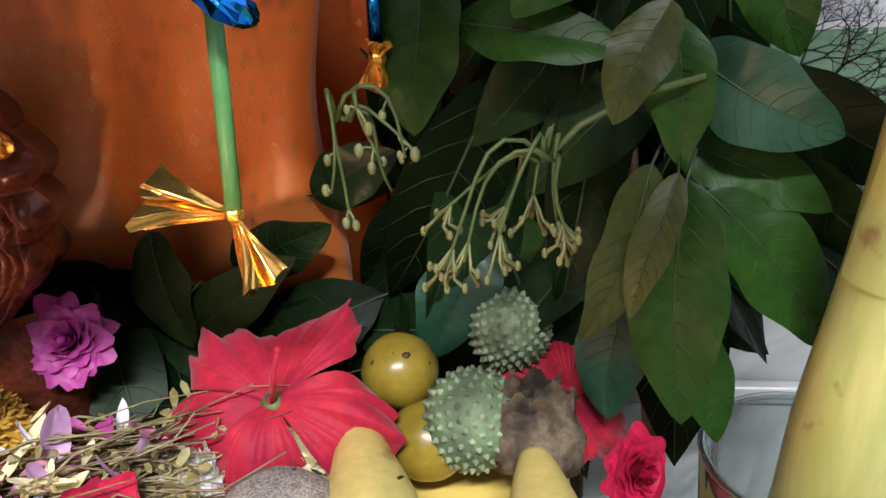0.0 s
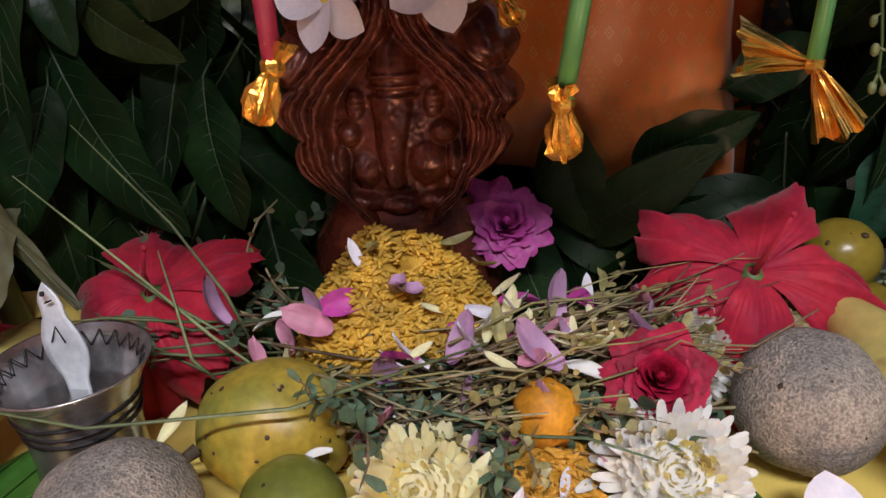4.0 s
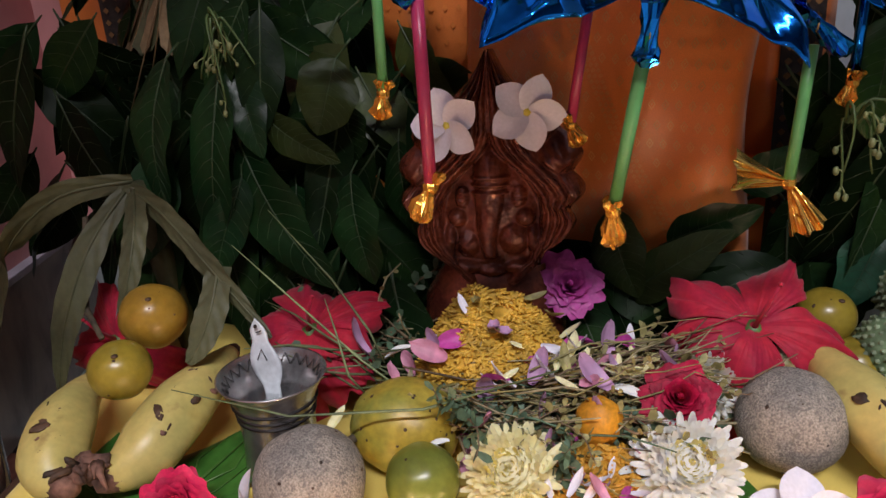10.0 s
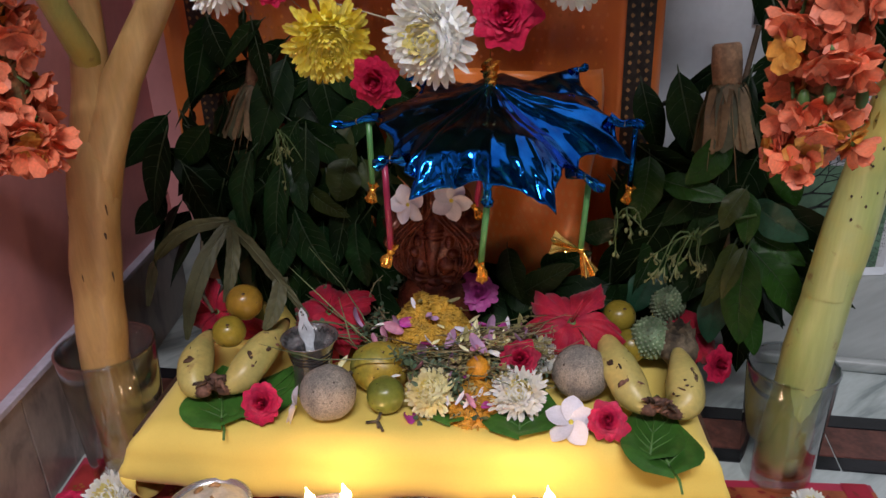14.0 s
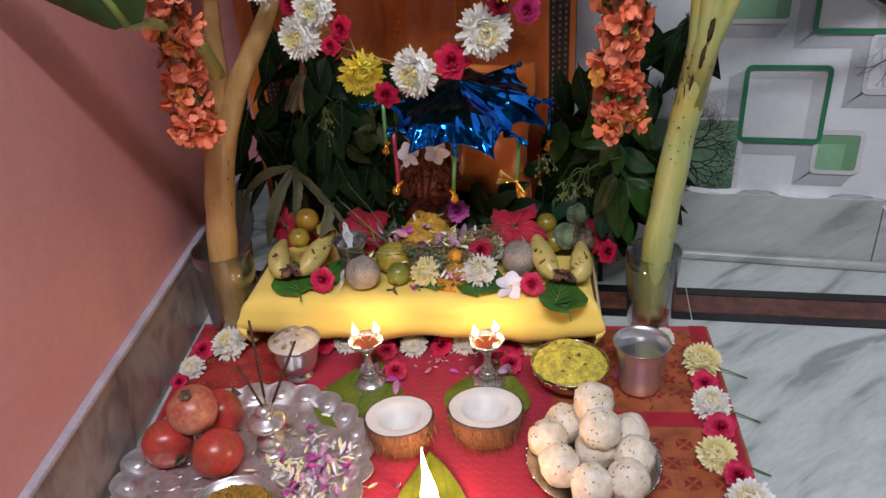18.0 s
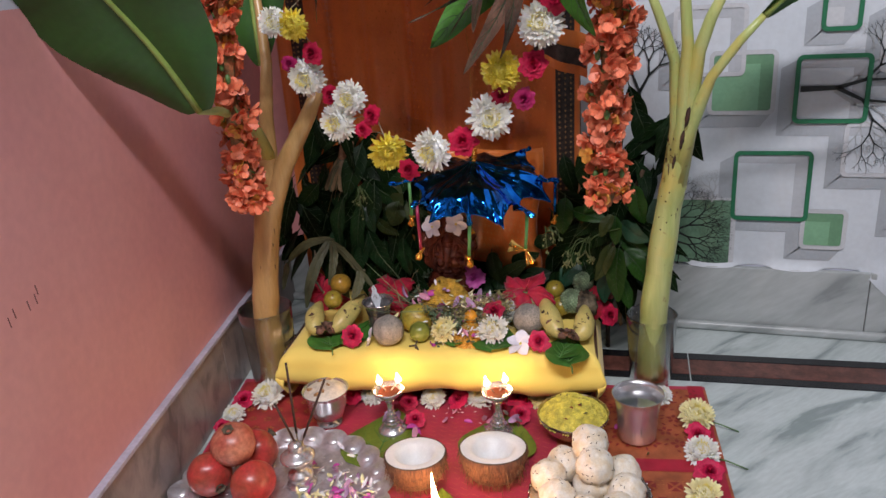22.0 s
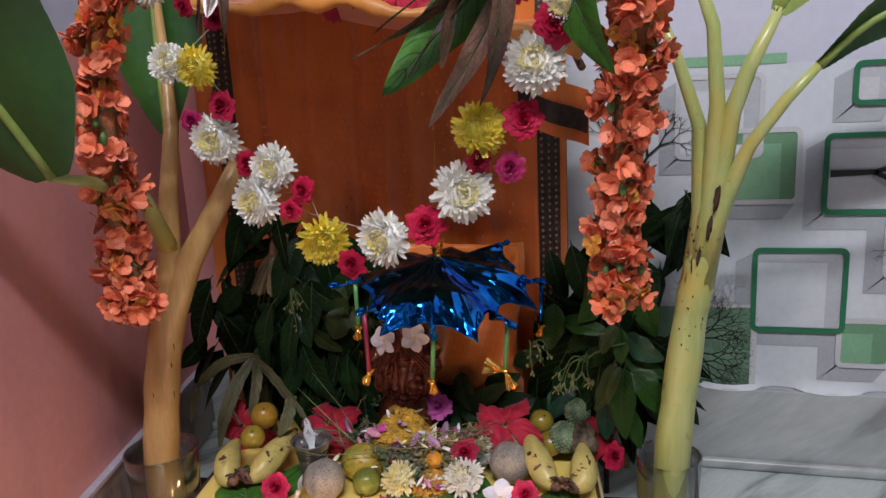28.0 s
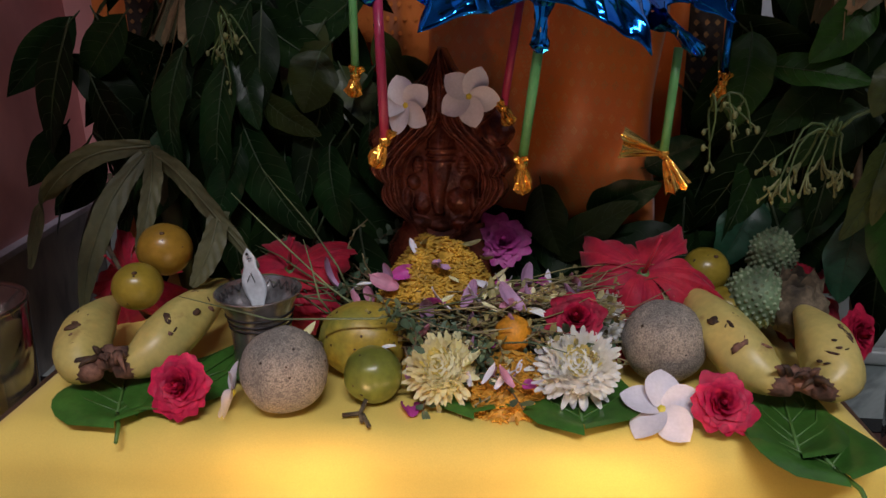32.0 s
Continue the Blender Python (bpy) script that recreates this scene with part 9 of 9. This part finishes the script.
for i, (k, x, y, r) in enumerate(ROW):
    if y > 0.095 and x < 0.16:                    # the row in front of the hanging cloth
        y -= 0.014
    d = (q.uniform(-0.3, 0.3), -0.45, 0.85)
    if k == "w":
        f = bloom("chrysanthemum", "white chrysanthemum head laid along the red cloth edge", MUM_WB[i % 3], 0.030, x, y, RZ + r * 0.42, d, r, "flowers along the cloth edge", i)
    elif k == "y":
        f = bloom("chrysanthemum", "pale yellow chrysanthemum head laid along the red cloth edge", MUM_PB[i % 2], 0.029, x, y, RZ + r * 0.42, d, r, "flowers along the cloth edge", i)
    else:
        f = bloom("rose", "crimson rose head laid along the red cloth edge", ROSE_K[i % 3], 0.024, x, y, RZ + r * 0.40, d, r, "flowers along the cloth edge", i)
    if x > 0.43 and i % 2 == 0 or x > 0.43 and k == "w":
        e = f.matrix_basis.inverted()
        part("stem", Mesh().tube([e @ Vector((x + 0.012, y, RZ + 0.006)), e @ Vector((x + 0.04, y - 0.004, RZ + 0.003)), e @ Vector((x + 0.072, y - 0.012, 0.004))], 0.0013, 5), GREEN_S, f)
lr = thing("loose_rice", (0.0, 0.06, RZ), "loose white rice grains on the red cloth", "rice", kind="stuff")
g = Mesh()
for k in range(90):
    x, y = q.gauss(0.0, 0.05), q.gauss(0.07, 0.03)
    g.add(grain.v, grain.f, 0, Matrix.Translation((x, y, 0.001)) @ Euler((1.57, 0, q.uniform(0, 6.28))).to_matrix().to_4x4() @ Matrix.Scale(0.8, 4))
part("grains", g, PET_W, lr)

# ---- things in the wall niche ----
for i in range(16):
    gx, gy = -0.035 - 0.036 * (i % 3), -0.015 - 0.016 * i
    gb_ = thing("glass_block", LEFT @ pose(gx, gy, 1.0055, 0, 0, 20 * i), "small clear cut-glass block on the niche ledge", "glass", "glass blocks")
    part("block", Mesh().box((-0.011, -0.011, 0), (0.011, 0.011, 0.030 + 0.006 * (i % 3)), 0.005), GLASS, gb_, smooth=False)
nf = thing("window_frame", LEFT @ pose(-0.28, 0.045, 1.005), "dark brown wooden window frame in the niche", "window", kind="structure")
part("frame", Mesh().box((-0.02, -0.03, 0), (0.02, 0.0, 0.5), 0.003).box((-0.02, -0.6, 0), (0.02, -0.03, 0.03), 0.003), WOOD, nf, smooth=False)
part("pane", Mesh().box((-0.004, -0.6, 0.03), (0.0, -0.03, 0.5), 0), mat("dusty_pane", (0.16, 0.10, 0.075), 0.35, 0, 0.3, 8), nf, smooth=False)
